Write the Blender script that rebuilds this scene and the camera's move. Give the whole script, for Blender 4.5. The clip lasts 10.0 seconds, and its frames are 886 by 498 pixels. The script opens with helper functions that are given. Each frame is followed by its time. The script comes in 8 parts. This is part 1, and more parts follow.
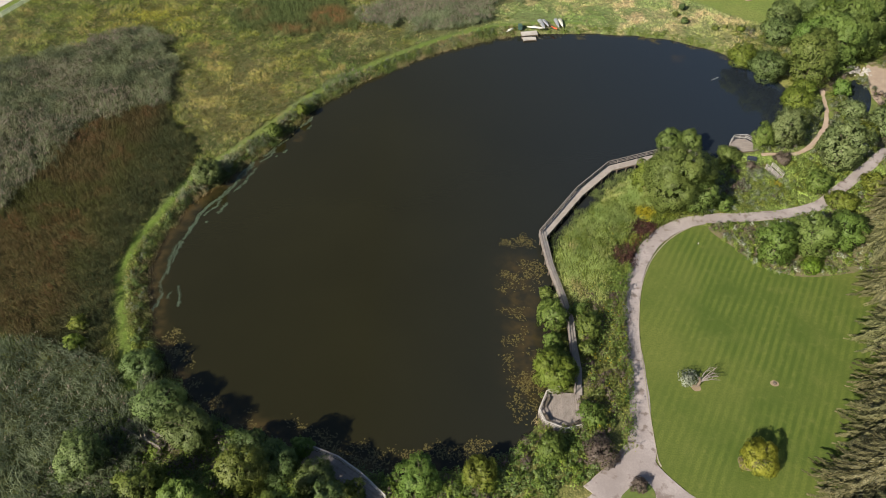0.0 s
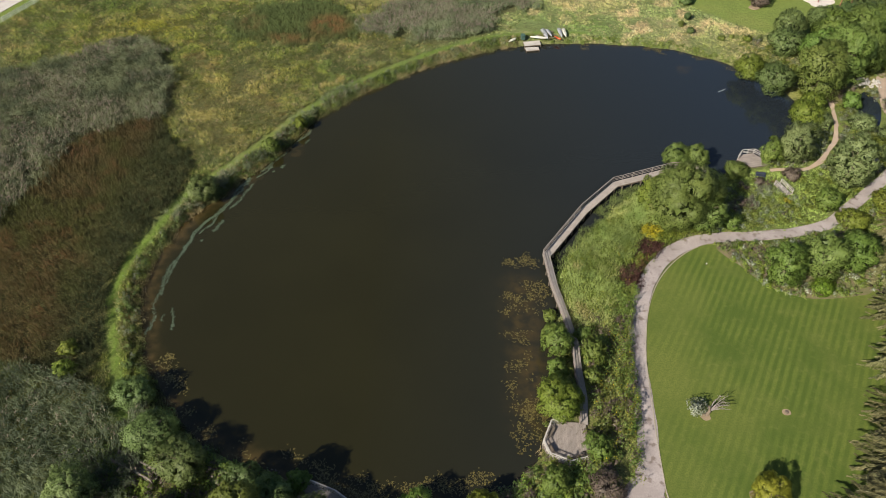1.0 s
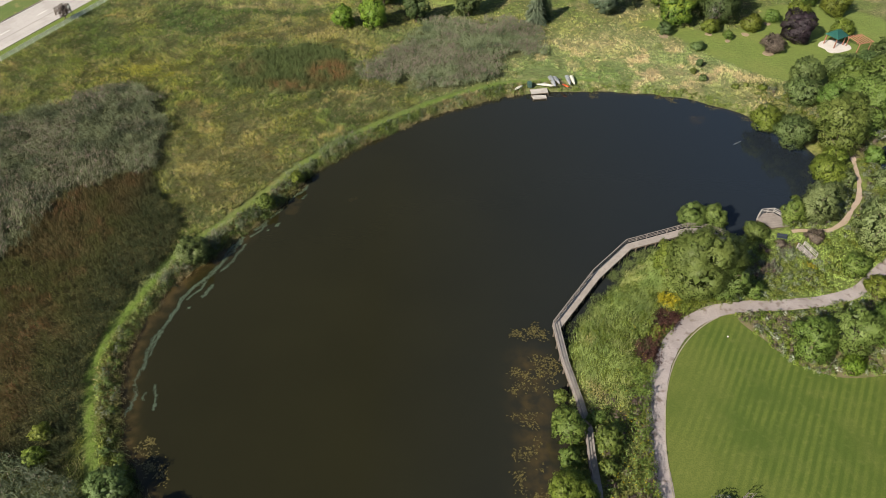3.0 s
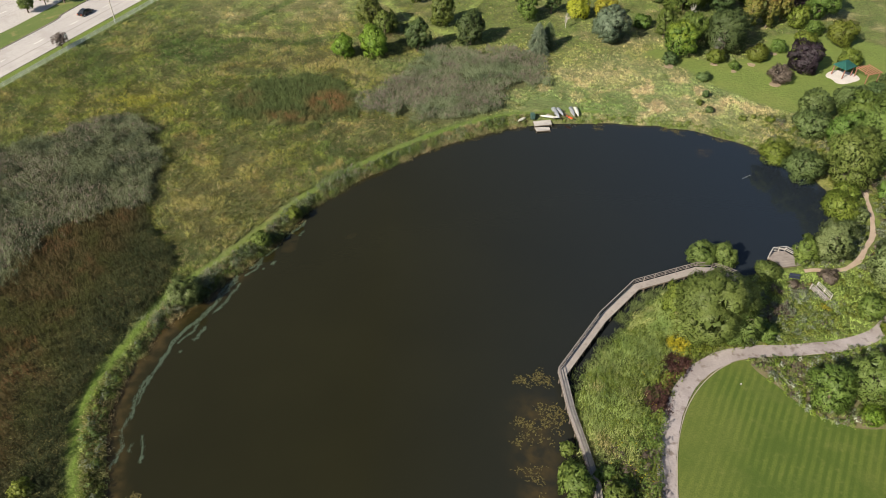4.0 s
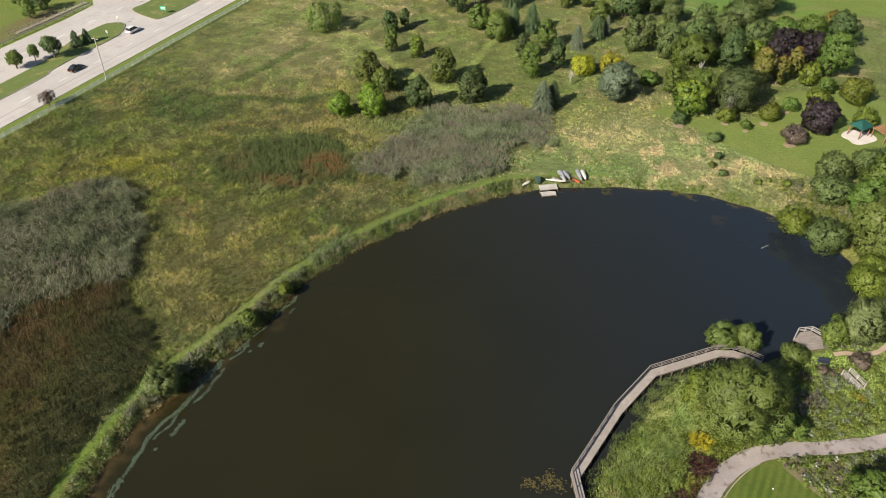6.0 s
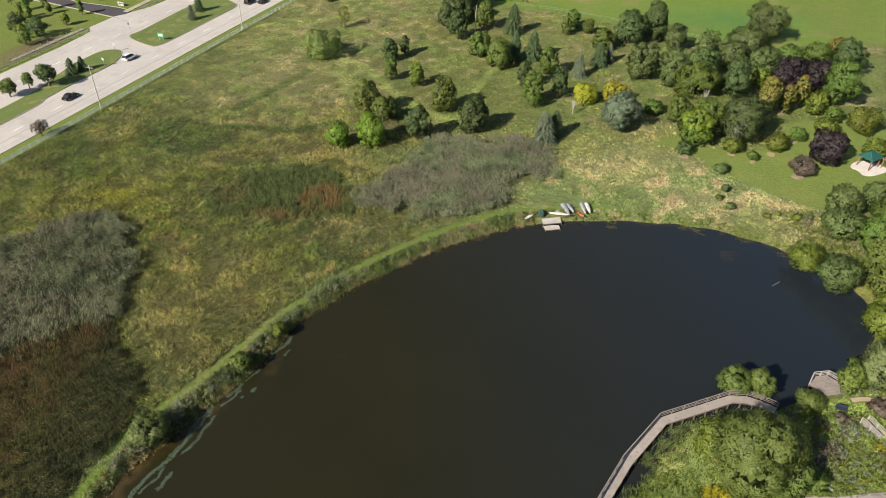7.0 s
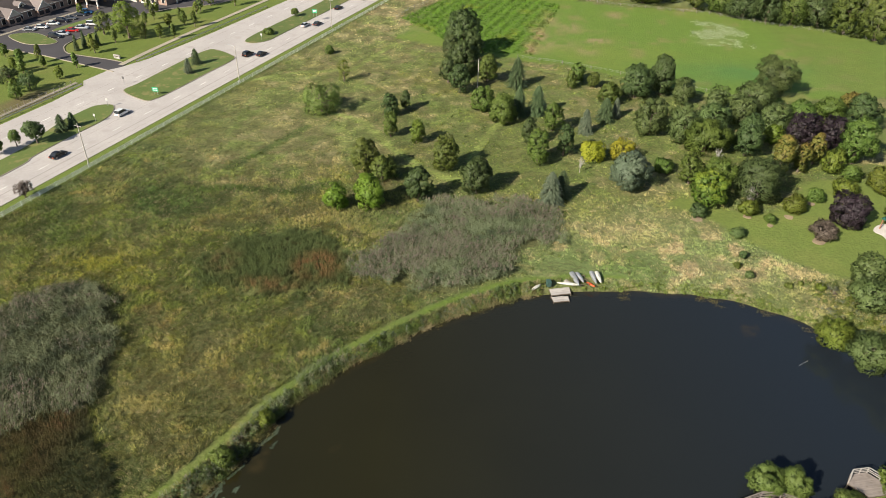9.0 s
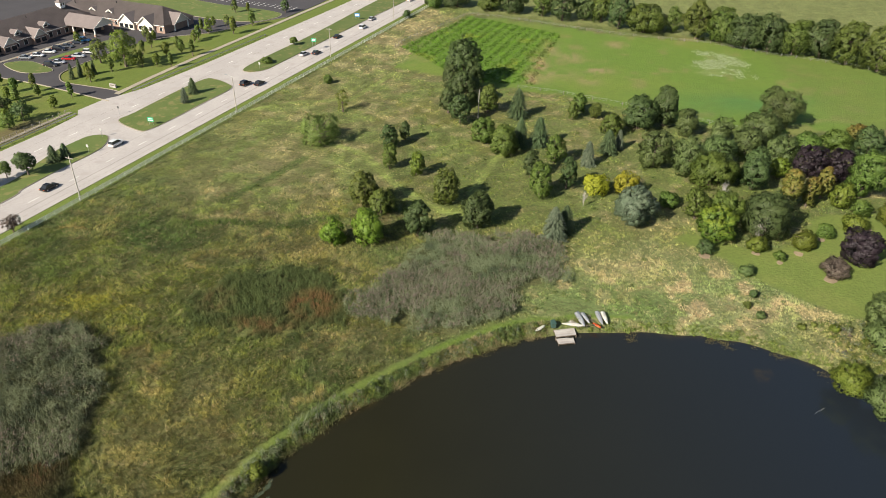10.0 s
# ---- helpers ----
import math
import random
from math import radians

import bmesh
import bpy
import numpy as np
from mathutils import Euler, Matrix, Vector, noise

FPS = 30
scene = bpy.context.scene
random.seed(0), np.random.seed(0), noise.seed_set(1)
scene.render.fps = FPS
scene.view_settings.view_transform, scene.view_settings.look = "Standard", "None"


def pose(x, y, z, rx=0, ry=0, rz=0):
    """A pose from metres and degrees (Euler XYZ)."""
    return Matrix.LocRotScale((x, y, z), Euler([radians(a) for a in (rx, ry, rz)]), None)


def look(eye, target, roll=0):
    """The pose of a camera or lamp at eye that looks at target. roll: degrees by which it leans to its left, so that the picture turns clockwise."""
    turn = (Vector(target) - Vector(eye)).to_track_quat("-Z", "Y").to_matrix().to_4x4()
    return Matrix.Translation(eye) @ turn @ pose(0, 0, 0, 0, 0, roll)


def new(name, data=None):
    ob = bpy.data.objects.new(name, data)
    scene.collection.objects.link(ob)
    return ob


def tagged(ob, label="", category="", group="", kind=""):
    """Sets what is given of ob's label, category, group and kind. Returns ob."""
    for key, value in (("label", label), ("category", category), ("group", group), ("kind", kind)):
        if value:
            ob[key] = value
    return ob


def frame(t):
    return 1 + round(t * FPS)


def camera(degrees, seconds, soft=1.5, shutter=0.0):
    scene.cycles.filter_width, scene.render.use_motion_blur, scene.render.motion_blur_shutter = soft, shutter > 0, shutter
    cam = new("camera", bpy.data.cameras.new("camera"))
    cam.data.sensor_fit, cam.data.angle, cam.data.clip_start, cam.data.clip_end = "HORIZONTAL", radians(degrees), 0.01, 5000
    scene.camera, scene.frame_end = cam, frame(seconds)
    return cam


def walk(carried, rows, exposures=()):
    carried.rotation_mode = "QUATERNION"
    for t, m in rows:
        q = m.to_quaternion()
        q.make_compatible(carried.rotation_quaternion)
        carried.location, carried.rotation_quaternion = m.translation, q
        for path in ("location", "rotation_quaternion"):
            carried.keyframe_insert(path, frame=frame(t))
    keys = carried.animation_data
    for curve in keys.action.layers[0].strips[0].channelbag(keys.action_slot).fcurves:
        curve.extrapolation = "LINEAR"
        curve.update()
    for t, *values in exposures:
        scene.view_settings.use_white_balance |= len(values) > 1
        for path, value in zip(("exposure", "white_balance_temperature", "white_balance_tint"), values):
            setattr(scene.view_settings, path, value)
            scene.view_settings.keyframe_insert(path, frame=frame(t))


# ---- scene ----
cam = camera(63.9, 10.0, soft=0.75)
PATH = [
    (0, (0.243, 0.065, 82.47), (0.264, 1.482, 81.058), 1.3),
    (0.5, (0.177, 2.205, 82.511), (0.197, 3.622, 81.099), 1.3),
    (1, (0.156, 4.463, 82.574), (0.175, 5.88, 81.163), 1.3),
    (1.5, (0.104, 6.856, 82.652), (0.122, 8.273, 81.24), 1.4),
    (2, (0.026, 9.374, 82.724), (0.042, 10.799, 81.32), 1.4),
    (2.5, (-0.073, 11.928, 82.784), (-0.058, 13.37, 81.399), 1.4),
    (4, (-0.123, 19.63, 82.645), (-0.115, 21.127, 81.32), 1.4),
    (4.5, (-0.164, 22.278, 82.561), (-0.156, 23.793, 81.255), 1.4),
    (5, (-0.207, 24.92, 82.466), (-0.201, 26.453, 81.18), 1.4),
    (5.5, (-0.263, 27.611, 82.395), (-0.257, 29.16, 81.129), 1.4),
    (7, (-0.497, 35.667, 82.475), (-0.493, 37.264, 81.271), 1.4),
    (7.5, (-0.477, 38.293, 82.548), (-0.475, 39.905, 81.365), 1.3),
    (8, (-0.421, 40.934, 82.58), (-0.422, 42.563, 81.419), 1.3),
    (8.5, (-0.47, 43.588, 82.582), (-0.472, 45.233, 81.443), 1.3),
    (9, (-0.642, 46.22, 82.591), (-0.645, 47.88, 81.475), 1.3),
    (9.5, (-0.914, 48.909, 82.58), (-0.916, 50.586, 81.491), 1.4),
    (10, (-1.228, 51.634, 82.549), (-1.227, 53.329, 81.488), 1.5),
]
walk(cam, [(t, look(eye, target, roll)) for t, eye, target, roll in PATH])
scene.view_settings.exposure = 1.0

# ---- sky and sun ----
SUN_ELEVATION, SHADOW_HEADING = 33.0, 45.0   # degrees; the shadows fall towards +x +y
world = bpy.data.worlds.new("sky")
scene.world = world
world.use_nodes = True
wn = world.node_tree.nodes
sky = wn.new("ShaderNodeTexSky")
sky.sky_type, sky.sun_disc = "NISHITA", False
sky.sun_elevation = radians(SUN_ELEVATION)
sky.sun_rotation = radians(90 - (SHADOW_HEADING + 180))
sky.dust_density, sky.ozone_density = 1.0, 1.2
world.node_tree.links.new(sky.outputs["Color"], wn["Background"].inputs["Color"])
wn["Background"].inputs["Strength"].default_value = 0.056
sun = new("sun", bpy.data.lights.new("sun", "SUN"))
sun.data.energy, sun.data.angle, sun.data.color = 5.0, radians(0.53), (1.0, 0.91, 0.76)
ce, se = math.cos(radians(SUN_ELEVATION)), math.sin(radians(SUN_ELEVATION))
sun.matrix_world = look((-200 * ce * math.cos(radians(SHADOW_HEADING)), -200 * ce * math.sin(radians(SHADOW_HEADING)), 200 * se), (0, 0, 0))

# ---- materials ----
def node_mat(name):
    m = bpy.data.materials.new(name)
    m.use_nodes = True
    return m, m.node_tree.nodes, m.node_tree.links, m.node_tree.nodes["Principled BSDF"]


def noise_node(n, l, scale, detail=4.0, space="Position"):
    tex = n.new("ShaderNodeTexNoise")
    tex.inputs["Scale"].default_value, tex.inputs["Detail"].default_value = scale, detail
    if space == "Position":
        l.new(n.new("ShaderNodeNewGeometry").outputs["Position"], tex.inputs["Vector"])
    else:
        l.new(n.new("ShaderNodeTexCoord").outputs["Object"], tex.inputs["Vector"])
    return tex.outputs["Fac"]


def mix_colour(n, l, fac, a, b, blend="MIX"):
    mx = n.new("ShaderNodeMix")
    mx.data_type, mx.blend_type = "RGBA", blend
    for socket, v in ((mx.inputs[0], fac), (mx.inputs[6], a), (mx.inputs[7], b)):
        if hasattr(v, "is_linked"):
            l.new(v, socket)
        elif isinstance(v, tuple):
            socket.default_value = (*v, 1)
        else:
            socket.default_value = v
    return mx.outputs[2]


def remap(n, l, value, lo, hi, to_lo=0.0, to_hi=1.0):
    r = n.new("ShaderNodeMapRange")
    l.new(value, r.inputs[0])
    for k, v in zip((1, 2, 3, 4), (lo, hi, to_lo, to_hi)):
        r.inputs[k].default_value = v
    return r.outputs[0]


def bump(n, l, p, height, strength=0.4, distance=0.02):
    b = n.new("ShaderNodeBump")
    b.inputs["Strength"].default_value, b.inputs["Distance"].default_value = strength, distance
    l.new(height, b.inputs["Height"])
    l.new(b.outputs["Normal"], p.inputs["Normal"])


def surface(name, c1, c2, coarse=0.3, fine=4.0, rough=0.8, metal=0.0, relief=0.3, spots=None, space="Position"):
    """A matt or glossy surface that varies at two scales, with optional stains."""
    m, n, l, p = node_mat(name)
    big = remap(n, l, noise_node(n, l, coarse, 5, space), 0.35, 0.65)
    small = noise_node(n, l, fine, 6, space)
    col = mix_colour(n, l, big, c1, c2)
    col = mix_colour(n, l, remap(n, l, small, 0.3, 0.7, 0.0, 0.45), col, tuple(0.55 * v for v in c1))
    if spots:
        col = mix_colour(n, l, remap(n, l, noise_node(n, l, coarse * 2.7, 6, space), 0.56, 0.66), col, spots)
    rnd = n.new("ShaderNodeObjectInfo").outputs["Random"]
    hsv = n.new("ShaderNodeHueSaturation")
    l.new(col, hsv.inputs["Color"])
    l.new(remap(n, l, rnd, 0, 1, 0.88, 1.12), hsv.inputs["Value"])
    l.new(hsv.outputs["Color"], p.inputs["Base Color"])
    p.inputs["Roughness"].default_value, p.inputs["Metallic"].default_value = rough, metal
    if relief:
        bump(n, l, p, small, relief)
    return m


def plain(name, c, rough=0.5, metal=0.0):
    m, n, l, p = node_mat(name)
    col = mix_colour(n, l, remap(n, l, noise_node(n, l, 3.0, 5, "Object"), 0.3, 0.7, 0.0, 0.3), c, tuple(0.7 * v for v in c))
    l.new(col, p.inputs["Base Color"])
    p.inputs["Roughness"].default_value, p.inputs["Metallic"].default_value = rough, metal
    return m


def foliage(name, dark, mid, light, through_light=0.36):
    """Leaves: the shade of each leaf comes from its own value, the plant's from its random number."""
    m, n, l, p = node_mat(name)
    at = n.new("ShaderNodeAttribute")
    at.attribute_name = "v"
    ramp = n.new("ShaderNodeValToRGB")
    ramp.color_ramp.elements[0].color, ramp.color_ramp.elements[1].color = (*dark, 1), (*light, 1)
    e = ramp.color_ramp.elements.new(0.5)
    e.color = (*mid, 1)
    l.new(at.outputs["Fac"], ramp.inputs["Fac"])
    hsv = n.new("ShaderNodeHueSaturation")
    rnd = n.new("ShaderNodeObjectInfo").outputs["Random"]
    l.new(remap(n, l, rnd, 0, 1, 0.485, 0.515), hsv.inputs["Hue"])
    l.new(remap(n, l, rnd, 0, 1, 0.97, 1.27), hsv.inputs["Value"])
    l.new(ramp.outputs["Color"], hsv.inputs["Color"])
    l.new(hsv.outputs["Color"], p.inputs["Base Color"])
    p.inputs["Roughness"].default_value = 0.55
    p.inputs["Specular IOR Level"].default_value = 0.35
    tr = n.new("ShaderNodeBsdfTranslucent")
    l.new(hsv.outputs["Color"], tr.inputs["Color"])
    mx = n.new("ShaderNodeMixShader")
    mx.inputs[0].default_value = through_light
    l.new(p.outputs[0], mx.inputs[1])
    l.new(tr.outputs[0], mx.inputs[2])
    l.new(mx.outputs[0], n["Material Output"].inputs["Surface"])
    return m


def hue_mat(name, rough=0.9, relief=0.5, through_light=0.0):
    """Grass cover: its colour comes from the colours given to the mesh, broken up by two noises."""
    m, n, l, p = node_mat(name)
    at = n.new("ShaderNodeAttribute")
    at.attribute_name = "hue"
    small = noise_node(n, l, 1.6, 7)
    tiny = noise_node(n, l, 4.5, 5)
    broad = noise_node(n, l, 0.28, 6)
    def coarse(fac):
        # mown turf, with a low alpha, is more even than rough growth
        f = n.new("ShaderNodeMath")
        f.operation = "MULTIPLY"
        l.new(fac, f.inputs[0])
        l.new(at.outputs["Alpha"], f.inputs[1])
        return f.outputs[0]
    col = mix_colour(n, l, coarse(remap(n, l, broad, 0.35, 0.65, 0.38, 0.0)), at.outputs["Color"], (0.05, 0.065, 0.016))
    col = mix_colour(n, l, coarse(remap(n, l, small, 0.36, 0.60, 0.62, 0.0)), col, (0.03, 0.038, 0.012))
    col = mix_colour(n, l, coarse(remap(n, l, tiny, 0.50, 0.68, 0.0, 0.5)), col, (0.29, 0.255, 0.105))
    l.new(col, p.inputs["Base Color"])
    p.inputs["Roughness"].default_value = rough
    p.inputs["Specular IOR Level"].default_value = 0.2
    if relief:
        bump(n, l, p, small, relief, 0.4)
    if through_light:
        l.new(at.outputs["Color"], p.inputs["Base Color"])
        tr = n.new("ShaderNodeBsdfTranslucent")
        l.new(at.outputs["Color"], tr.inputs["Color"])
        mx = n.new("ShaderNodeMixShader")
        mx.inputs[0].default_value = through_light
        l.new(p.outputs[0], mx.inputs[1])
        l.new(tr.outputs[0], mx.inputs[2])
        l.new(mx.outputs[0], n["Material Output"].inputs["Surface"])
    return m


def water_mat(name, deep, shallow):
    m, n, l, p = node_mat(name)
    at = n.new("ShaderNodeAttribute")
    at.attribute_name = "v"
    cloud = noise_node(n, l, 0.05, 4)
    mottled = noise_node(n, l, 0.55, 7)
    col = mix_colour(n, l, remap(n, l, cloud, 0.35, 0.65, 0.0, 0.5), deep, tuple(0.75 * v for v in deep))
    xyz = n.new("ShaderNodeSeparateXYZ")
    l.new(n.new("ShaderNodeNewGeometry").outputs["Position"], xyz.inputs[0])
    # the bluer base colour towards +x imitates the sky's reflection
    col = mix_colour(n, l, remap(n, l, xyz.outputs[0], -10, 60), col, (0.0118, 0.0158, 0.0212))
    f = n.new("ShaderNodeMath")
    f.operation = "MULTIPLY"
    l.new(at.outputs["Fac"], f.inputs[0])
    l.new(remap(n, l, mottled, 0.38, 0.62, 0.15, 1.0), f.inputs[1])
    col = mix_colour(n, l, f.outputs[0], col, shallow)
    l.new(col, p.inputs["Base Color"])
    p.inputs["Roughness"].default_value = 0.06
    p.inputs["IOR"].default_value = 1.33
    wave = n.new("ShaderNodeTexNoise")
    mp = n.new("ShaderNodeMapping")
    mp.inputs["Scale"].default_value = (0.9, 2.2, 1)
    mp.inputs["Rotation"].default_value = (0, 0, 0.5)
    l.new(n.new("ShaderNodeNewGeometry").outputs["Position"], mp.inputs["Vector"])
    l.new(mp.outputs[0], wave.inputs["Vector"])
    wave.inputs["Scale"].default_value, wave.inputs["Detail"].default_value = 1.3, 5
    bump(n, l, p, wave.outputs["Fac"], 0.12, 0.05)
    return m


def lawn_mat(name):
    """Mown turf with stripes about a mower wide, running slightly aslant."""
    m, n, l, p = node_mat(name)
    geo = n.new("ShaderNodeNewGeometry").outputs["Position"]
    mp = n.new("ShaderNodeMapping")
    mp.inputs["Rotation"].default_value = (0, 0, radians(30))
    l.new(geo, mp.inputs["Vector"])
    wave = n.new("ShaderNodeTexWave")
    wave.bands_direction, wave.wave_profile = "X", "SIN"
    wave.inputs["Scale"].default_value = 0.29
    wave.inputs["Distortion"].default_value = 1.4
    wave.inputs["Detail"].default_value = 2.5
    wave.inputs["Detail Scale"].default_value = 0.35
    l.new(mp.outputs[0], wave.inputs["Vector"])
    ragged = n.new("ShaderNodeMath")
    ragged.operation = "MULTIPLY"
    l.new(remap(n, l, wave.outputs["Fac"], 0.2, 0.8), ragged.inputs[0])
    l.new(remap(n, l, noise_node(n, l, 0.16, 4), 0.36, 0.60, 0.1, 1.0), ragged.inputs[1])
    col = mix_colour(n, l, ragged.outputs[0], (0.051, 0.079, 0.0122), (0.085, 0.113, 0.0190))
    col = mix_colour(n, l, remap(n, l, noise_node(n, l, 0.05, 5), 0.42, 0.62, 0.0, 0.75), col, (0.108, 0.124, 0.027))
    col = mix_colour(n, l, remap(n, l, noise_node(n, l, 0.35, 7), 0.5, 0.75, 0.0, 0.5), col, (0.098, 0.116, 0.026))
    fine = noise_node(n, l, 5.0, 7)
    col = mix_colour(n, l, remap(n, l, fine, 0.36, 0.60, 0.45, 0.0), col, (0.042, 0.066, 0.011))
    col = mix_colour(n, l, remap(n, l, noise_node(n, l, 1.1, 6), 0.56, 0.74, 0.0, 0.3), col, (0.14, 0.15, 0.040))
    l.new(col, p.inputs["Base Color"])
    p.inputs["Roughness"].default_value = 0.85
    p.inputs["Specular IOR Level"].default_value = 0.2
    bump(n, l, p, fine, 0.5, 0.06)
    return m


GROUND = hue_mat("meadow_ground")
BLADES = hue_mat("grass_blades", 0.7, 0.0, 0.42)
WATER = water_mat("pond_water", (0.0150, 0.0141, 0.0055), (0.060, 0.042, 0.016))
LAWN = lawn_mat("mown_lawn")
GRAVEL = surface("path_gravel", (0.325, 0.285, 0.278), (0.225, 0.192, 0.186), 0.3, 4.0, 0.95, 0, 0.4, (0.15, 0.120, 0.108))
MULCH = surface("mulch", (0.27, 0.205, 0.135), (0.21, 0.16, 0.105), 0.8, 9.0, 0.95, 0, 0.5)
CONCRETE = surface("road_concrete", (0.48, 0.445, 0.42), (0.42, 0.39, 0.37), 0.09, 2.5, 0.9, 0, 0.15, (0.37, 0.34, 0.32))
KERB = surface("kerb_concrete", (0.31, 0.275, 0.21), (0.26, 0.23, 0.18), 0.5, 5.0, 0.9, 0, 0.2)
ASPHALT = surface("asphalt", (0.050, 0.046, 0.050), (0.040, 0.037, 0.041), 0.12, 6.0, 0.9, 0, 0.2)
PAINT = surface("road_paint", (0.80, 0.79, 0.76), (0.72, 0.71, 0.68), 1.5, 8.0, 0.7, 0, 0.0)
JOINT = plain("joint_sealant", (0.16, 0.14, 0.13), 0.9)
TURF = surface("verge_turf", (0.080, 0.120, 0.020), (0.108, 0.136, 0.029), 0.15, 3.0, 0.9, 0, 0.5, (0.15, 0.145, 0.045))
DECKWOOD = surface("weathered_decking", (0.30, 0.265, 0.242), (0.25, 0.22, 0.20), 0.7, 10.0, 0.85, 0, 0.3, (0.21, 0.18, 0.16))
DECKBOARD = surface("worn_boards", (0.25, 0.215, 0.195), (0.205, 0.178, 0.162), 0.7, 10.0, 0.85, 0, 0.3, (0.16, 0.135, 0.12))
GREYRAIL = surface("silvered_rail", (0.40, 0.375, 0.35), (0.33, 0.305, 0.285), 1.1, 12.0, 0.85, 0, 0.2)
RAILWOOD = surface("weathered_rail", (0.21, 0.18, 0.165), (0.17, 0.145, 0.135), 1.1, 12.0, 0.85, 0, 0.2)
DARKWOOD = surface("damp_timber", (0.11, 0.085, 0.065), (0.08, 0.065, 0.05), 1.0, 8.0, 0.9, 0, 0.3)
BARK = surface("bark", (0.135, 0.105, 0.08), (0.10, 0.078, 0.06), 1.5, 12.0, 0.95, 0, 0.5)
DEADWOOD = surface("bleached_wood", (0.42, 0.39, 0.35), (0.34, 0.31, 0.28), 1.5, 12.0, 0.9, 0, 0.3)
WHITE = surface("white_paint", (0.80, 0.80, 0.78), (0.74, 0.74, 0.72), 1.0, 9.0, 0.6, 0, 0.05, None, "Object")
STONE = surface("pale_stone", (0.36, 0.34, 0.315), (0.25, 0.235, 0.215), 0.9, 6.0, 0.9, 0, 0.4)
METAL = plain("galvanised_steel", (0.48, 0.49, 0.50), 0.45, 0.9)
ALU = plain("dull_aluminium", (0.62, 0.63, 0.66), 0.5, 0.5)
BENCHPAINT = plain("dark_bench_paint", (0.022, 0.028, 0.045), 0.5)
RUBBER = plain("tyre_rubber", (0.02, 0.02, 0.02), 0.8)
GLASS = plain("dark_glass", (0.02, 0.023, 0.027), 0.08)
BED = surface("weedy_soil", (0.11, 0.115, 0.04), (0.17, 0.135, 0.075), 0.9, 6.0, 0.95, 0, 0.5)
SOIL = surface("bare_soil", (0.34, 0.265, 0.205), (0.27, 0.20, 0.15), 0.6, 6.0, 0.95, 0, 0.5)

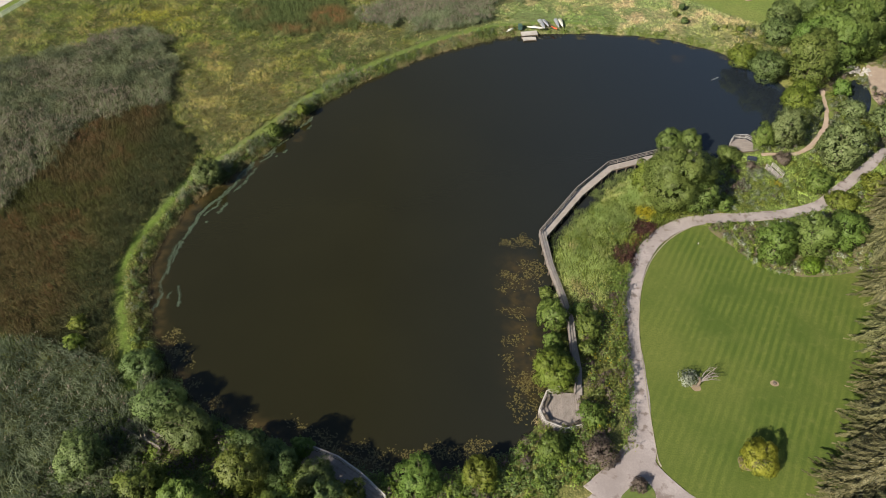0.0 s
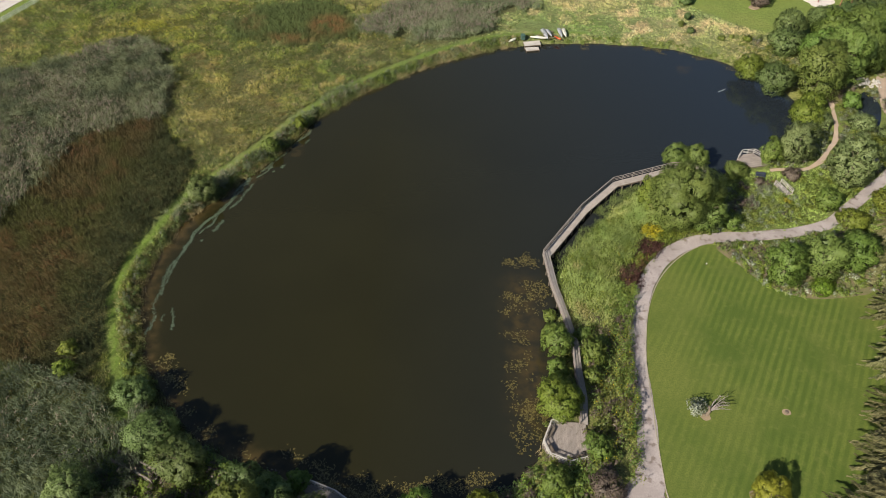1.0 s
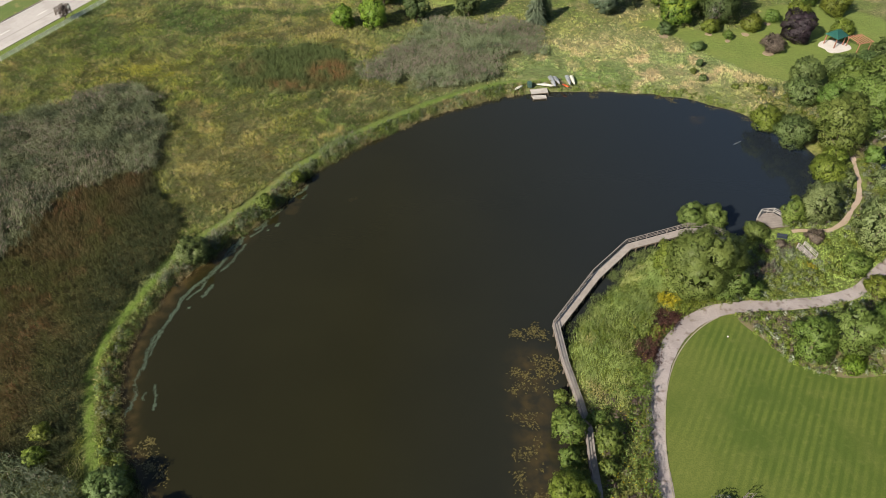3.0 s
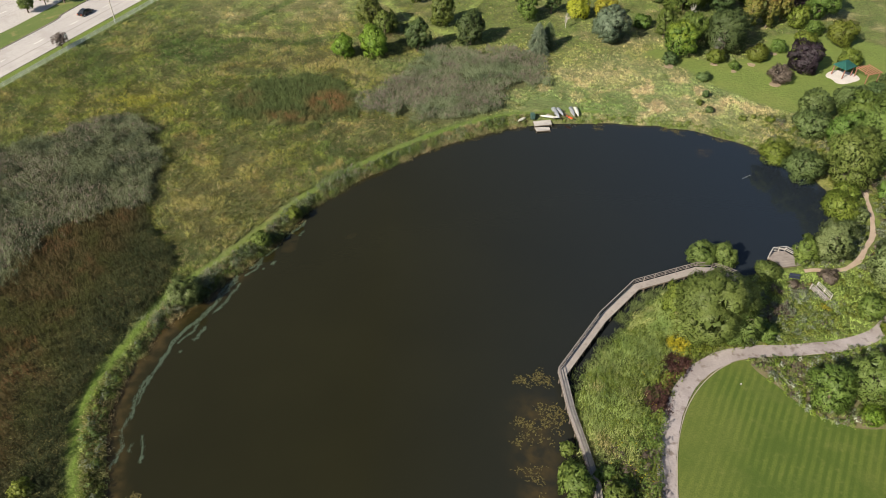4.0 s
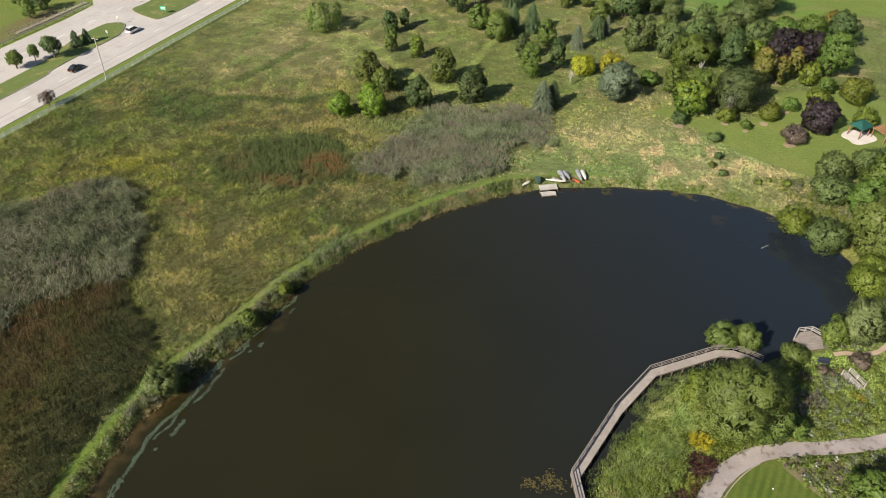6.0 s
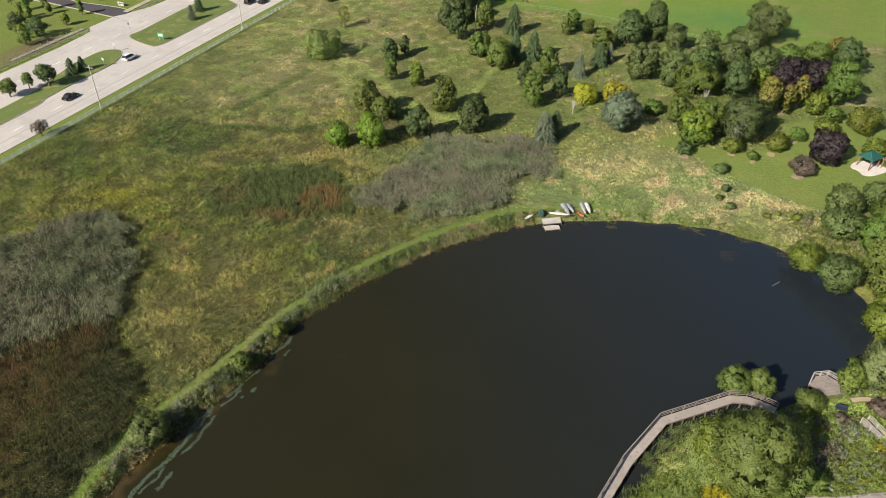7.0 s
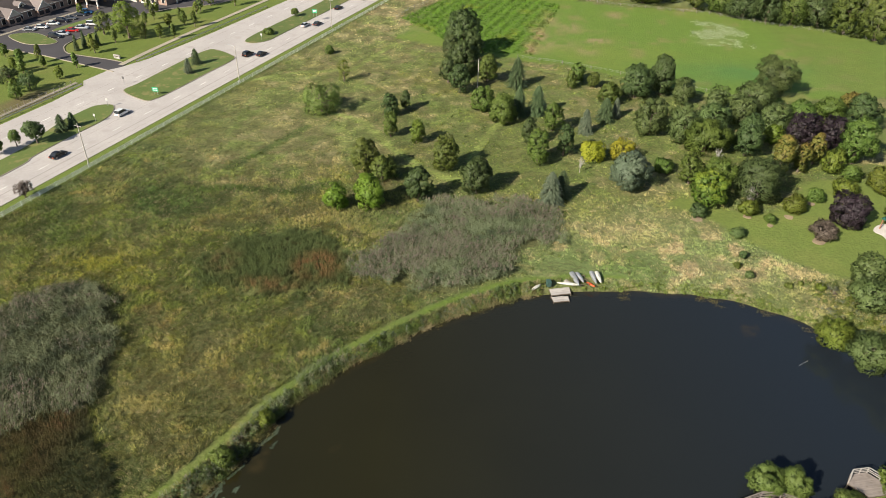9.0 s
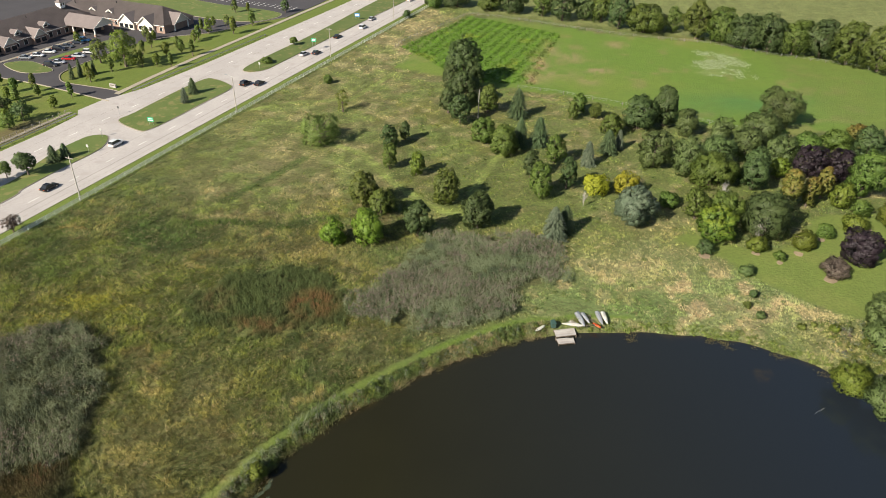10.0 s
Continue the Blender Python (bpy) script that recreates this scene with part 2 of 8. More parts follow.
LEAF = {
    "mid": foliage("leaf_green", (0.042, 0.076, 0.014), (0.098, 0.150, 0.028), (0.174, 0.230, 0.052)),
    "leafy": foliage("leaf_summer_green", (0.052, 0.082, 0.016), (0.119, 0.170, 0.037), (0.206, 0.256, 0.072)),
    "yellowing": foliage("leaf_yellowing", (0.045, 0.080, 0.012), (0.092, 0.150, 0.021), (0.28, 0.315, 0.04)),
    "fresh": foliage("leaf_fresh_green", (0.055, 0.085, 0.016), (0.135, 0.18, 0.036), (0.24, 0.28, 0.07)),
    "maroon": foliage("leaf_maroon", (0.022, 0.010, 0.010), (0.058, 0.024, 0.020), (0.12, 0.06, 0.042)),
    "dark": foliage("leaf_dark_green", (0.027, 0.046, 0.016), (0.065, 0.098, 0.031), (0.120, 0.160, 0.054)),
    "olive": foliage("leaf_olive", (0.040, 0.060, 0.012), (0.098, 0.135, 0.026), (0.182, 0.212, 0.046)),
    "yolive": foliage("leaf_yellow_green", (0.053, 0.076, 0.012), (0.122, 0.160, 0.022), (0.215, 0.24, 0.042)),
    "bright": foliage("leaf_bright_green", (0.045, 0.080, 0.008), (0.115, 0.175, 0.018), (0.21, 0.27, 0.038)),
    "yellow": foliage("leaf_yellow", (0.110, 0.130, 0.010), (0.30, 0.305, 0.026), (0.48, 0.46, 0.06)),
    "ash": foliage("leaf_ash_green", (0.048, 0.074, 0.017), (0.118, 0.164, 0.038), (0.204, 0.252, 0.072)),
    "gold": foliage("leaf_gold", (0.078, 0.098, 0.012), (0.205, 0.232, 0.026), (0.36, 0.37, 0.05)),
    "greyol": foliage("leaf_grey_green", (0.040, 0.060, 0.020), (0.097, 0.136, 0.042), (0.178, 0.224, 0.080)),
    "blue": foliage("needle_blue_grey", (0.036, 0.052, 0.030), (0.088, 0.116, 0.070), (0.175, 0.205, 0.135), 0.15),
    "cone": foliage("needle_green", (0.022, 0.040, 0.016), (0.052, 0.080, 0.032), (0.105, 0.135, 0.058), 0.1),
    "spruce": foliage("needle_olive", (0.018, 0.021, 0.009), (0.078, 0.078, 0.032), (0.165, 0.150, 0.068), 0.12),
    "purple": foliage("leaf_purple", (0.009, 0.006, 0.009), (0.020, 0.013, 0.018), (0.042, 0.028, 0.035), 0.1),
    "brown": foliage("leaf_brown_purple", (0.036, 0.027, 0.022), (0.085, 0.064, 0.052), (0.15, 0.118, 0.095), 0.2),
    "autumn": foliage("leaf_turning", (0.058, 0.075, 0.014), (0.14, 0.158, 0.030), (0.26, 0.18, 0.05)),
    "willow": foliage("leaf_willow", (0.050, 0.066, 0.012), (0.112, 0.135, 0.025), (0.18, 0.20, 0.05)),
    "rust": foliage("leaf_rust", (0.055, 0.028, 0.014), (0.13, 0.065, 0.028), (0.24, 0.13, 0.05)),
    "flower": foliage("yellow_bloom", (0.10, 0.11, 0.012), (0.30, 0.26, 0.018), (0.62, 0.46, 0.03)),
    "pale": foliage("leaf_pale_green", (0.058, 0.078, 0.026), (0.135, 0.168, 0.062), (0.23, 0.26, 0.115)),
    "dusty": foliage("leaf_dusty_green", (0.07, 0.085, 0.05), (0.14, 0.16, 0.10), (0.24, 0.26, 0.18)),
    "silver": foliage("leaf_silver", (0.14, 0.17, 0.12), (0.28, 0.31, 0.24), (0.42, 0.45, 0.37)),
    "reed": foliage("reed_stems", (0.042, 0.058, 0.027), (0.090, 0.114, 0.054), (0.145, 0.168, 0.088), 0.3),
    "plume": foliage("reed_plumes", (0.076, 0.059, 0.046), (0.136, 0.106, 0.084), (0.200, 0.160, 0.130), 0.3),
    "algae": foliage("floating_algae", (0.028, 0.040, 0.024), (0.050, 0.072, 0.046), (0.086, 0.114, 0.076), 0.05),
    "weed": foliage("water_weed", (0.032, 0.027, 0.009), (0.068, 0.056, 0.016), (0.125, 0.108, 0.028), 0.05),
}

# ---- geometry helpers ----
rng = np.random.default_rng(7)


def link(name, me, material, parent=None, label=""):
    ob = new(name, me)
    for m in (material if isinstance(material, (list, tuple)) else [material]):
        if m and m.name not in me.materials:
            me.materials.append(m)
    if parent is not None:
        ob.parent = parent
    return tagged(ob, label=label)


def part(name, bm, material, parent=None, label="", smooth=False):
    me = bpy.data.meshes.new(name)
    bmesh.ops.recalc_face_normals(bm, faces=bm.faces)
    bm.to_mesh(me)
    bm.free()
    if smooth:
        me.shade_smooth()
    return link(name, me, material, parent, label)


def soup(name, v, f, values=None, hues=None, normals=None):
    """A mesh from arrays of vertices and of faces that all have the same number of corners; values, colours or smooth normals a vertex."""
    me = bpy.data.meshes.new(name)
    v, f = np.asarray(v, np.float32), np.asarray(f, np.int32)
    k = f.shape[1]
    if normals is not None:
        normals = normals / np.maximum(np.linalg.norm(normals, axis=1), 1e-6)[:, None]
        own = np.cross(v[f[:, 1]] - v[f[:, 0]], v[f[:, 2]] - v[f[:, 0]])
        turned = (own * normals[f[:, 0]]).sum(1) < 0
        f = f.copy()
        f[turned] = f[turned][:, ::-1]
    me.vertices.add(len(v))
    me.vertices.foreach_set("co", v.ravel())
    me.loops.add(f.size)
    me.loops.foreach_set("vertex_index", f.ravel())
    me.polygons.add(len(f))
    me.polygons.foreach_set("loop_start", np.arange(0, f.size, k, dtype=np.int32))
    if values is not None:
        me.attributes.new("v", "FLOAT", "POINT").data.foreach_set("value", np.asarray(values, np.float32))
    if hues is not None:
        me.attributes.new("hue", "FLOAT_COLOR", "POINT").data.foreach_set("color", (hues if hues.shape[1] == 4 else np.c_[hues, np.ones(len(hues))]).astype(np.float32).ravel())
    me.update(calc_edges=True)
    me.validate()
    if normals is not None:
        me.shade_smooth()
        me.attributes.new("custom_normal", "FLOAT_VECTOR", "POINT").data.foreach_set("vector", normals.astype(np.float32).ravel())
        me.update()
    return me


def thing(name, at=(0, 0, 0), turn=0, label="", category="", group="", kind=""):
    ob = new(name)
    ob.matrix_basis = pose(*at, 0, 0, turn)
    ob.empty_display_size = 0.3
    return tagged(ob, label, category, group, kind)


def box(bm, centre, size, turn=0.0, tilt=0.0):
    r = bmesh.ops.create_cube(bm, size=1.0, matrix=Matrix.Translation(centre) @ Euler((tilt, 0, turn)).to_matrix().to_4x4() @ Matrix.Diagonal((*size, 1)))
    return r["verts"]


def beam(bm, a, b, w, h):
    """A bar of w by h from a to b, kept upright."""
    a, b = Vector(a), Vector(b)
    d = b - a
    side = Vector((-d.y, d.x, 0))
    side = side.normalized() * w / 2 if side.length > 1e-6 else Vector((w / 2, 0, 0))
    up = d.cross(side).normalized() * (h / 2)
    vs = [bm.verts.new(p + s * side + u * up) for p in (a, b) for s, u in ((-1, -1), (1, -1), (1, 1), (-1, 1))]
    for q in ((0, 1, 2, 3), (7, 6, 5, 4), (0, 4, 5, 1), (1, 5, 6, 2), (2, 6, 7, 3), (3, 7, 4, 0)):
        bm.faces.new([vs[i] for i in q])


def tube(bm, pts, radii, sides=6):
    """A tapered tube along points."""
    rings = []
    for i, p in enumerate(pts):
        p = Vector(p)
        d = (Vector(pts[min(i + 1, len(pts) - 1)]) - Vector(pts[max(i - 1, 0)])).normalized()
        a = d.orthogonal().normalized()
        b = d.cross(a)
        rings.append([bm.verts.new(p + radii[i] * (math.cos(k * math.tau / sides) * a + math.sin(k * math.tau / sides) * b)) for k in range(sides)])
    for r0, r1 in zip(rings, rings[1:]):
        for k in range(sides):
            bm.faces.new((r0[k], r0[(k + 1) % sides], r1[(k + 1) % sides], r1[k]))
    bm.faces.new(rings[0][::-1])
    bm.faces.new(rings[-1])


def slab(bm, outline, z0, z1):
    """A prism on an outline of x, y points."""
    top = [bm.verts.new((x, y, z1)) for x, y in outline]
    low = [bm.verts.new((x, y, z0)) for x, y in outline]
    n = len(top)
    f = bm.faces.new(top)
    bm.faces.new(low[::-1])
    for i in range(n):
        bm.faces.new((low[i], low[(i + 1) % n], top[(i + 1) % n], top[i]))
    return f


def curve(points, closed=True, steps=8):
    """A smooth line through points (Catmull-Rom), as an array."""
    p = np.array(points, float)
    n = len(p)
    out = []
    for i in range(n if closed else n - 1):
        ids = [(i + k) % n if closed else min(max(i + k, 0), n - 1) for k in (-1, 0, 1, 2)]
        a, b, c, d = p[ids]
        for s in np.arange(steps) / steps:
            out.append(0.5 * (2 * b + (c - a) * s + (2 * a - 5 * b + 4 * c - d) * s * s + (3 * b - a - 3 * c + d) * s ** 3))
    if not closed:
        out.append(p[-1])
    return np.array(out)


def inside(pts, poly):
    x, y = pts[:, 0], pts[:, 1]
    r = np.zeros(len(pts), bool)
    for (x0, y0), (x1, y1) in zip(poly, np.roll(poly, -1, 0)):
        if y0 != y1:
            r ^= ((y0 > y) != (y1 > y)) & (x < (x1 - x0) * (y - y0) / (y1 - y0) + x0)
    return r


def line_distance(pts, line, closed=True):
    best = np.full(len(pts), 1e9)
    ends = np.roll(line, -1, 0) if closed else line[1:]
    for a, b in zip(line, ends):
        d = b - a
        s = np.clip(((pts - a) @ d) / max(d @ d, 1e-9), 0, 1)
        best = np.minimum(best, np.hypot(*(pts - a - s[:, None] * d).T))
    return best


def smooth01(v):
    v = np.clip(v, 0, 1)
    return v * v * (3 - 2 * v)


def vnoise(pts, size, seed=0):
    """Smooth noise, 0 to 1, whose cells are size metres."""
    q = np.asarray(pts, float)[:, :2] / size + 1000.5
    i = np.floor(q).astype(np.int64)
    f = smooth01(q - i)

    def h(a, b):
        k = (a * 374761393 + b * 668265263 + seed * 974711) & 0x7FFFFFFF
        k = ((k ^ (k >> 13)) * 1274126177) & 0x7FFFFFFF
        return ((k ^ (k >> 16)) & 0xFFFF) / 65535.0
    a, b = i[:, 0], i[:, 1]
    top = h(a, b) * (1 - f[:, 0]) + h(a + 1, b) * f[:, 0]
    low = h(a, b + 1) * (1 - f[:, 0]) + h(a + 1, b + 1) * f[:, 0]
    return top * (1 - f[:, 1]) + low * f[:, 1]


def fbm(pts, size, seed=0):
    return 0.55 * vnoise(pts, size, seed) + 0.28 * vnoise(pts, size / 2.1, seed + 1) + 0.17 * vnoise(pts, size / 4.3, seed + 2)


# ---- the plan ----
LAND = 0.9
SHORE = curve([(-9.2, 139), (-16.9, 132.2), (-22, 126.5), (-26, 120), (-29, 113), (-33.5, 106.5), (-37.5, 100), (-41, 96), (-43.3, 91),
               (-45, 84.5), (-45.2, 78), (-43.2, 70), (-40.8, 63.7), (-36.8, 58.5), (-31.8, 52.2), (-24.6, 48.6), (-17.6, 46.3), (-10.9, 44.5),
               (-5, 43), (1.2, 43.2), (7.7, 44.8), (12.5, 48.5), (14.8, 53), (17.5, 60), (18.3, 68.5), (18.8, 78), (21.5, 84.5), (27, 92),
               (33, 99.5), (41, 104), (50, 106.5), (55.5, 109.5), (62, 113), (70.5, 120), (75.5, 128), (74.5, 136), (70.5, 141.5), (66.5, 146.5),
               (60.5, 150.8), (52.8, 154.2), (42, 155.8), (30.3, 155.8), (19.7, 154.5), (11.2, 151.8), (1, 146.6)], steps=6)
SHORE = SHORE + (np.c_[fbm(SHORE, 3.0, 50), fbm(SHORE, 3.0, 60)] - 0.5) * 1.3
PATH_MAIN = curve([(21.0, 39), (26.2, 45), (27.3, 49.5), (28.0, 54), (28.5, 59.5), (28.9, 65), (30.0, 71), (31.6, 76), (34.2, 81.5), (38.0, 86), (43.0, 89.0), (48.5, 90.2),
                   (54.5, 90.6), (61.5, 91.8), (67.5, 94.0), (72.5, 98.0), (79, 103.5), (87, 110.5)], False, 6)
LAWN_EDGE = curve([(33.5, 38.5), (31.0, 41.0), (28.8, 43.8), (28.7, 47.5), (29.0, 52.6), (29.5, 58.1), (30.0, 64.0), (31.0, 69.4), (32.5, 74.6), (35.1, 80.0),
                   (38.9, 84.6), (43.3, 87.7), (46.5, 88.0), (48.6, 84.5), (51.0, 80.5), (53.5, 78.3), (58.6, 77.2), (64.3, 77.9), (69.5, 78.5), (72, 70), (70, 58), (66, 46), (62, 36), (48, 34)], True, 6)
LEVEE = curve([(-40.2, 54.5), (-43.4, 61.0), (-46.6, 69.3), (-48.7, 76.3), (-48.4, 82.6), (-46.2, 90.9), (-43.4, 99.3), (-37.8, 107.8), (-31.6, 117.5), (-25.8, 126.5),
               (-17.6, 135.6), (-9.0, 143.4), (0.9, 150.6), (11.4, 156.4), (20.1, 158.4), (28.9, 159.6), (34.5, 159.4)], False, 6)
REED_WEST = curve([(-112, 128), (-92.9, 137), (-83.3, 143), (-74.0, 151), (-66.5, 153.4), (-60.2, 145.0), (-55.2, 134.6), (-54.8, 121.7), (-63.3, 117.5), (-69.7, 108.1), (-70.8, 98.1), (-74, 86), (-100, 84)], True, 4)
SEDGE = curve([(-54.8, 121.5), (-50.5, 115), (-45.3, 109.0), (-44.6, 105.0), (-46.0, 96.4), (-49.3, 84.8), (-49.8, 77.1), (-46.6, 64.5), (-50, 59.5), (-62, 64), (-74, 66), (-78, 84), (-71.8, 98.5), (-70.7, 108.5), (-64.3, 118.0)], True, 4)
RED_PATCH = curve([(-48.5, 158.7), (-44.6, 167.3), (-36.3, 172.7), (-27.1, 173.2), (-19.5, 164.5), (-20.6, 155.5), (-29.7, 151.2), (-38.8, 151.0)], True, 4)
REED_NORTH = curve([(-17.0, 162.1), (-12.0, 172.1), (-7.0, 183.0), (3.3, 187.6), (15.8, 186.3), (23.4, 181.6), (22.0, 171.7), (15.0, 167.4), (12.6, 159.0), (4.0, 154.8), (-0.2, 153.0), (-9.6, 156.2)], True, 4)
NE_MOWN = curve([(46.5, 184.5), (52, 187), (59.0, 181.0), (64.0, 173.5), (69.6, 166.9), (76.0, 162.0), (83.6, 160.3), (95, 160), (112, 168), (116, 196), (101, 201), (91, 202), (84, 196.5), (76, 187), (64, 186), (55, 191.5)], True, 4)
FIELD = np.array([(-20.9, 306), (7.0, 292), (23.5, 285), (38.3, 280.8), (55.4, 271.6), (78.7, 257.9), (92, 251), (124, 256), (190, 262), (190, 316), (166.7, 322), (156.6, 331.5), (125.7, 338.6), (107.2, 352), (72, 356), (49.6, 366.8), (25.7, 377), (8, 383)])
CROP = np.array([(-20.0, 332), (8, 383), (46.5, 357), (29.0, 291), (7, 292)])
HILL_PATHS = [np.array(q) for q in (((-33.7, 236.1), (-28.7, 233.7), (-24.0, 230.2), (-20.2, 224.2), (-16.5, 216.2), (-13.2, 212.0), (-9.0, 207.0), (-6.0, 203.1), (-2.2, 199.4), (3, 198)), ((5.0, 207.5), (8.0, 216), (11.3, 226.2), (17.5, 240)), ((-72, 255), (-50, 268), (-32, 272), (-20, 300)),
                                    ((8.5, 281), (28, 276.5), (50, 268), (70, 261), (86, 254)))]
TRACKS = [np.array(q) for q in (((-53.4, 201.5), (-50.2, 207.3), (-44.9, 215.7), (-39.3, 226.4)), ((-58, 190), (-50.7, 191.4), (-43.9, 190.8), (-37.1, 189.9), (-31.0, 192.8), (-26.4, 194.4)))]
ROAD_TURN = 69.0
ROAD_ORIGIN = np.array((-95.2, 178.5))
RU = np.array((math.cos(radians(ROAD_TURN)), math.sin(radians(ROAD_TURN))))
RV = np.array((-RU[1], RU[0]))


def road(u, v):
    """The place u metres along the road and v metres across it from its fence."""
    return tuple(ROAD_ORIGIN + u * RU + v * RV)


def road_uv(pts):
    return np.c_[(pts - ROAD_ORIGIN) @ RU, (pts - ROAD_ORIGIN) @ RV]


def shore_distance(pts):
    """Metres from the shore, positive on land."""
    d = np.full(len(pts), 60.0)
    near = (pts[:, 0] > -75) & (pts[:, 0] < 110) & (pts[:, 1] > 10) & (pts[:, 1] < 190)
    q = pts[near]
    e = line_distance(q, SHORE)
    d[near] = np.where(inside(q, SHORE), -e, e)
    return d


def ground_height(pts):
    d = shore_distance(pts)
    z = np.where(d > 0, LAND * smooth01(d / 3.2 + 0.12) , np.maximum(-1.4, 0.32 * d))
    return z - 0.10 * fbm(pts, 9.0, 3) * smooth01((d - 3) / 3), d


def blend(c, m, other):
    return c * (1 - m[:, None]) + np.array(other) * m[:, None]


def soft_mask(pts, poly, edge=2.0, seed=0):
    d = line_distance(pts, np.asarray(poly, float))
    d = np.where(inside(pts, np.asarray(poly, float)), d, -d)
    return smooth01((d + (fbm(pts, 5.0, seed) - 0.5) * 2 * edge) / edge + 0.5)


def meadow_colour(pts):
    """The true colour of the growth at places of the meadow."""
    n1, n2, n3 = fbm(pts, 28, 11), fbm(pts, 9, 12), fbm(pts, 3.2, 13)
    c = np.tile(np.array((0.098, 0.128, 0.029)), (len(pts), 1))
    c = blend(c, smooth01((n1 - 0.48) * 5), (0.138, 0.148, 0.037))
    c = blend(c, smooth01((n2 - 0.50) * 6) * 0.85, (0.062, 0.096, 0.028))
    c = blend(c, smooth01((fbm(pts, 12, 14) - 0.55) * 6) * 0.7, (0.120, 0.132, 0.050))
    c = blend(c, smooth01((n3 - 0.60) * 5) * 0.6, (0.225, 0.185, 0.075))
    x, y = pts[:, 0], pts[:, 1]
    def spot(cx, cy, rx, ry, strength, colour):
        nonlocal c
        m = np.exp(-(((x - cx) / rx) ** 2 + ((y - cy) / ry) ** 2)) * strength
        c = blend(c, np.clip(m * (0.4 + 1.2 * n2), 0, 1), colour)
    spot(45, 170, 34, 16, 0.9, (0.165, 0.198, 0.085))
    bank = np.exp(-((x - 47) / 30) ** 2 - ((y - 167) / 12) ** 2)
    c = blend(c, np.clip(1.2 * bank, 0, 1), (0.115, 0.178, 0.062))
    c = blend(c, np.clip(1.3 * bank, 0, 1) * smooth01((fbm(pts, 4.2, 16) - 0.50) * 9) * 0.95, (0.33, 0.265, 0.155))
    spot(58, 163, 14, 6, 0.4, (0.28, 0.24, 0.14))
    spot(40, 175, 14, 7, 0.5, (0.27, 0.24, 0.12))
    spot(35, 165, 8, 5, 0.6, (0.09, 0.150, 0.040))
    spot(73, 154, 8, 6, 0.5, (0.25, 0.215, 0.105))
    spot(-42, 128, 12, 13, 0.6, (0.23, 0.19, 0.08))
    spot(-70, 160, 14, 9, 0.8, (0.140, 0.145, 0.028))
    spot(-64, 159, 9, 4, 0.7, (0.150, 0.165, 0.026))
    spot(-82, 170, 9, 6, 1.3, (0.060, 0.090, 0.022))
    spot(-60, 187, 9.5, 7.5, 2.8, (0.036, 0.080, 0.015))
    spot(-48, 198, 16, 12, 0.6, (0.20, 0.165, 0.085))
    spot(-38, 225, 18, 20, 1.0, (0.175, 0.165, 0.075))
    spot(-45, 265, 20, 32, 1.0, (0.185, 0.180, 0.070))
    spot(-18, 345, 20, 45, 1.5, (0.26, 0.225, 0.115))
    spot(30, 245, 16, 12, 0.5, (0.20, 0.185, 0.08))
    upland = smooth01((y - 186) / 12) * (x > -60)
    c = blend(c, upland * smooth01((n3 - 0.50) * 7) * 0.6, (0.27, 0.235, 0.125))
    c = blend(c, upland * smooth01((fbm(pts, 7, 15) - 0.47) * 8) * 0.7, (0.110, 0.160, 0.038))
    spot(10, 210, 22, 16, 0.8, (0.085, 0.115, 0.028))
    spot(-28, 180, 22, 5, 0.7, (0.19, 0.17, 0.07))
    spot(-12, 181, 10, 5, 1.0, (0.085, 0.125, 0.040))
    garden = smooth01((x - 44) / 3) * smooth01((y - 89) / 2) * smooth01((132 - y) / 6)
    c = blend(c, garden * (x < 106) * (0.45 + 0.55 * n2), (0.115, 0.165, 0.032))
    field = soft_mask(pts, FIELD, 2.0, 5)
    c = blend(c, field, (0.102, 0.170, 0.025))
    c = blend(c, field * smooth01((n1 - 0.42) * 4) * 0.7, (0.134, 0.178, 0.031))
    c = blend(c, field * smooth01((n2 - 0.60) * 6) * 0.5, (0.20, 0.17, 0.07))
    c = blend(c, soft_mask(pts, np.array([(90, 308), (107, 303), (113, 330), (102, 338)]), 6.0, 6) * (0.25 + 0.75 * fbm(pts, 6, 17)) * 0.8, (0.185, 0.235, 0.085))
    c = blend(c, soft_mask(pts, CROP, 1.0, 7), (0.085, 0.158, 0.020))
    c = blend(c, soft_mask(pts, CROP, 1.0, 7) * smooth01((n2 - 0.64) * 6) * 0.6, (0.17, 0.20, 0.03))
    for cx, cy, rx, ry, a in ((33.5, 312, 3.2, 14, 0.8), (28.5, 297, 2.5, 7, 0.8), (40, 334, 3, 10, 0.5), (54.5, 308.5, 4.5, 4, 0.9), (46.5, 325, 4, 5, 0.6), (48.5, 296, 4, 4, 0.5), (67, 342, 4, 4, 0.5), (40, 304, 6, 5, 0.4)):
        m = np.exp(-(((x - cx) / rx) ** 2 + ((y - cy) / ry) ** 2)) * a * smooth01((n3 - 0.30) * 4)
        c = blend(c, np.clip(m * 1.3, 0, 1) * field, (0.25, 0.195, 0.10))
    c = blend(c, field * np.clip(np.exp(-(((x - 98) / 26) ** 2 + ((y - 277) / 11) ** 2)) * (0.4 + n2), 0, 1), (0.066, 0.155, 0.036))
    c = blend(c, field * smooth01((x - 118) / 10) * 0.5, (0.105, 0.142, 0.030))
    far = smooth01((y - (392 - 0.38 * (x - 5))) / 5) * (x > -40)
    c = blend(c, far, (0.175, 0.205, 0.068))
    mown = soft_mask(pts, NE_MOWN, 1.2, 8)
    c = blend(c, mown, (0.122, 0.165, 0.036))
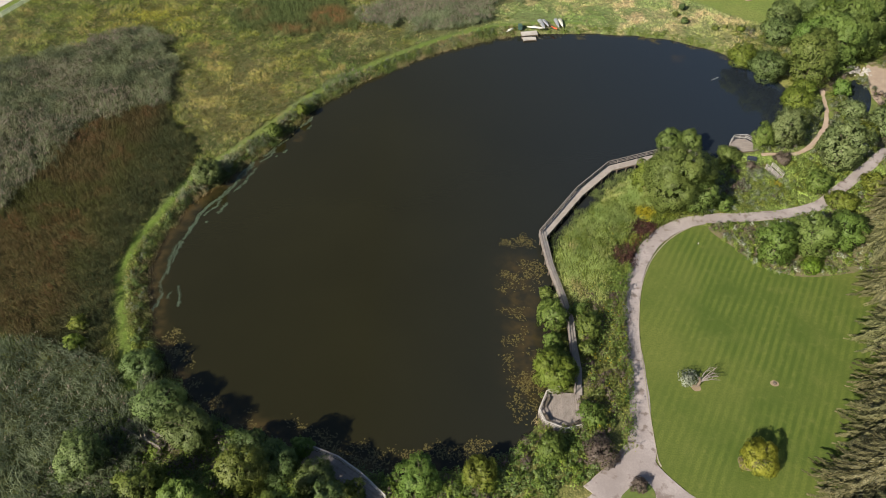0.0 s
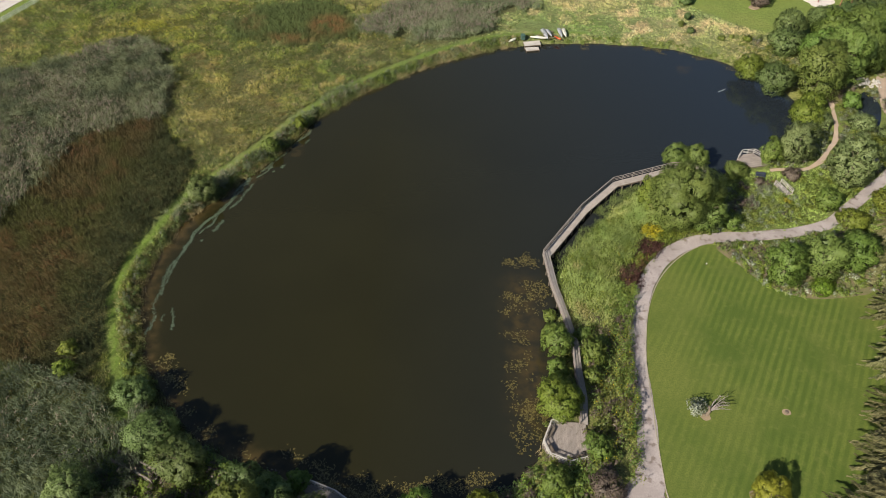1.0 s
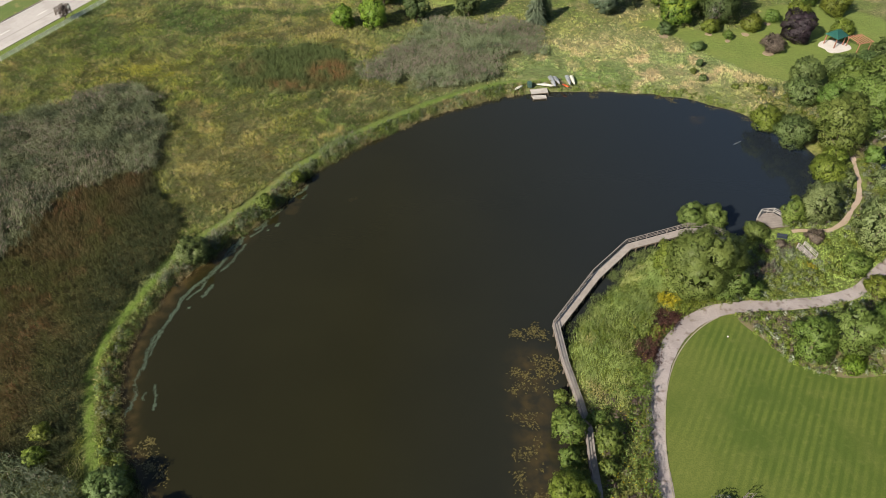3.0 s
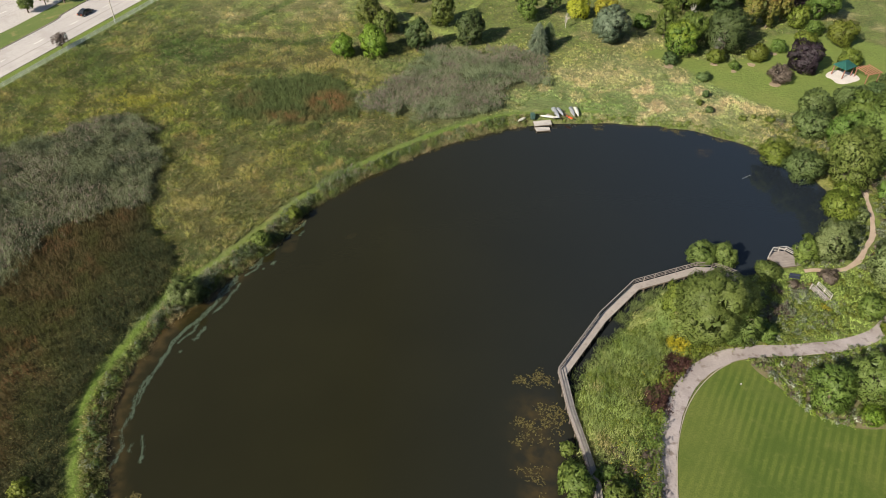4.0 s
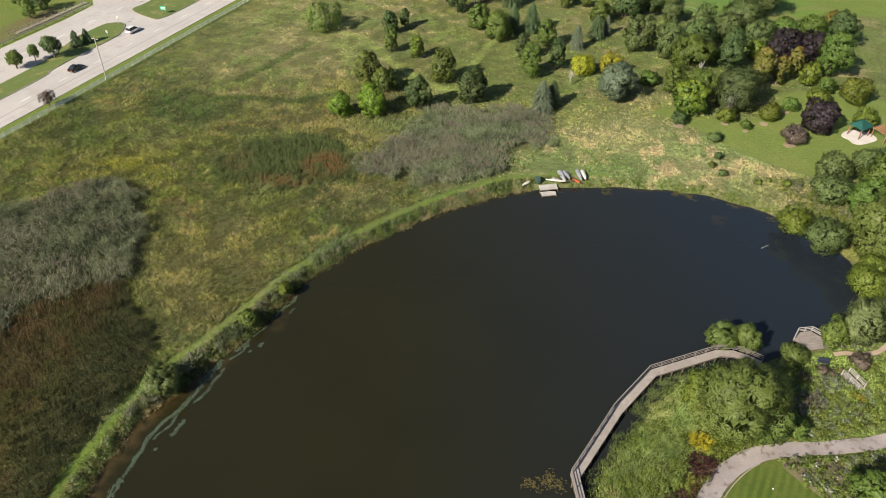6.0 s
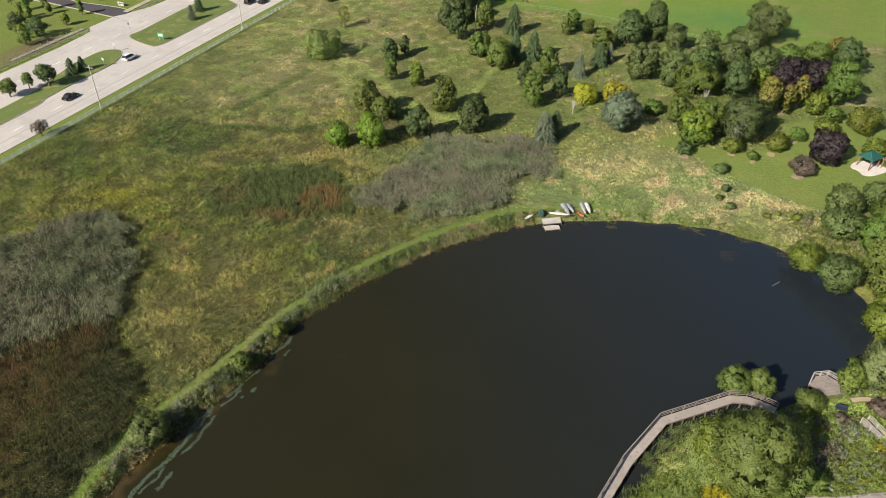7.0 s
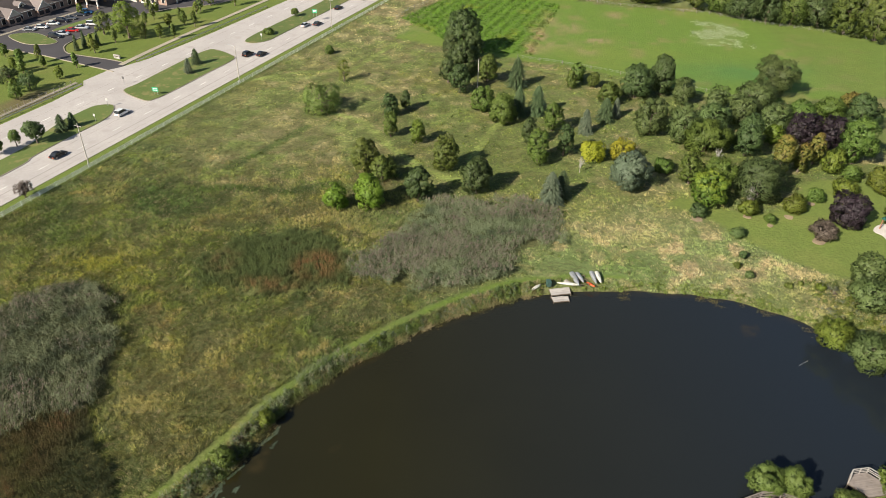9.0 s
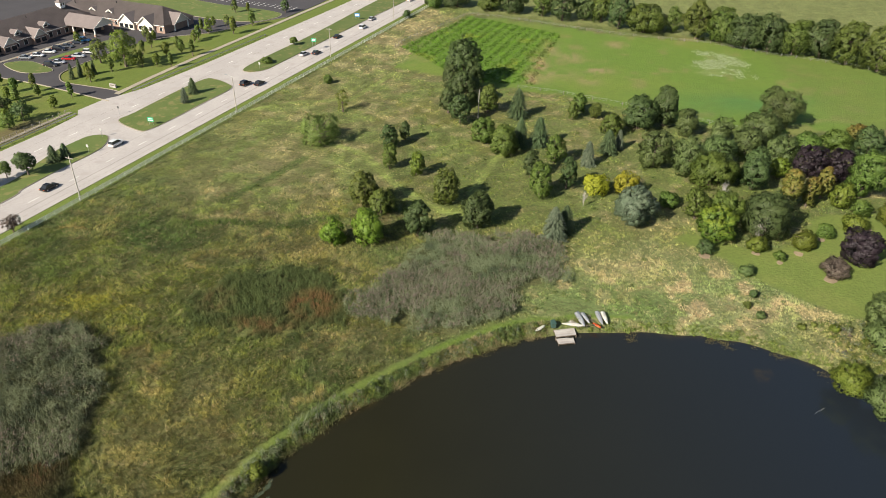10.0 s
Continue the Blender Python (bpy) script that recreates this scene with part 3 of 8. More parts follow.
    c = blend(c, mown * smooth01((n2 - 0.5) * 4) * 0.5, (0.155, 0.175, 0.046))
    lev = smooth01(1.5 - line_distance(pts, LEVEE, False) / 0.65)
    c = blend(c, lev * np.where(y < 102, 0.95, np.where(x > -4, 0.9, 0.45)), (0.105, 0.165, 0.024))
    for line in HILL_PATHS:
        c = blend(c, smooth01(1.6 - line_distance(pts, line, False) / 0.9) * 0.95, (0.200, 0.255, 0.062))
    for line in TRACKS:
        c = blend(c, smooth01(1.5 - line_distance(pts, line, False) / 1.5) * 0.95, (0.042, 0.074, 0.015))
    uv = road_uv(pts)
    c = blend(c, smooth01((uv[:, 1] + 0.4) / 0.6), (0.110, 0.150, 0.028))
    c = blend(c, smooth01((uv[:, 1] - 46) / 3) * smooth01((n2 - 0.45) * 4) * 0.6, (0.15, 0.155, 0.04))
    c = blend(c, smooth01((uv[:, 1] - 42.5) / 1.5) * smooth01((54 - uv[:, 1]) / 3) * smooth01((60 - uv[:, 0]) / 8) * smooth01(1.6 * n2), (0.115, 0.095, 0.045))
    c = blend(c, soft_mask(pts, SEDGE, 1.0, 9), (0.060, 0.050, 0.018))
    c = blend(c, soft_mask(pts, REED_WEST, 1.0, 9), (0.055, 0.055, 0.03))
    c = blend(c, soft_mask(pts, REED_NORTH, 1.5, 9) * 0.8, (0.075, 0.075, 0.035))
    return c


def growth(pts):
    """How lush or lean the clumps of growth are, clump by clump."""
    return 0.58 + 0.95 * smooth01((fbm(pts, 2.9, 26) - 0.34) * 3.3)


def axis(lo, hi, step, far):
    """Grid lines that are close between lo and hi and widen beyond, out to far."""
    a = list(np.arange(lo, hi + step / 2, step))
    for sign, line in ((1, a), (-1, None)):
        s, p = step, (hi if sign > 0 else lo)
        extra = []
        while abs(p) < far:
            s *= 1.025 if abs(p) < 400 and not (sign < 0 and p < -190) else 1.35
            p += sign * s
            extra.append(p)
        a = a + extra if sign > 0 else extra[::-1] + a
    return np.array(a)


def grid_faces(nx, ny):
    i, j = np.meshgrid(np.arange(nx - 1), np.arange(ny - 1), indexing="ij")
    k = (i * ny + j).ravel()
    return np.c_[k, k + ny, k + ny + 1, k + 1]


# ---- ground, water ----
gx, gy = axis(-104, 104, 1.15, 2600), axis(34, 250, 1.15, 2600)
gp = np.stack(np.meshgrid(gx, gy, indexing="ij"), -1).reshape(-1, 2)
gz, gd = ground_height(gp)
gc = meadow_colour(gp)
rough = (1 - soft_mask(gp, NE_MOWN, 1.2, 8)) * (1 - soft_mask(gp, FIELD, 2.0, 5)) * (1 - smooth01((road_uv(gp)[:, 1] + 0.4) / 0.6)) * smooth01((line_distance(gp, LEVEE, False) - 0.7) / 0.6)
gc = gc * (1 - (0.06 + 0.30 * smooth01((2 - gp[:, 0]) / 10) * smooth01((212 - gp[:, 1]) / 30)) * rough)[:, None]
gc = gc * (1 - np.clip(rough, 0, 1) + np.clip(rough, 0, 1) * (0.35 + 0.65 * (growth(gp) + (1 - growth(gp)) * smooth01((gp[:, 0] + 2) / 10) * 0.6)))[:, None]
gc = blend(gc, smooth01(1 - gd / 0.35), (0.075, 0.070, 0.03))
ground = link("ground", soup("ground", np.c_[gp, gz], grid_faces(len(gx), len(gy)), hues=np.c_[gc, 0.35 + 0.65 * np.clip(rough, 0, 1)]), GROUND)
ground.data.shade_smooth()
tagged(ground, "rough meadow ground with dry and green grass", "ground", kind="structure")

wx, wy = np.arange(-50, 81, 1.0), np.arange(38, 161, 1.0)
wp = np.stack(np.meshgrid(wx, wy, indexing="ij"), -1).reshape(-1, 2)
we = shore_distance(wp)
west = smooth01((10 - wp[:, 0] - 0.0 * wp[:, 1]) / 12) * smooth01((112 - wp[:, 1]) / 12)
shallow = smooth01(1 - (-we) / (0.7 + 2.2 * west + 4.0 * (fbm(wp, 10, 31) - 0.35))) * (0.25 + 0.75 * west)
strip = np.exp(-(((wp[:, 0] - 13.5) / 2.6) ** 2)) * smooth01((wp[:, 1] - 52) / 4) * smooth01((84 - wp[:, 1]) / 6)
shallow = np.clip(np.maximum(shallow, 0.6 * strip), 0, 1)
wf = grid_faces(len(wx), len(wy))
keep = (we[wf] < 2.5).any(1)
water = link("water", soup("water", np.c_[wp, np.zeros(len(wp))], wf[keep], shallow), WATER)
tagged(water, "still dark olive pond water reflecting the sky", "water", kind="structure")

# ---- lawn, paths ----
def flat(name, outline, z, material, label="", category="", kind="structure", depth=0.3):
    bm = bmesh.new()
    slab(bm, [tuple(p) for p in outline], z - depth, z)
    bm.normal_update()
    bmesh.ops.triangulate(bm, faces=[f for f in bm.faces if len(f.verts) > 4])
    return tagged(part(name, bm, material), label, category, kind=kind)


def ribbon(line, width, z0, z1, wobble=0.0, seed=0):
    """A strip along a line, as a bmesh; its edges wander by wobble."""
    line = np.asarray(line, float)
    t = np.gradient(line, axis=0)
    t /= np.linalg.norm(t, axis=1)[:, None]
    nrm = np.c_[-t[:, 1], t[:, 0]]
    w = np.asarray(width) / 2 * np.ones(len(line))
    left = line + nrm * (w + wobble * (fbm(line, 2.5, seed) - 0.5) * 2)[:, None]
    right = line - nrm * (w + wobble * (fbm(line, 2.5, seed + 9) - 0.5) * 2)[:, None]
    bm = bmesh.new()
    rows = [[bm.verts.new((*p, z)) for p, z in ((a, z0), (a, z1), (b, z1), (b, z0))] for a, b in zip(left, right)]
    for r, s in zip(rows, rows[1:]):
        for k in range(3):
            bm.faces.new((r[k], r[k + 1], s[k + 1], s[k]))
    bm.faces.new(rows[0])
    bm.faces.new(rows[-1][::-1])
    return bm


flat("lawn", LAWN_EDGE, 0.96, LAWN, "mown green lawn with mower stripes", "lawn")
widths = np.interp(np.arange(len(PATH_MAIN)) / len(PATH_MAIN), (0, 0.05, 0.12, 0.25, 0.42, 0.5, 0.6, 1), (6.5, 4.2, 2.8, 2.5, 2.4, 2.7, 2.2, 2.0))
tagged(part("path", ribbon(PATH_MAIN, widths, 0.6, 0.985, 0.22, 4), GRAVEL), "pale pinkish gravel path with worn edges", "path", kind="structure")
flat("path_fork", curve([(16.5, 37.0), (20, 40.4), (22.0, 43), (24.5, 46.5), (27.6, 47.5), (28.4, 44), (31.5, 40.2), (35, 37)], True, 5), 0.975, GRAVEL, "wide fork of a pale gravel path", "path")
tagged(part("lawn_kerb", ribbon(LAWN_EDGE[12:67], 0.13, 0.7, 1.04, 0.03, 3), KERB), "low pale concrete edging along the lawn", "kerb", kind="structure")
flat("verge", curve([(23.0, 39.4), (24.4, 41.0), (25.6, 41.9), (26.9, 41.3), (27.2, 39.6), (25.5, 38.2)], True, 6), 1.01, TURF, "small grassed island where the paths meet", "verge", depth=0.4)
east_path = curve([(61.9, 108.3), (67.1, 108.7), (69.9, 109.5), (73.0, 111.9), (75.2, 114.6), (77.7, 117.9), (80.0, 123.1), (81.1, 127.5), (82.0, 131.0), (81.4, 133.5)], False, 6)
tagged(part("path_sand", ribbon(east_path, 0.85, 0.6, 0.97, 0.4, 8), SOIL), "narrow sandy garden path", "path", kind="structure")
flat("path_apron", curve([(97, 143), (101, 141), (97, 130), (93, 126), (92.0, 129), (94.5, 137)], True, 5), 0.95, SOIL, "bare sandy ground by the small pool", "path")

# ---- road ----
bm = bmesh.new()
slab(bm, [road(u, v) for u, v in ((-140, 4.2), (460, 4.2), (460, 38.0), (200, 38.3), (120, 39.4), (90, 41), (80, 43.5), (77, 45), (66, 45), (63, 42), (50, 40.6), (-140, 39.5))], 0.4, 0.95)
tagged(part("road", bm, CONCRETE), "pale concrete dual carriageway with worn joints", "road", kind="structure")


def island(name, outline):
    """A grassed traffic island inside a kerb."""
    o = curve([road(*p) for p in outline], True, 5)
    c = o.mean(0)
    base = flat(name, o, 1.08, KERB, "grassed traffic island inside a concrete kerb", "traffic island")
    d = o - c
    inner = o - d / np.linalg.norm(d, axis=1)[:, None] * 0.35
    bm = bmesh.new()
    slab(bm, [tuple(p) for p in inner], 1.0, 1.12)
    bm.normal_update()
    bmesh.ops.triangulate(bm, faces=[f for f in bm.faces if len(f.verts) > 4])
    part("turf", bm, TURF, base)
    return base


island("traffic_island", [(-100, 15.6), (-40, 15.6), (13, 15.6), (21, 17), (32, 17.6), (45, 17.6), (50.5, 19.2), (54.3, 22), (54.7, 24.5), (52, 27.2), (46, 27.6), (41.7, 27.6), (33.4, 25.7), (19.4, 22.8), (-40, 22.8), (-100, 22.8)])
island("traffic_island", [(64.3, 27.9), (61.0, 17.3), (63.3, 15.1), (71.2, 14.5), (88, 14.6), (101.7, 15.0), (105.2, 18.6), (107.3, 25.6), (105.2, 28.9), (90.3, 29.4), (71.3, 28.3)])
island("traffic_island", [(118.3, 21.5), (118.6, 18.7), (123.2, 15.8), (133, 15.5), (179, 15.3), (236, 14.4), (330, 14), (440, 14), (440, 27), (330, 27), (236, 27.2), (187, 25.0), (162, 24.2), (147, 24.3), (134, 24.3), (124, 24.0), (119.5, 23.0)])
for line_v, start in ((10.4, 4.5), (32.3, 1.5)):
    for k in range(-4, 26):
        u = start + 12.2 * k
        if line_v > 20 and 66 < u < 68:
            continue
        bm = bmesh.new()
        a, b = road(u, line_v), road(u + 3.05, line_v)
        beam(bm, (*a, 0.957), (*b, 0.957), 0.16, 0.012)
        tagged(part("lane_dash", bm, PAINT), "worn white lane dash on concrete", "road marking", "lane dashes", "structure")
for v, m, w in ((6.0, JOINT, 0.05), (8.2, JOINT, 0.15), (14.6, JOINT, 0.05), (30.2, JOINT, 0.05), (36.2, JOINT, 0.06)):
    bm = bmesh.new()
    beam(bm, (*road(-130, v), 0.952), (*road(440, v), 0.952), w, 0.006)
    tagged(part("road_joint", bm, m), "dark sealed joint in the concrete road", "road joint", kind="structure")
bm = bmesh.new()
slab(bm, [road(u, v) for u, v in ((82, 44.0), (99, 45.2), (120, 45.8), (460, 46.0), (460, 48.0), (120, 47.7), (99, 47.1), (82, 46.0))], 0.6, 0.99)
tagged(part("sidewalk", bm, KERB), "pale concrete sidewalk beside the road", "sidewalk", kind="structure")
bm = bmesh.new()
slab(bm, [road(u, v) for u, v in ((36, 44.6), (64, 45.0), (64, 46.4), (36, 45.8))], 0.6, 0.99)
tagged(part("sidewalk", bm, KERB), "pale concrete sidewalk beside the road", "sidewalk", kind="structure")

# ---- plants ----
def leaf_sprays(centres, normals, length, width, values, along=None):
    """Leaf sprays as pointed blades: one each at centres, facing normals, pointing along if that is given."""
    n = len(centres)
    normals = normals / np.maximum(np.linalg.norm(normals, axis=1), 1e-6)[:, None]
    r = rng.normal(size=(n, 3)) if along is None else np.cross(along, normals)
    a = np.cross(normals, r)
    a /= np.maximum(np.linalg.norm(a, axis=1), 1e-6)[:, None]
    b = np.cross(normals, a)
    L, W = (length * rng.uniform(0.65, 1.4, n))[:, None], (width * rng.uniform(0.65, 1.35, n))[:, None]
    skew = rng.uniform(-0.35, 0.35, n)[:, None]
    v = np.stack([centres + a * L * 0.6 - normals * L * 0.15, centres - a * L * (0.4 + skew * 0.5) + b * W / 2, centres - a * L * (0.4 - skew * 0.5) - b * W / 2], 1).reshape(-1, 3)
    return v, np.arange(3 * n).reshape(n, 3), np.repeat(values, 3)


def ball_points(n):
    p = rng.normal(size=(n, 3))
    return p / np.linalg.norm(p, axis=1)[:, None]


def crown_mesh(name, r, h, low=0.02, leaf=0.42, cover=2.5, limbs=None, lump=0.3, top=1.0, gaps=0.0, rough=0.12, tint=0.0):
    """A crown r wide and h high: several boughs of uneven reach, each set with lobes of leaf sprays, and an inside
    coloured dark as if in shade.
    """
    leaf = leaf * 0.76
    half = h * (1 - low) / 2
    mid = h * low + half
    n = limbs or int(9 + 0.9 * r + 3 * max(0.0, h / (2.2 * r) - 1))
    k = np.arange(n)
    zf = np.clip(0.78 - 1.7 * (k + rng.uniform(0, 1, n)) / n, -0.9, 0.78)
    az = k * 2.39996 + rng.normal(size=n) * 0.4 + rng.uniform(0, math.tau)
    slim = np.where(zf > -0.2, 1 - (1 - top) * (zf + 0.2) / 1.1, 1.0)
    spread = np.sqrt(np.clip(1 - np.abs(zf) ** 2.2, 0.05, 1)) * rng.uniform(0.32, 0.6, n) * slim
    bough_r = r * rng.uniform(0.38, 0.56, n) * (0.45 + 0.55 * slim)
    bough = np.c_[np.cos(az) * spread * r, np.sin(az) * spread * r, mid + half * np.where(zf > 0, 0.62, 0.8) * zf]
    tall = min(1.25, max(0.7, half / r))
    bough_h = np.minimum(bough_r * tall * rng.uniform(0.75, 1.1, n), np.minimum(h - bough[:, 2], bough[:, 2] - h * low * 0.6 + 0.15 * r))
    axes = np.c_[bough_r, bough_r, np.maximum(bough_h, 0.25 * r)]
    bough_tone = rng.uniform(-0.09, 0.09, n)
    c, out, size, tone = [], [], [], []
    for i in range(n):
        m = int(13 * (0.3 / lump) ** 1.4) + 3
        q = ball_points(m * 3)
        q = q[q[:, 2] > -0.55][:m * 2]
        p = bough[i] + q * axes[i] * rng.uniform(0.72, 0.98, len(q))[:, None]
        ok = p[:, 2] > 0.12
        for j in range(n):
            if j != i:
                ok &= (((p - bough[j]) / axes[j]) ** 2).sum(1) > 0.62
        p, q = p[ok][:m], q[ok][:m]
        c.append(p), out.append(q)
        size.append(bough_r[i] * lump * rng.uniform(0.55, 1.5, len(p)))
        tone.append(bough_tone[i] + rng.uniform(-0.10, 0.10, len(p)))
    c, out, size, tone = np.concatenate(c), np.concatenate(out), np.concatenate(size) * 1.25, np.concatenate(tone)
    area = 4 * math.pi * (((r * r) ** 1.6 + 2 * (r * half) ** 1.6) / 3) ** (1 / 1.6)
    total = 0.60 * cover * area / (leaf * leaf * 0.42)
    count = np.maximum(5, total * size ** 1.8 / (size ** 1.8).sum()).astype(int)
    which = np.repeat(np.arange(len(c)), count)
    q = ball_points(len(which))
    flip = (q * out[which]).sum(1) < -0.35
    q[flip] *= -1
    rad = size[which] * np.where(rng.random(len(q)) < 0.12, rng.uniform(1.0, 1.3, len(q)), rng.uniform(0.5, 1.05, len(q)) ** 0.7)
    p = c[which] + q * rad[:, None] * np.array((1, 1, 0.85))
    ok = (rng.random(len(p)) >= gaps) & (p[:, 2] > 0.08)
    p, q, which = p[ok], q[ok], which[ok]
    fit = np.array((1, 1, 0)) * r / np.percentile(np.hypot(p[:, 0], p[:, 1]), 97) + np.array((0, 0, 1)) * h / np.percentile(p[:, 2], 99.3)
    p, c, bough, axes = p * fit, c * fit, bough * fit, axes * fit
    face = q * 0.4 + rng.normal(size=q.shape) * 0.7 + np.array((0, 0, 0.35))
    # upper leaves of each lobe are toned paler to mimic light from above
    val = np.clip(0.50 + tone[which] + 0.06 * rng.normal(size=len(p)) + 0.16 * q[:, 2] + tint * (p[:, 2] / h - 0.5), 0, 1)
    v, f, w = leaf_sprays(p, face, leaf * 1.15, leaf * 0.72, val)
    whole = (p - np.array((0, 0, mid))) / np.array((r, r, half))
    soft = q * 0.58 + 0.45 * out[which] + 0.5 * whole + rng.normal(size=q.shape) * rough + np.array((0, 0, 0.15))
    # the inside: large sprays that stop the light, shade painted in as dark colour
    m = 18 * n
    qi = ball_points(m)
    core = bough[np.arange(m) % n] + qi * axes[np.arange(m) % n] * 0.42
    core[:, 2] = np.maximum(core[:, 2], 0.15)
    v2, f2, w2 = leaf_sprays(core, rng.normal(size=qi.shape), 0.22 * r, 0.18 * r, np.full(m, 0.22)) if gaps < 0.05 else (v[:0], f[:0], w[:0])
    soft = np.r_[np.repeat(soft, 3, 0), np.repeat(qi, 3, 0)[:len(v2)]]
    v2[:, 2] = np.maximum(v2[:, 2], 0.1)
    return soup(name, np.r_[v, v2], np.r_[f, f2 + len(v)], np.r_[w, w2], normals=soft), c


def needle_mesh(name, r, h, spray=0.5, per_whorl=9, spacing=0.55, droop=0.18, low=0.04, power=0.85):
    """A conifer: whorls of drooping branches set with pointed sprays that follow the branch."""
    pts, nrm, way, val = [], [], [], []
    z = h * low
    while z < h * 0.985:
        reach = r * (1 - z / h) ** power + 0.12
        turn = rng.uniform(0, math.tau)
        for b in range(per_whorl):
            a = turn + math.tau * b / per_whorl + rng.normal() * 0.16
            L = reach * rng.uniform(0.6, 1.15)
            m = max(4, int(L / spray * 4.8))
            s = np.sqrt((np.arange(m) + rng.random(m)) / m)
            wing = rng.choice((-1.0, 1.0), m)
            side = wing * rng.random(m) * 0.17 * L * (1.1 - s)
            x = math.cos(a) * s * L - math.sin(a) * side
            y = math.sin(a) * s * L + math.cos(a) * side
            zz = z + L * (0.10 * s - droop * 2.0 * s * s) + rng.normal(size=m) * 0.05
            pts.append(np.c_[x, y, np.maximum(zz, 0.1)])
            nrm.append(np.c_[0.5 * math.cos(a) + 0.25 * rng.normal(size=m), 0.5 * math.sin(a) + 0.25 * rng.normal(size=m), np.full(m, 0.9)])
            t = a + wing * rng.uniform(0.1, 0.75, m)
            way.append(np.c_[np.cos(t), np.sin(t), np.full(m, -0.35)])
            # dark by the trunk, pale at the tips: inner shade put in the value
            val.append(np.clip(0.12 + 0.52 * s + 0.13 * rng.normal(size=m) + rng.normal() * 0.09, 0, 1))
        z += spacing * rng.uniform(0.8, 1.2) * (0.5 + 0.5 * (1 - z / h))
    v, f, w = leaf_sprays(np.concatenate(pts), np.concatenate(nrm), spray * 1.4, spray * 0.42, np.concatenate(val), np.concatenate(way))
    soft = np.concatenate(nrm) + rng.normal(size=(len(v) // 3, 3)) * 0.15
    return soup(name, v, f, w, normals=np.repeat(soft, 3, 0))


def trunk_bm(h, radius, tips=(), sides=6, fork=0.35):
    bm = bmesh.new()
    pts = [Vector((0.04 * h * (vnoise(np.array([[k * 3.1, h]]), 2.0)[0] - 0.5) * k, 0.02 * k, h * k / 4)) for k in range(5)]
    pts[0].z = -0.25
    tube(bm, pts, [radius * s for s in (1.25, 0.9, 0.72, 0.5, 0.22)], sides)
    for t in tips:
        t = Vector(t)
        s = rng.uniform(fork, 0.8)
        a = pts[int(s * 4)].lerp(pts[min(int(s * 4) + 1, 4)], s * 4 % 1)
        mid = a.lerp(t, 0.55) + Vector((0, 0, 0.12 * (t - a).length))
        tube(bm, [a, mid, t], [radius * 0.42, radius * 0.25, radius * 0.07], 5)
    return bm


SPECIES = {
    "mid": ("leafy green broadleaf tree on rough grass", dict(top=0.6, lump=0.26)),
    "dark": ("dense dark green broadleaf tree", dict(top=0.5, lump=0.22)),
    "olive": ("olive green broadleaf tree on rough grass", dict(top=0.5, lump=0.22)),
    "yolive": ("yellowish green shrubby tree on grass", dict()),
    "bright": ("bright green leafy tree in the meadow", dict(lump=0.3, top=0.6)),
    "yellow": ("golden yellow leafy shrub on grass", dict()),
    "greyol": ("grey-green broadleaf tree in a thicket", dict(cover=2.2, lump=0.28)),
    "purple": ("dark purple leaved rounded tree", dict(lump=0.2, top=0.75)),
    "brown": ("brownish purple rounded shrub", dict(lump=0.3)),
    "yellowing": ("green tree with a yellowing top", dict(top=0.7, tint=0.6, lump=0.2)),
    "autumn": ("green tree turning orange at the top", dict(top=0.5, tint=0.4, lump=0.22)),
    "leafy": ("leafy green broadleaf tree", dict()),
    "ash": ("grey-green broadleaf tree", dict(lump=0.26)),
    "gold": ("small golden-leaved tree on the lawn", dict(gaps=0.08)),
    "pale": ("pale grey-green leafy tree", dict()),
    "fresh": ("rounded light green shrubby tree", dict()),
    "willow": ("feathery light green willow shrub", dict(lump=0.3)),
}


def tree(kind, x, y, r, h, leaf=0.42, name="tree", group="", label="", z=LAND - 0.05, **extra):
    text, opts = SPECIES[kind]
    opts = {**opts, **extra}
    far = math.hypot(x, y - 25)
    leaf = leaf * (0.8 if y < 60 else 1.0 if far < 190 else 1.15 if far < 260 else 1.5)
    t = thing(name, (x, y, z), rng.uniform(0, 360), label or text, "tree" if name == "tree" else name, group)
    r *= 1.05
    me, tips = crown_mesh("crown", r, h, leaf=leaf, **opts)
    order = rng.permutation(len(tips))[:7]
    part("trunk", trunk_bm(h * 0.7, 0.05 * r + 0.035 * h * 0.5, [tips[i] for i in order]), BARK, t)
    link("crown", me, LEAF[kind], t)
    return t


def conifer(kind, x, y, r, h, label, **extra):
    t = thing("conifer_tree", (x, y, LAND - 0.05), rng.uniform(0, 360), label, "conifer")
    part("trunk", trunk_bm(h * 0.96, 0.03 * h * 0.5 + 0.05), BARK, t)
    opts = dict(spray=0.40, per_whorl=15, spacing=0.42, droop=0.10, power=0.62, low=0.02)
    opts.update(extra)
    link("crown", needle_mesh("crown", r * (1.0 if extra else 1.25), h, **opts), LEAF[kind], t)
    return t


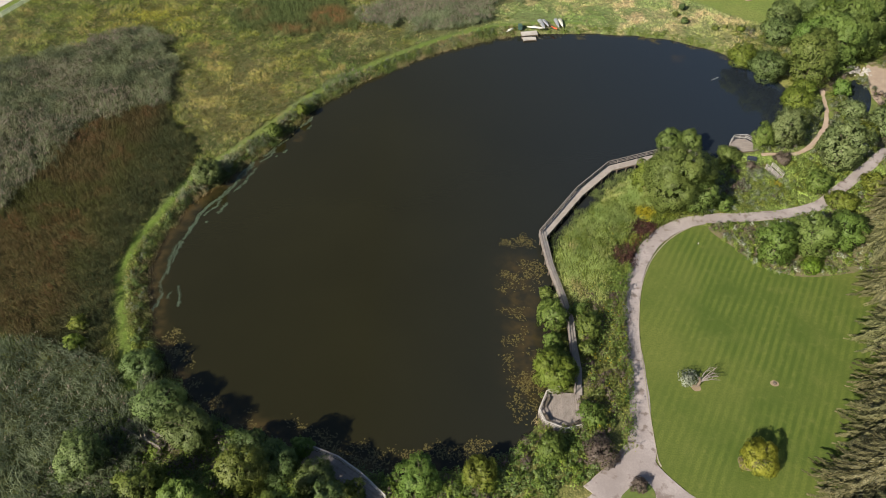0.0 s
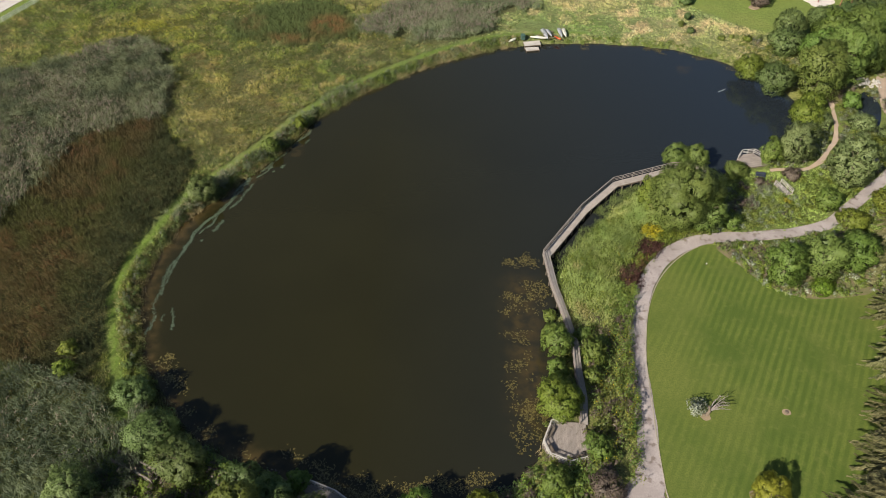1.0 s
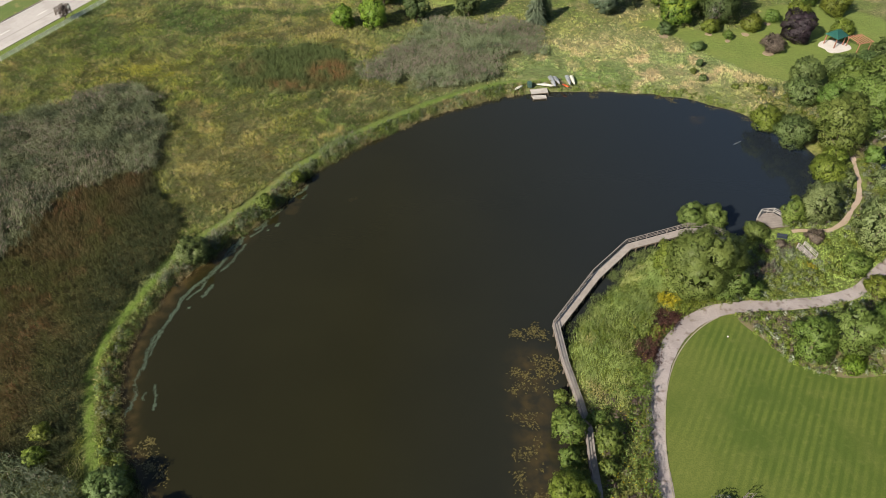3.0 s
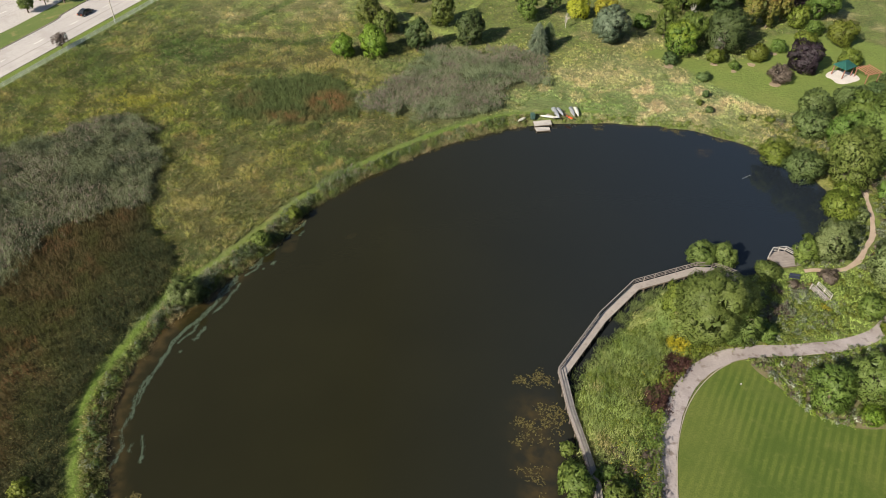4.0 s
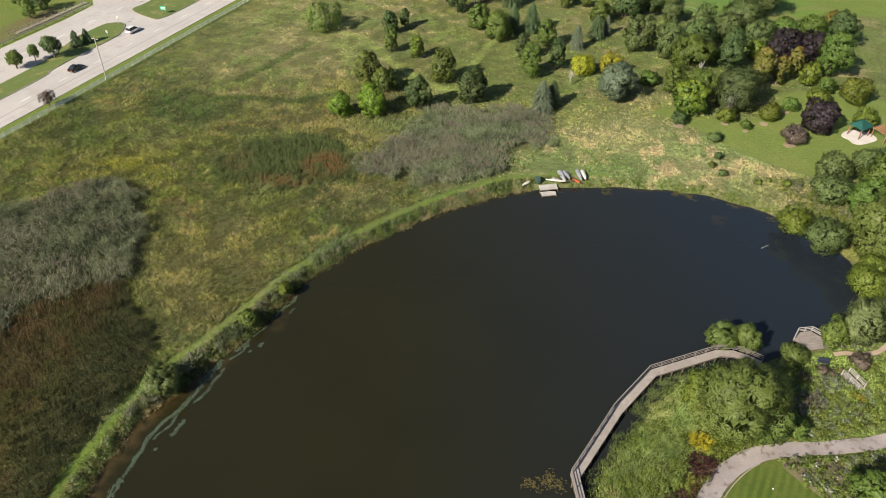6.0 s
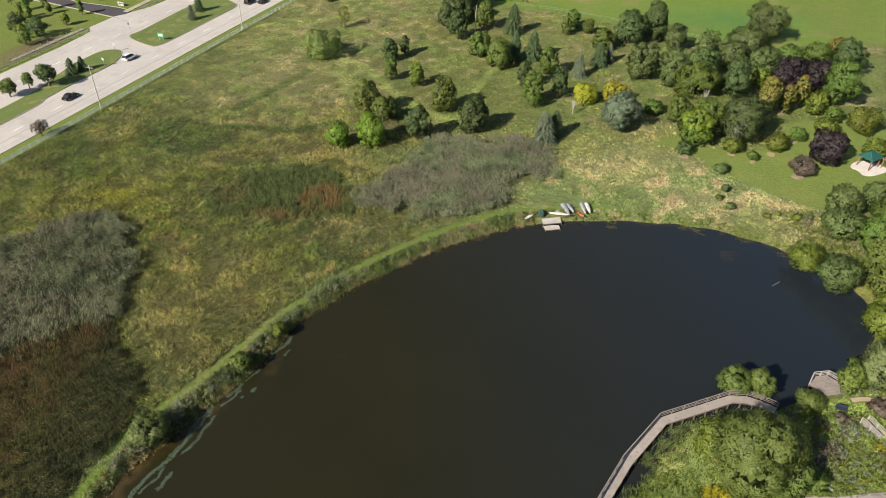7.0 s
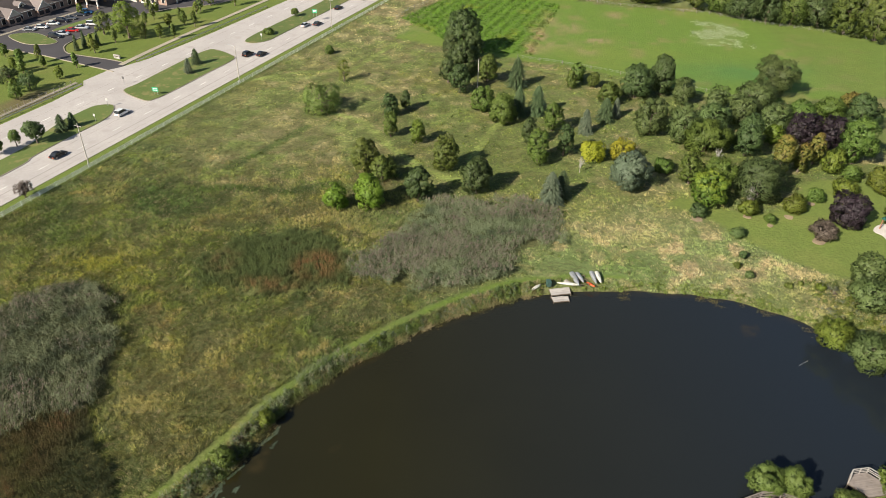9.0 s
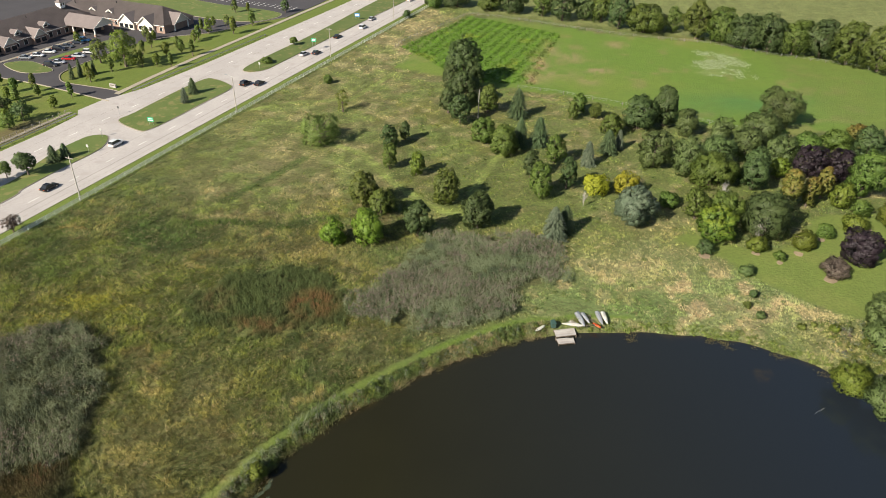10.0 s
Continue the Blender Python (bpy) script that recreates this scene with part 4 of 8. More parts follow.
# trees of the slope beyond the pond: x, y, crown radius, height
for kind, spots in {
    "olive": ((-15.7, 221.3, 1.8, 6.9), (-20.0, 200.2, 3.3, 9.2), (-15.7, 196.1, 3.0, 6.8), (-0.7, 203.3, 3.4, 8.7), (37.8, 259.7, 1.7, 5.8), (45.1, 261.3, 1.9, 4.6)),
    "yolive": ((-8.4, 218.1, 2.1, 6.3), (96.1, 206.9, 2.8, 5.7), (94.1, 195.1, 2.9, 3.8), (78.9, 186.9, 2.7, 3.9), (103.5, 196.5, 3.8, 6.5), (101.0, 184.5, 2.6, 4.4)),
    "bright": ((-17.4, 184.3, 3.5, 7.7), (-25.2, 183.4, 2.7, 5.7), (86.7, 221.6, 2.4, 5.8)),
    "dark": ((-16.8, 234.7, 2.3, 6.7), (-12.7, 239.9, 1.5, 5.8), (-6.8, 187.6, 3.0, 8.4), (6.7, 191.7, 4.1, 8.8), (4.3, 289.7, 6.3, 15.5), (3.7, 270.0, 5.0, 11.0),
             (3.0, 254.0, 3.2, 9.0), (7.4, 281.0, 3.4, 11.0), (-0.6, 262.5, 2.6, 8.0), (0.2, 281.0, 3.0, 9.5), (21.0, 218.2, 2.2, 7.7), (29.5, 212.4, 2.1, 8.5), (56.6, 253.6, 4.9, 9.8), (65.2, 256.6, 4.4, 12.1), (71.2, 191.7, 6.0, 10.6), (77.2, 215.0, 4.1, 11.2), (115.2, 233.5, 4.3, 10.1)),
    "mid": ((11.8, 263.6, 3.0, 9.1), (9.5, 241.1, 3.5, 7.1), (14.9, 233.0, 3.9, 8.1), (28.4, 227.7, 2.7, 7.9), (22.3, 208.0, 3.1, 8.7), (40.6, 266.7, 2.3, 5.8), (47.6, 248.5, 3.3, 6.3),
            (66.9, 216.6, 6.0, 8.5), (58.0, 198.6, 2.6, 8.0), (65.1, 199.1, 4.2, 6.5), (103.6, 211.8, 4.4, 12.2), (110.4, 240.9, 4.3, 6.1), (99.2, 234.9, 4.7, 7.2), (98.9, 202.3, 2.4, 3.9), (53.0, 205.0, 2.6, 3.2)),
    "greyol": ((69.7, 249.9, 3.4, 7.4), (54.7, 226.8, 4.2, 10.5), (62.3, 223.2, 4.1, 9.9), (72.4, 227.7, 5.3, 8.8), (77.5, 242.3, 3.6, 8.2), (100.5, 259.1, 6.1, 11.4), (90.6, 247.8, 5.4, 7.5), (83.0, 236.0, 4.5, 8.0), (90.0, 230.5, 4.0, 8.0)),
    "purple": ((94.8, 222.5, 4.1, 8.6), (100.7, 219.5, 3.6, 9.1), (87.8, 180.9, 4.2, 7.6)),
    "autumn": ((81.2, 203.3, 2.7, 11.2), (87.5, 206.3, 2.2, 7.8), (93.0, 210.7, 2.5, 8.5), (121.0, 248.0, 4.3, 4.8)),
    "yellow": ((36.6, 210.3, 3.3, 5.0), (44.0, 210.8, 3.0, 5.4)),
}.items():
    for x, y, r, h in spots:
        tree(kind, x, y, r, h)
tree("leafy", -36.6, 237.1, 5.2, 7.6, cover=1.8, gaps=0.1, lump=0.3, label="spreading yellow-green tree in the meadow")
tree("yolive", -33.3, 261.2, 2.0, 6.8, cover=0.9, gaps=0.3, label="thin half-bare tree in the meadow")
tree("yellowing", 59.6, 189.1, 4.2, 8.1, label="rounded green tree with a yellowing top", tint=0.35)
# hedgerow beyond the field
for kind, x, y, r, h in (("olive", 83.0, 362.8, 6.8, 12.0), ("mid", 96.2, 365.4, 2.9, 10.4), ("olive", 103.5, 355.3, 5.5, 15.5), ("mid", 112.5, 351.0, 5.5, 14.0), ("dark", 119.5, 343.4, 6.2, 13.4), ("dark", 127.5, 338.5, 6.2, 14.4),
                         ("mid", 136.4, 335.5, 6.0, 13.2), ("dark", 145.4, 332.2, 6.3, 14.7), ("olive", 152.0, 324.0, 6.0, 16.0), ("olive", 160.5, 316.6, 6.2, 17.0), ("mid", 41.9, 386.5, 3.9, 13.9), ("dark", 50.0, 379.4, 4.5, 14.3),
                         ("greyol", 60.4, 381.7, 4.3, 11.6), ("mid", 67.5, 379.3, 3.8, 12.3), ("dark", 73.5, 368.2, 4.6, 16.0), ("olive", 18.4, 395.0, 5.3, 11.4), ("dark", 2.7, 400.0, 5.3, 9.9), ("mid", -8.0, 398.0, 3.0, 5.0), ("dark", 29.5, 391.5, 5.0, 11.0), ("greyol", 90.0, 366.0, 3.0, 7.0)):
    tree(kind, x, y, r * 1.2, h, group="hedgerow trees", cover=1.8, low=0.0)
# conifers
for kind, x, y, r, h, text in (("cone", 20.8, 260.0, 2.8, 9.4, "dark green conical conifer on grass"), ("cone", 19.7, 237.4, 2.2, 9.0, "dark green conical conifer on grass"), ("cone", 25.2, 238.6, 2.5, 8.8, "dark green conical conifer on grass"),
                               ("blue", 23.2, 187.3, 2.6, 8.3, "blue-grey spruce at the reed edge"), ("cone", 26.2, 190.5, 2.0, 7.0, "dark green conical conifer on grass"), ("blue", 37.1, 226.6, 1.8, 7.1, "slim blue-grey spruce on grass"),
                               ("cone", 44.0, 234.8, 2.4, 7.2, "dark green conical conifer on grass"), ("blue", 47.7, 237.9, 1.3, 5.9, "slim blue-grey spruce on grass")):
    conifer(kind, x, y, r, h, text)
big = thing("conifer_tree", (42.5, 195.2, LAND - 0.05), 20, "large broad blue-grey conifer on the slope", "conifer")
part("trunk", trunk_bm(8.5, 0.28), BARK, big)
link("crown", crown_mesh("crown", 4.7, 9.4, leaf=0.38, cover=3.2, top=0.35, lump=0.24, low=0.0, limbs=16)[0], LEAF["blue"], big)

# ---- grass, reeds, thickets ----
def scatter(x0, x1, y0, y1, per_m2, test=None):
    n = int((x1 - x0) * (y1 - y0) * per_m2)
    p = np.c_[rng.uniform(x0, x1, n), rng.uniform(y0, y1, n)]
    return p[test(p)] if test is not None else p


def blades(name, pts, height, width, count, lean, hues=None, values=None, base=None, heading=None, spread=0.18, lift=None):
    """Tufts of bent blades: count at each place. A colour or a value a place."""
    n = len(pts)
    h = np.repeat(height * np.ones(n), count) * rng.uniform(0.6, 1.2, n * count)
    p = np.repeat(np.c_[pts, ground_height(pts)[0] if base is None else base * np.ones(n)], count, 0)
    p[:, :2] += rng.normal(size=(n * count, 2)) * spread
    if lift is not None:
        p[:, 2] += np.repeat(lift * np.ones(n), count) * rng.uniform(0.0, 1.0, n * count) ** 0.6
    a = rng.uniform(0, math.tau, n * count)
    drift = np.repeat(heading, count) if heading is not None else a
    d = np.c_[0.8 * np.cos(drift) + 1.1 * np.cos(a), 0.8 * np.sin(drift) + 1.1 * np.sin(a)] * (lean * h * rng.uniform(0.4, 1.1, n * count))[:, None]
    t = radians(SHADOW_HEADING + 90) + rng.normal(size=n * count) * 0.55
    side = np.c_[np.cos(t), np.sin(t)] * (np.repeat(width * np.ones(n), count) * rng.uniform(0.6, 1.3, n * count))[:, None] / 2
    v = np.empty((n * count, 3, 3))
    v[:, 0, :2], v[:, 1, :2] = p[:, :2] - side, p[:, :2] + side
    v[:, 0, 2] = v[:, 1, 2] = p[:, 2] - 0.03
    v[:, 2, :2] = p[:, :2] + d
    v[:, 2, 2] = p[:, 2] + h * (1 - 0.35 * lean)
    q = v.reshape(-1, 3)
    f = np.arange(3 * n * count).reshape(-1, 3)
    rep = np.repeat(np.arange(n), 3 * count)
    gain = np.repeat(rng.uniform(0.80, 1.22, n * count), 3)[:, None]
    hue = None if hues is None else np.clip(hues[rep] * gain, 0, 0.7)
    val = None if values is None else np.clip(np.asarray(values)[rep] + np.repeat(rng.normal(size=n * count) * 0.14, 3), 0, 1)
    soft = np.repeat(rng.normal(size=(n * count, 3)) * 0.22 + np.array((-0.35, -0.35, 0.8)), 3, 0)
    return soup(name, q, f, val, hue, soft)


def clumps(name, pts, radius, height, kind, sprays=18, leaf=0.34, label="", category="shrubs", base=None):
    """Low leafy growth that nobody could count: a dome of leaf sprays at each place."""
    n = len(pts)
    q = ball_points(n * sprays)
    q[:, 2] = np.abs(q[:, 2])
    r = np.repeat(radius * np.ones(n) * rng.uniform(0.6, 1.35, n), sprays) * rng.uniform(0.5, 1.05, n * sprays)
    h = np.repeat(height * np.ones(n) * rng.uniform(0.6, 1.35, n), sprays) * rng.uniform(0.6, 1.05, n * sprays)
    z = ground_height(pts)[0] if base is None else base * np.ones(n)
    p = np.repeat(np.c_[pts, z], sprays, 0) + q * np.c_[r, r, h]
    # sprays grow paler upwards, top light put into their value
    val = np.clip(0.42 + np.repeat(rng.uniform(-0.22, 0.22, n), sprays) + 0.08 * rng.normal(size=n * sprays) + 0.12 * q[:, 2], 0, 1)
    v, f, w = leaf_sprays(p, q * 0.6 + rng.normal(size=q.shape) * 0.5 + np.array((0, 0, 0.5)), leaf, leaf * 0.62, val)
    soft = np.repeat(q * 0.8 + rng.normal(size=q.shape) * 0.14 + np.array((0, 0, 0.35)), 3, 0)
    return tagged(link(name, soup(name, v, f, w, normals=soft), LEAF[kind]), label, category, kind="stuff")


DECKS = np.array([(17.0, 51.4), (59.7, 111.6), (21.8, 154.0)])


def open_land(p):
    """Where rough growth may stand: off the water, lawn, paths, road and decks."""
    d = shore_distance(p)
    ok = (d > 0.15) & ~inside(p, LAWN_EDGE) & (line_distance(p, PATH_MAIN, False) > 1.25) & (road_uv(p)[:, 1] < -0.25)
    ok &= (line_distance(p, east_path, False) > 0.8)
    for c in DECKS:
        ok &= np.hypot(*(p - c).T) > 3.3
    return ok


def in_any(p, *polys):
    r = np.zeros(len(p), bool)
    for q in polys:
        r |= inside(p, np.asarray(q))
    return r


def mown_ground(p):
    return inside(p, NE_MOWN) | np.any([line_distance(p, q, False) < 0.85 for q in HILL_PATHS], 0) | (line_distance(p, LEVEE, False) < 0.95) | ((np.hypot(p[:, 0] - 24, p[:, 1] - 158) < 7) & (p[:, 1] > 155.5))


def wind(p):
    return fbm(p, 14, 71) * 9.0


def straw(p):
    """Colours for tufts: those of the cover with bleached and lush ones among them."""
    c = meadow_colour(p) * (growth(p) * (0.62 + 0.85 * fbm(p, 0.9, 28)) * rng.uniform(0.75, 1.3, len(p)))[:, None]
    c = c * np.array((1.37, 1.25, 1.22))
    k = rng.random(len(p))
    n = fbm(p, 3.0, 19)
    c = np.where((k < 0.08 + 0.2 * smooth01((n - 0.5) * 5))[:, None], c * 0.4 + np.array((0.215, 0.175, 0.108)), c)
    c = np.where(((k > 0.50) & (k < 0.50 + 0.45 * smooth01((fbm(p, 5.0, 29) - 0.4) * 4)))[:, None], c * 0.55 + np.array((0.058, 0.074, 0.038)), c)
    return np.where((k > 0.84)[:, None], c * 0.5 + np.array((0.028, 0.050, 0.010)), c)


west_side = scatter(-104, -5, 58, 215, 6.2, lambda p: open_land(p) & ~mown_ground(p) & ~in_any(p, REED_WEST, SEDGE, REED_NORTH, RED_PATCH) & (p[:, 0] < 0.6 * p[:, 1] - 73 + 20) & (rng.random(len(p)) > smooth01((p[:, 1] - 178) / 40)))
ht = 0.16 + 0.50 * growth(west_side)
tagged(link("meadow_grass", blades("meadow_grass", west_side, ht * 0.9, 0.075, 10, 0.42, straw(west_side), heading=wind(west_side)), BLADES), "tall leaning meadow grass, partly dry", "grass", kind="stuff")
north_bank = scatter(-5, 84, 145, 205, 3.8, lambda p: open_land(p) & (rng.random(len(p)) > smooth01((p[:, 1] - 178) / 27)) & ~mown_ground(p) & ~in_any(p, REED_NORTH))
ht = 0.08 + 0.30 * growth(north_bank)
tagged(link("bank_grass", blades("bank_grass", north_bank, ht, 0.085, 9, 0.35, straw(north_bank) * (1.45 / (0.45 + 0.55 * growth(north_bank)))[:, None], heading=wind(north_bank)), BLADES), "tangled bank grass bleached to straw", "grass", kind="stuff")
upper = scatter(-100, 112, 176, 300, 1.5, lambda p: open_land(p) & (rng.random(len(p)) < smooth01((p[:, 1] - 174) / 35)) & ~mown_ground(p) & ~inside(p, FIELD))
ht = 0.06 + 0.22 * growth(upper)
tagged(link("hill_grass", blades("hill_grass", upper, ht, 0.15, 5, 0.5, straw(upper), heading=wind(upper)), BLADES), "rough dry grass of the upper meadow", "grass", kind="stuff")
far_rough = scatter(-60, 10, 300, 395, 0.7, lambda p: open_land(p) & ~inside(p, FIELD) & ~inside(p, CROP))
tagged(link("far_grass", blades("far_grass", far_rough, 0.4, 0.25, 6, 0.6, straw(far_rough) * 1.15, heading=wind(far_rough)), BLADES), "rough dry grass of the far meadow", "grass", kind="stuff")
rows = scatter(-24, 50, 288, 386, 1.3, lambda p: inside(p, CROP))
row_tone = 0.70 + 0.62 * smooth01(0.5 + 0.9 * np.sin(road_uv(rows)[:, 1] * math.tau / 4.2 + 2.5 * fbm(rows, 20, 77)))
tagged(link("crop_rows", blades("crop_rows", rows, 0.6, 0.4, 5, 0.7, meadow_colour(rows) * 1.15 * row_tone[:, None], heading=wind(rows)), BLADES), "lush green crop with yellow bloom", "crop", kind="stuff")
turf_pts = scatter(-60, 45, 52, 165, 5.0, lambda p: (line_distance(p, LEVEE, False) < 0.75) & (shore_distance(p) > 0.3) & ((p[:, 1] < 103) | (p[:, 0] > -4) | (rng.random(len(p)) < 0.4)))
tagged(link("levee_turf", blades("levee_turf", turf_pts, 0.14, 0.10, 4, 0.6, np.tile((0.10, 0.155, 0.024), (len(turf_pts), 1)) * rng.uniform(0.75, 1.25, (len(turf_pts), 1))), BLADES), "short green grass on the levee path", "grass", kind="stuff")

bloom = scatter(84, 120, 296, 344, 7.0, lambda p: soft_mask(p, np.array([(91, 308), (107, 304), (112, 328), (102, 336)]), 7.0, 6) * smooth01((fbm(p, 5.5, 17) - 0.36) * 4.5) * 0.8 > rng.random(len(p)))
tagged(link("field_flowers", blades("field_flowers", bloom, 0.4, 0.30, 2, 0.8, np.tile((0.28, 0.33, 0.19), (len(bloom), 1)) * rng.uniform(0.7, 1.2, (len(bloom), 1)), heading=rng.uniform(0, math.tau, len(bloom))), BLADES), "white-flowering weeds in the green field", "wildflowers", kind="stuff")
tussock = scatter(-98, 108, 150, 296, 0.085, lambda p: open_land(p) & ~mown_ground(p) & ~in_any(p, FIELD, CROP, REED_NORTH, REED_WEST, RED_PATCH) & (fbm(p, 11, 78) > 0.42))
k = rng.random(len(tussock))
for kind, lo, hi, text in (("olive", 0, 0.4, "olive weed tussocks in the meadow"), ("greyol", 0.4, 0.75, "grey-green weed tussocks in the meadow"), ("yolive", 0.75, 1, "yellow-green weed tussocks in the meadow")):
    clumps("weed_tussocks", tussock[(k >= lo) & (k < hi)], 0.6, 0.45, kind, 14, 0.28, text, "weeds")

# reeds with plumes
def reed_bed(name, pts, height, label, plume_share=0.6, tone=0.5, plume=(0.42, 0.13), patchy=0.32):
    """Stems with narrow leaves at all heights and plumes above."""
    n = len(pts)
    ht = height * (0.6 + 0.7 * fbm(pts, 3.5, 41))
    val = np.clip(tone + 2.1 * (fbm(pts, 2.6, 42) - 0.5) + rng.normal(size=n) * 0.12, 0, 1)
    z = ground_height(pts)[0]
    bed = tagged(link(name, blades(name, pts, ht, 0.10, 1, 0.4, values=val, heading=wind(pts) * 0.5 + 0.4, spread=0.3, base=z), LEAF["reed"]), label, "reeds", kind="stuff")
    per = 9
    c = np.repeat(np.c_[pts, z], per, 0)
    c[:, :2] += rng.normal(size=(n * per, 2)) * 0.3
    c[:, 2] += np.repeat(ht, per) * rng.uniform(0.35, 1.0, n * per) ** 0.7
    head = np.repeat(wind(pts) * 0.5 + 0.4, per) + rng.normal(size=n * per) * 0.7
    along = np.c_[np.cos(head), np.sin(head), rng.uniform(0.2, 1.3, n * per)]
    nr = rng.normal(size=c.shape) * 0.4 + np.array((-0.3, -0.3, 0.7))
    v, f, w = leaf_sprays(c, nr, 0.80, 0.075, np.clip(np.repeat(val, per) + rng.normal(size=n * per) * 0.09, 0, 1), along)
    link("leaves", soup("leaves", v, f, w, normals=np.repeat(nr, 3, 0)), LEAF["reed"], bed)
    k = rng.random(n) < plume_share * smooth01((fbm(pts, 9.0, 43) - patchy) * 4)
    q = np.repeat(pts[k], 3, 0)
    c = np.c_[q + rng.normal(size=q.shape) * 0.3, np.repeat(z[k] + ht[k], 3) * rng.uniform(0.85, 1.05, len(q))]
    v, f, w = leaf_sprays(c, rng.normal(size=c.shape) * 0.5 + np.array((-0.3, -0.8, 0.4)), *plume, np.clip(rng.normal(size=len(c)) * 0.2 + 0.5, 0, 1), rng.normal(size=c.shape) * 0.35 + np.array((0.3, 0.2, 1.0)))
    link("plume", soup("plume", v, f, w), LEAF["plume"], bed, "brownish purple seed plumes")
    return bed


reed_bed("reeds", scatter(-104, -50, 80, 156, 4.2, lambda p: soft_mask(p, REED_WEST, 3.0, 44) > 0.15 + 0.7 * rng.random(len(p))), 1.9, "dense grey-green reed bed with purplish plumes", 0.7, 0.47)
reed_bed("reeds", scatter(-20, 26, 150, 190, 5.0, lambda p: (soft_mask(p, REED_NORTH, 5.0, 45) > 0.1 + 0.8 * rng.random(len(p))) & (line_distance(p, LEVEE, False) > 1.6)), 1.7, "reed bed with brownish plumes beside the meadow", 0.85, 0.62, (0.6, 0.13), 0.24)
corner = scatter(-72, -36, 30, 62, 4.4, lambda p: (shore_distance(p) > 2.5) & (p[:, 1] < 60 - 0.35 * (p[:, 0] + 50)) & (line_distance(p, LEVEE, False) > 1.6))
# low tone: the shade over this corner is put into the reeds' colour
reed_bed("reeds", corner, 2.1, "tall grey-green reeds in the wet corner", 0.10, 0.05)
strip = scatter(-46, 0, 92, 152, 2.6, lambda p: (shore_distance(p) > 0.7) & (shore_distance(p) < 3.0) & (p[:, 0] < -14) & (fbm(p, 6, 47) > 0.42))
reed_bed("reeds", strip, 1.5, "grey dry reeds along the levee bank", 0.3, 0.6)
sedge = scatter(-80, -42, 58, 124, 5.5, lambda p: soft_mask(p, SEDGE, 1.0, 46) > 0.5)
n1, n2 = fbm(sedge, 12, 48), fbm(sedge, 4, 49)
c = np.tile((0.128, 0.096, 0.036), (len(sedge), 1))
c = blend(c, smooth01((n1 - 0.50) * 6), (0.095, 0.102, 0.026))
c = blend(c, smooth01((n2 - 0.54) * 6) * 0.7, (0.170, 0.085, 0.036))
c = blend(c, smooth01(1 - np.hypot((sedge[:, 0] + 66) / 7, (sedge[:, 1] - 110) / 4)) * 0.8, (0.20, 0.105, 0.05))
c = blend(c, smooth01((sedge[:, 0] + 58) / 7), (0.052, 0.068, 0.024))
tagged(link("sedge", blades("sedge", sedge, 0.55, 0.085, 11, 0.5, c * 0.56, lift=(1.0 + 0.5 * fbm(sedge, 3, 74)) * soft_mask(sedge, SEDGE, 3.0, 46), heading=wind(sedge) * 0.4 + 0.6), BLADES), "brown and rust-coloured sedge bed", "sedge", kind="stuff")
red = scatter(-50, -18, 149, 176, 5.0, lambda p: soft_mask(p, RED_PATCH, 5.0, 52) > 0.05 + 0.85 * rng.random(len(p)))
n2 = fbm(red, 5, 53)
c = np.tile((0.066, 0.088, 0.030), (len(red), 1)) * (0.7 + 0.7 * fbm(red, 1.6, 56))[:, None]
c = blend(c, smooth01(1.4 - np.hypot((red[:, 0] + 25.5) / 5, (red[:, 1] - 160) / 5)) * 0.85 * smooth01(2.2 * fbm(red, 1.5, 57) - 0.35), (0.175, 0.088, 0.040))
c = blend(c, smooth01(1.4 - np.hypot((red[:, 0] + 34) / 7, (red[:, 1] - 153.3) / 2.6)) * 0.7 * smooth01(2.2 * fbm(red, 1.5, 58) - 0.45), (0.165, 0.088, 0.040))
c = blend(c, smooth01(1.3 - np.hypot((red[:, 0] + 44) / 4, (red[:, 1] - 161) / 5)) * 0.6 * smooth01(2.2 * fbm(red, 1.5, 59) - 0.5), (0.13, 0.078, 0.038))
tagged(link("cattails", blades("cattails", red, 0.6, 0.085, 14, 0.4, c * 1.2, lift=0.9 * soft_mask(red, RED_PATCH, 5.0, 52), heading=wind(red) * 0.3 + 0.6), BLADES), "dark green cattails turning rusty red", "cattails", kind="stuff")

# growth along the bank
bank = scatter(-52, 25, 50, 158, 1.7, lambda p: (shore_distance(p) > 0.25) & (shore_distance(p) < 3.6) & (line_distance(p, LEVEE, False) > np.where((p[:, 1] > 103) & (p[:, 0] < -4), 0.8, 1.05)) & ((p[:, 0] < 14) | (p[:, 1] > 140)) & (np.hypot(*(p - DECKS[2]).T) > 4))
k = rng.random(len(bank)) + 0.5 * (fbm(bank, 8, 54) - 0.5)
for kind, lo, hi, text in (("olive", 0, 0.3, "green herbs and low shrubs on the bank"), ("greyol", 0.3, 0.42, "grey-green herbs on the bank"), ("yolive", 0.42, 0.55, "yellow-green weeds on the bank"), ("greyol", 0.55, 0.85, "grey-green weeds on the bank"), ("dusty", 0.85, 2, "dusty green weeds on the bank")):
    q = bank[(k >= lo) & (k < hi)]
    clumps("bank_shrubs", q, 0.72, 1.15, kind, 24, 0.30, text, "shrubs")
fringe = scatter(-52, 25, 50, 158, 7.0, lambda p: (shore_distance(p) > -0.45) & (shore_distance(p) < 3.0) & (line_distance(p, LEVEE, False) > 0.85) & ((p[:, 0] < 14) | (p[:, 1] > 140)) & (np.hypot(*(p - DECKS[2]).T) > 3.6))
n3 = fbm(fringe, 5, 68)
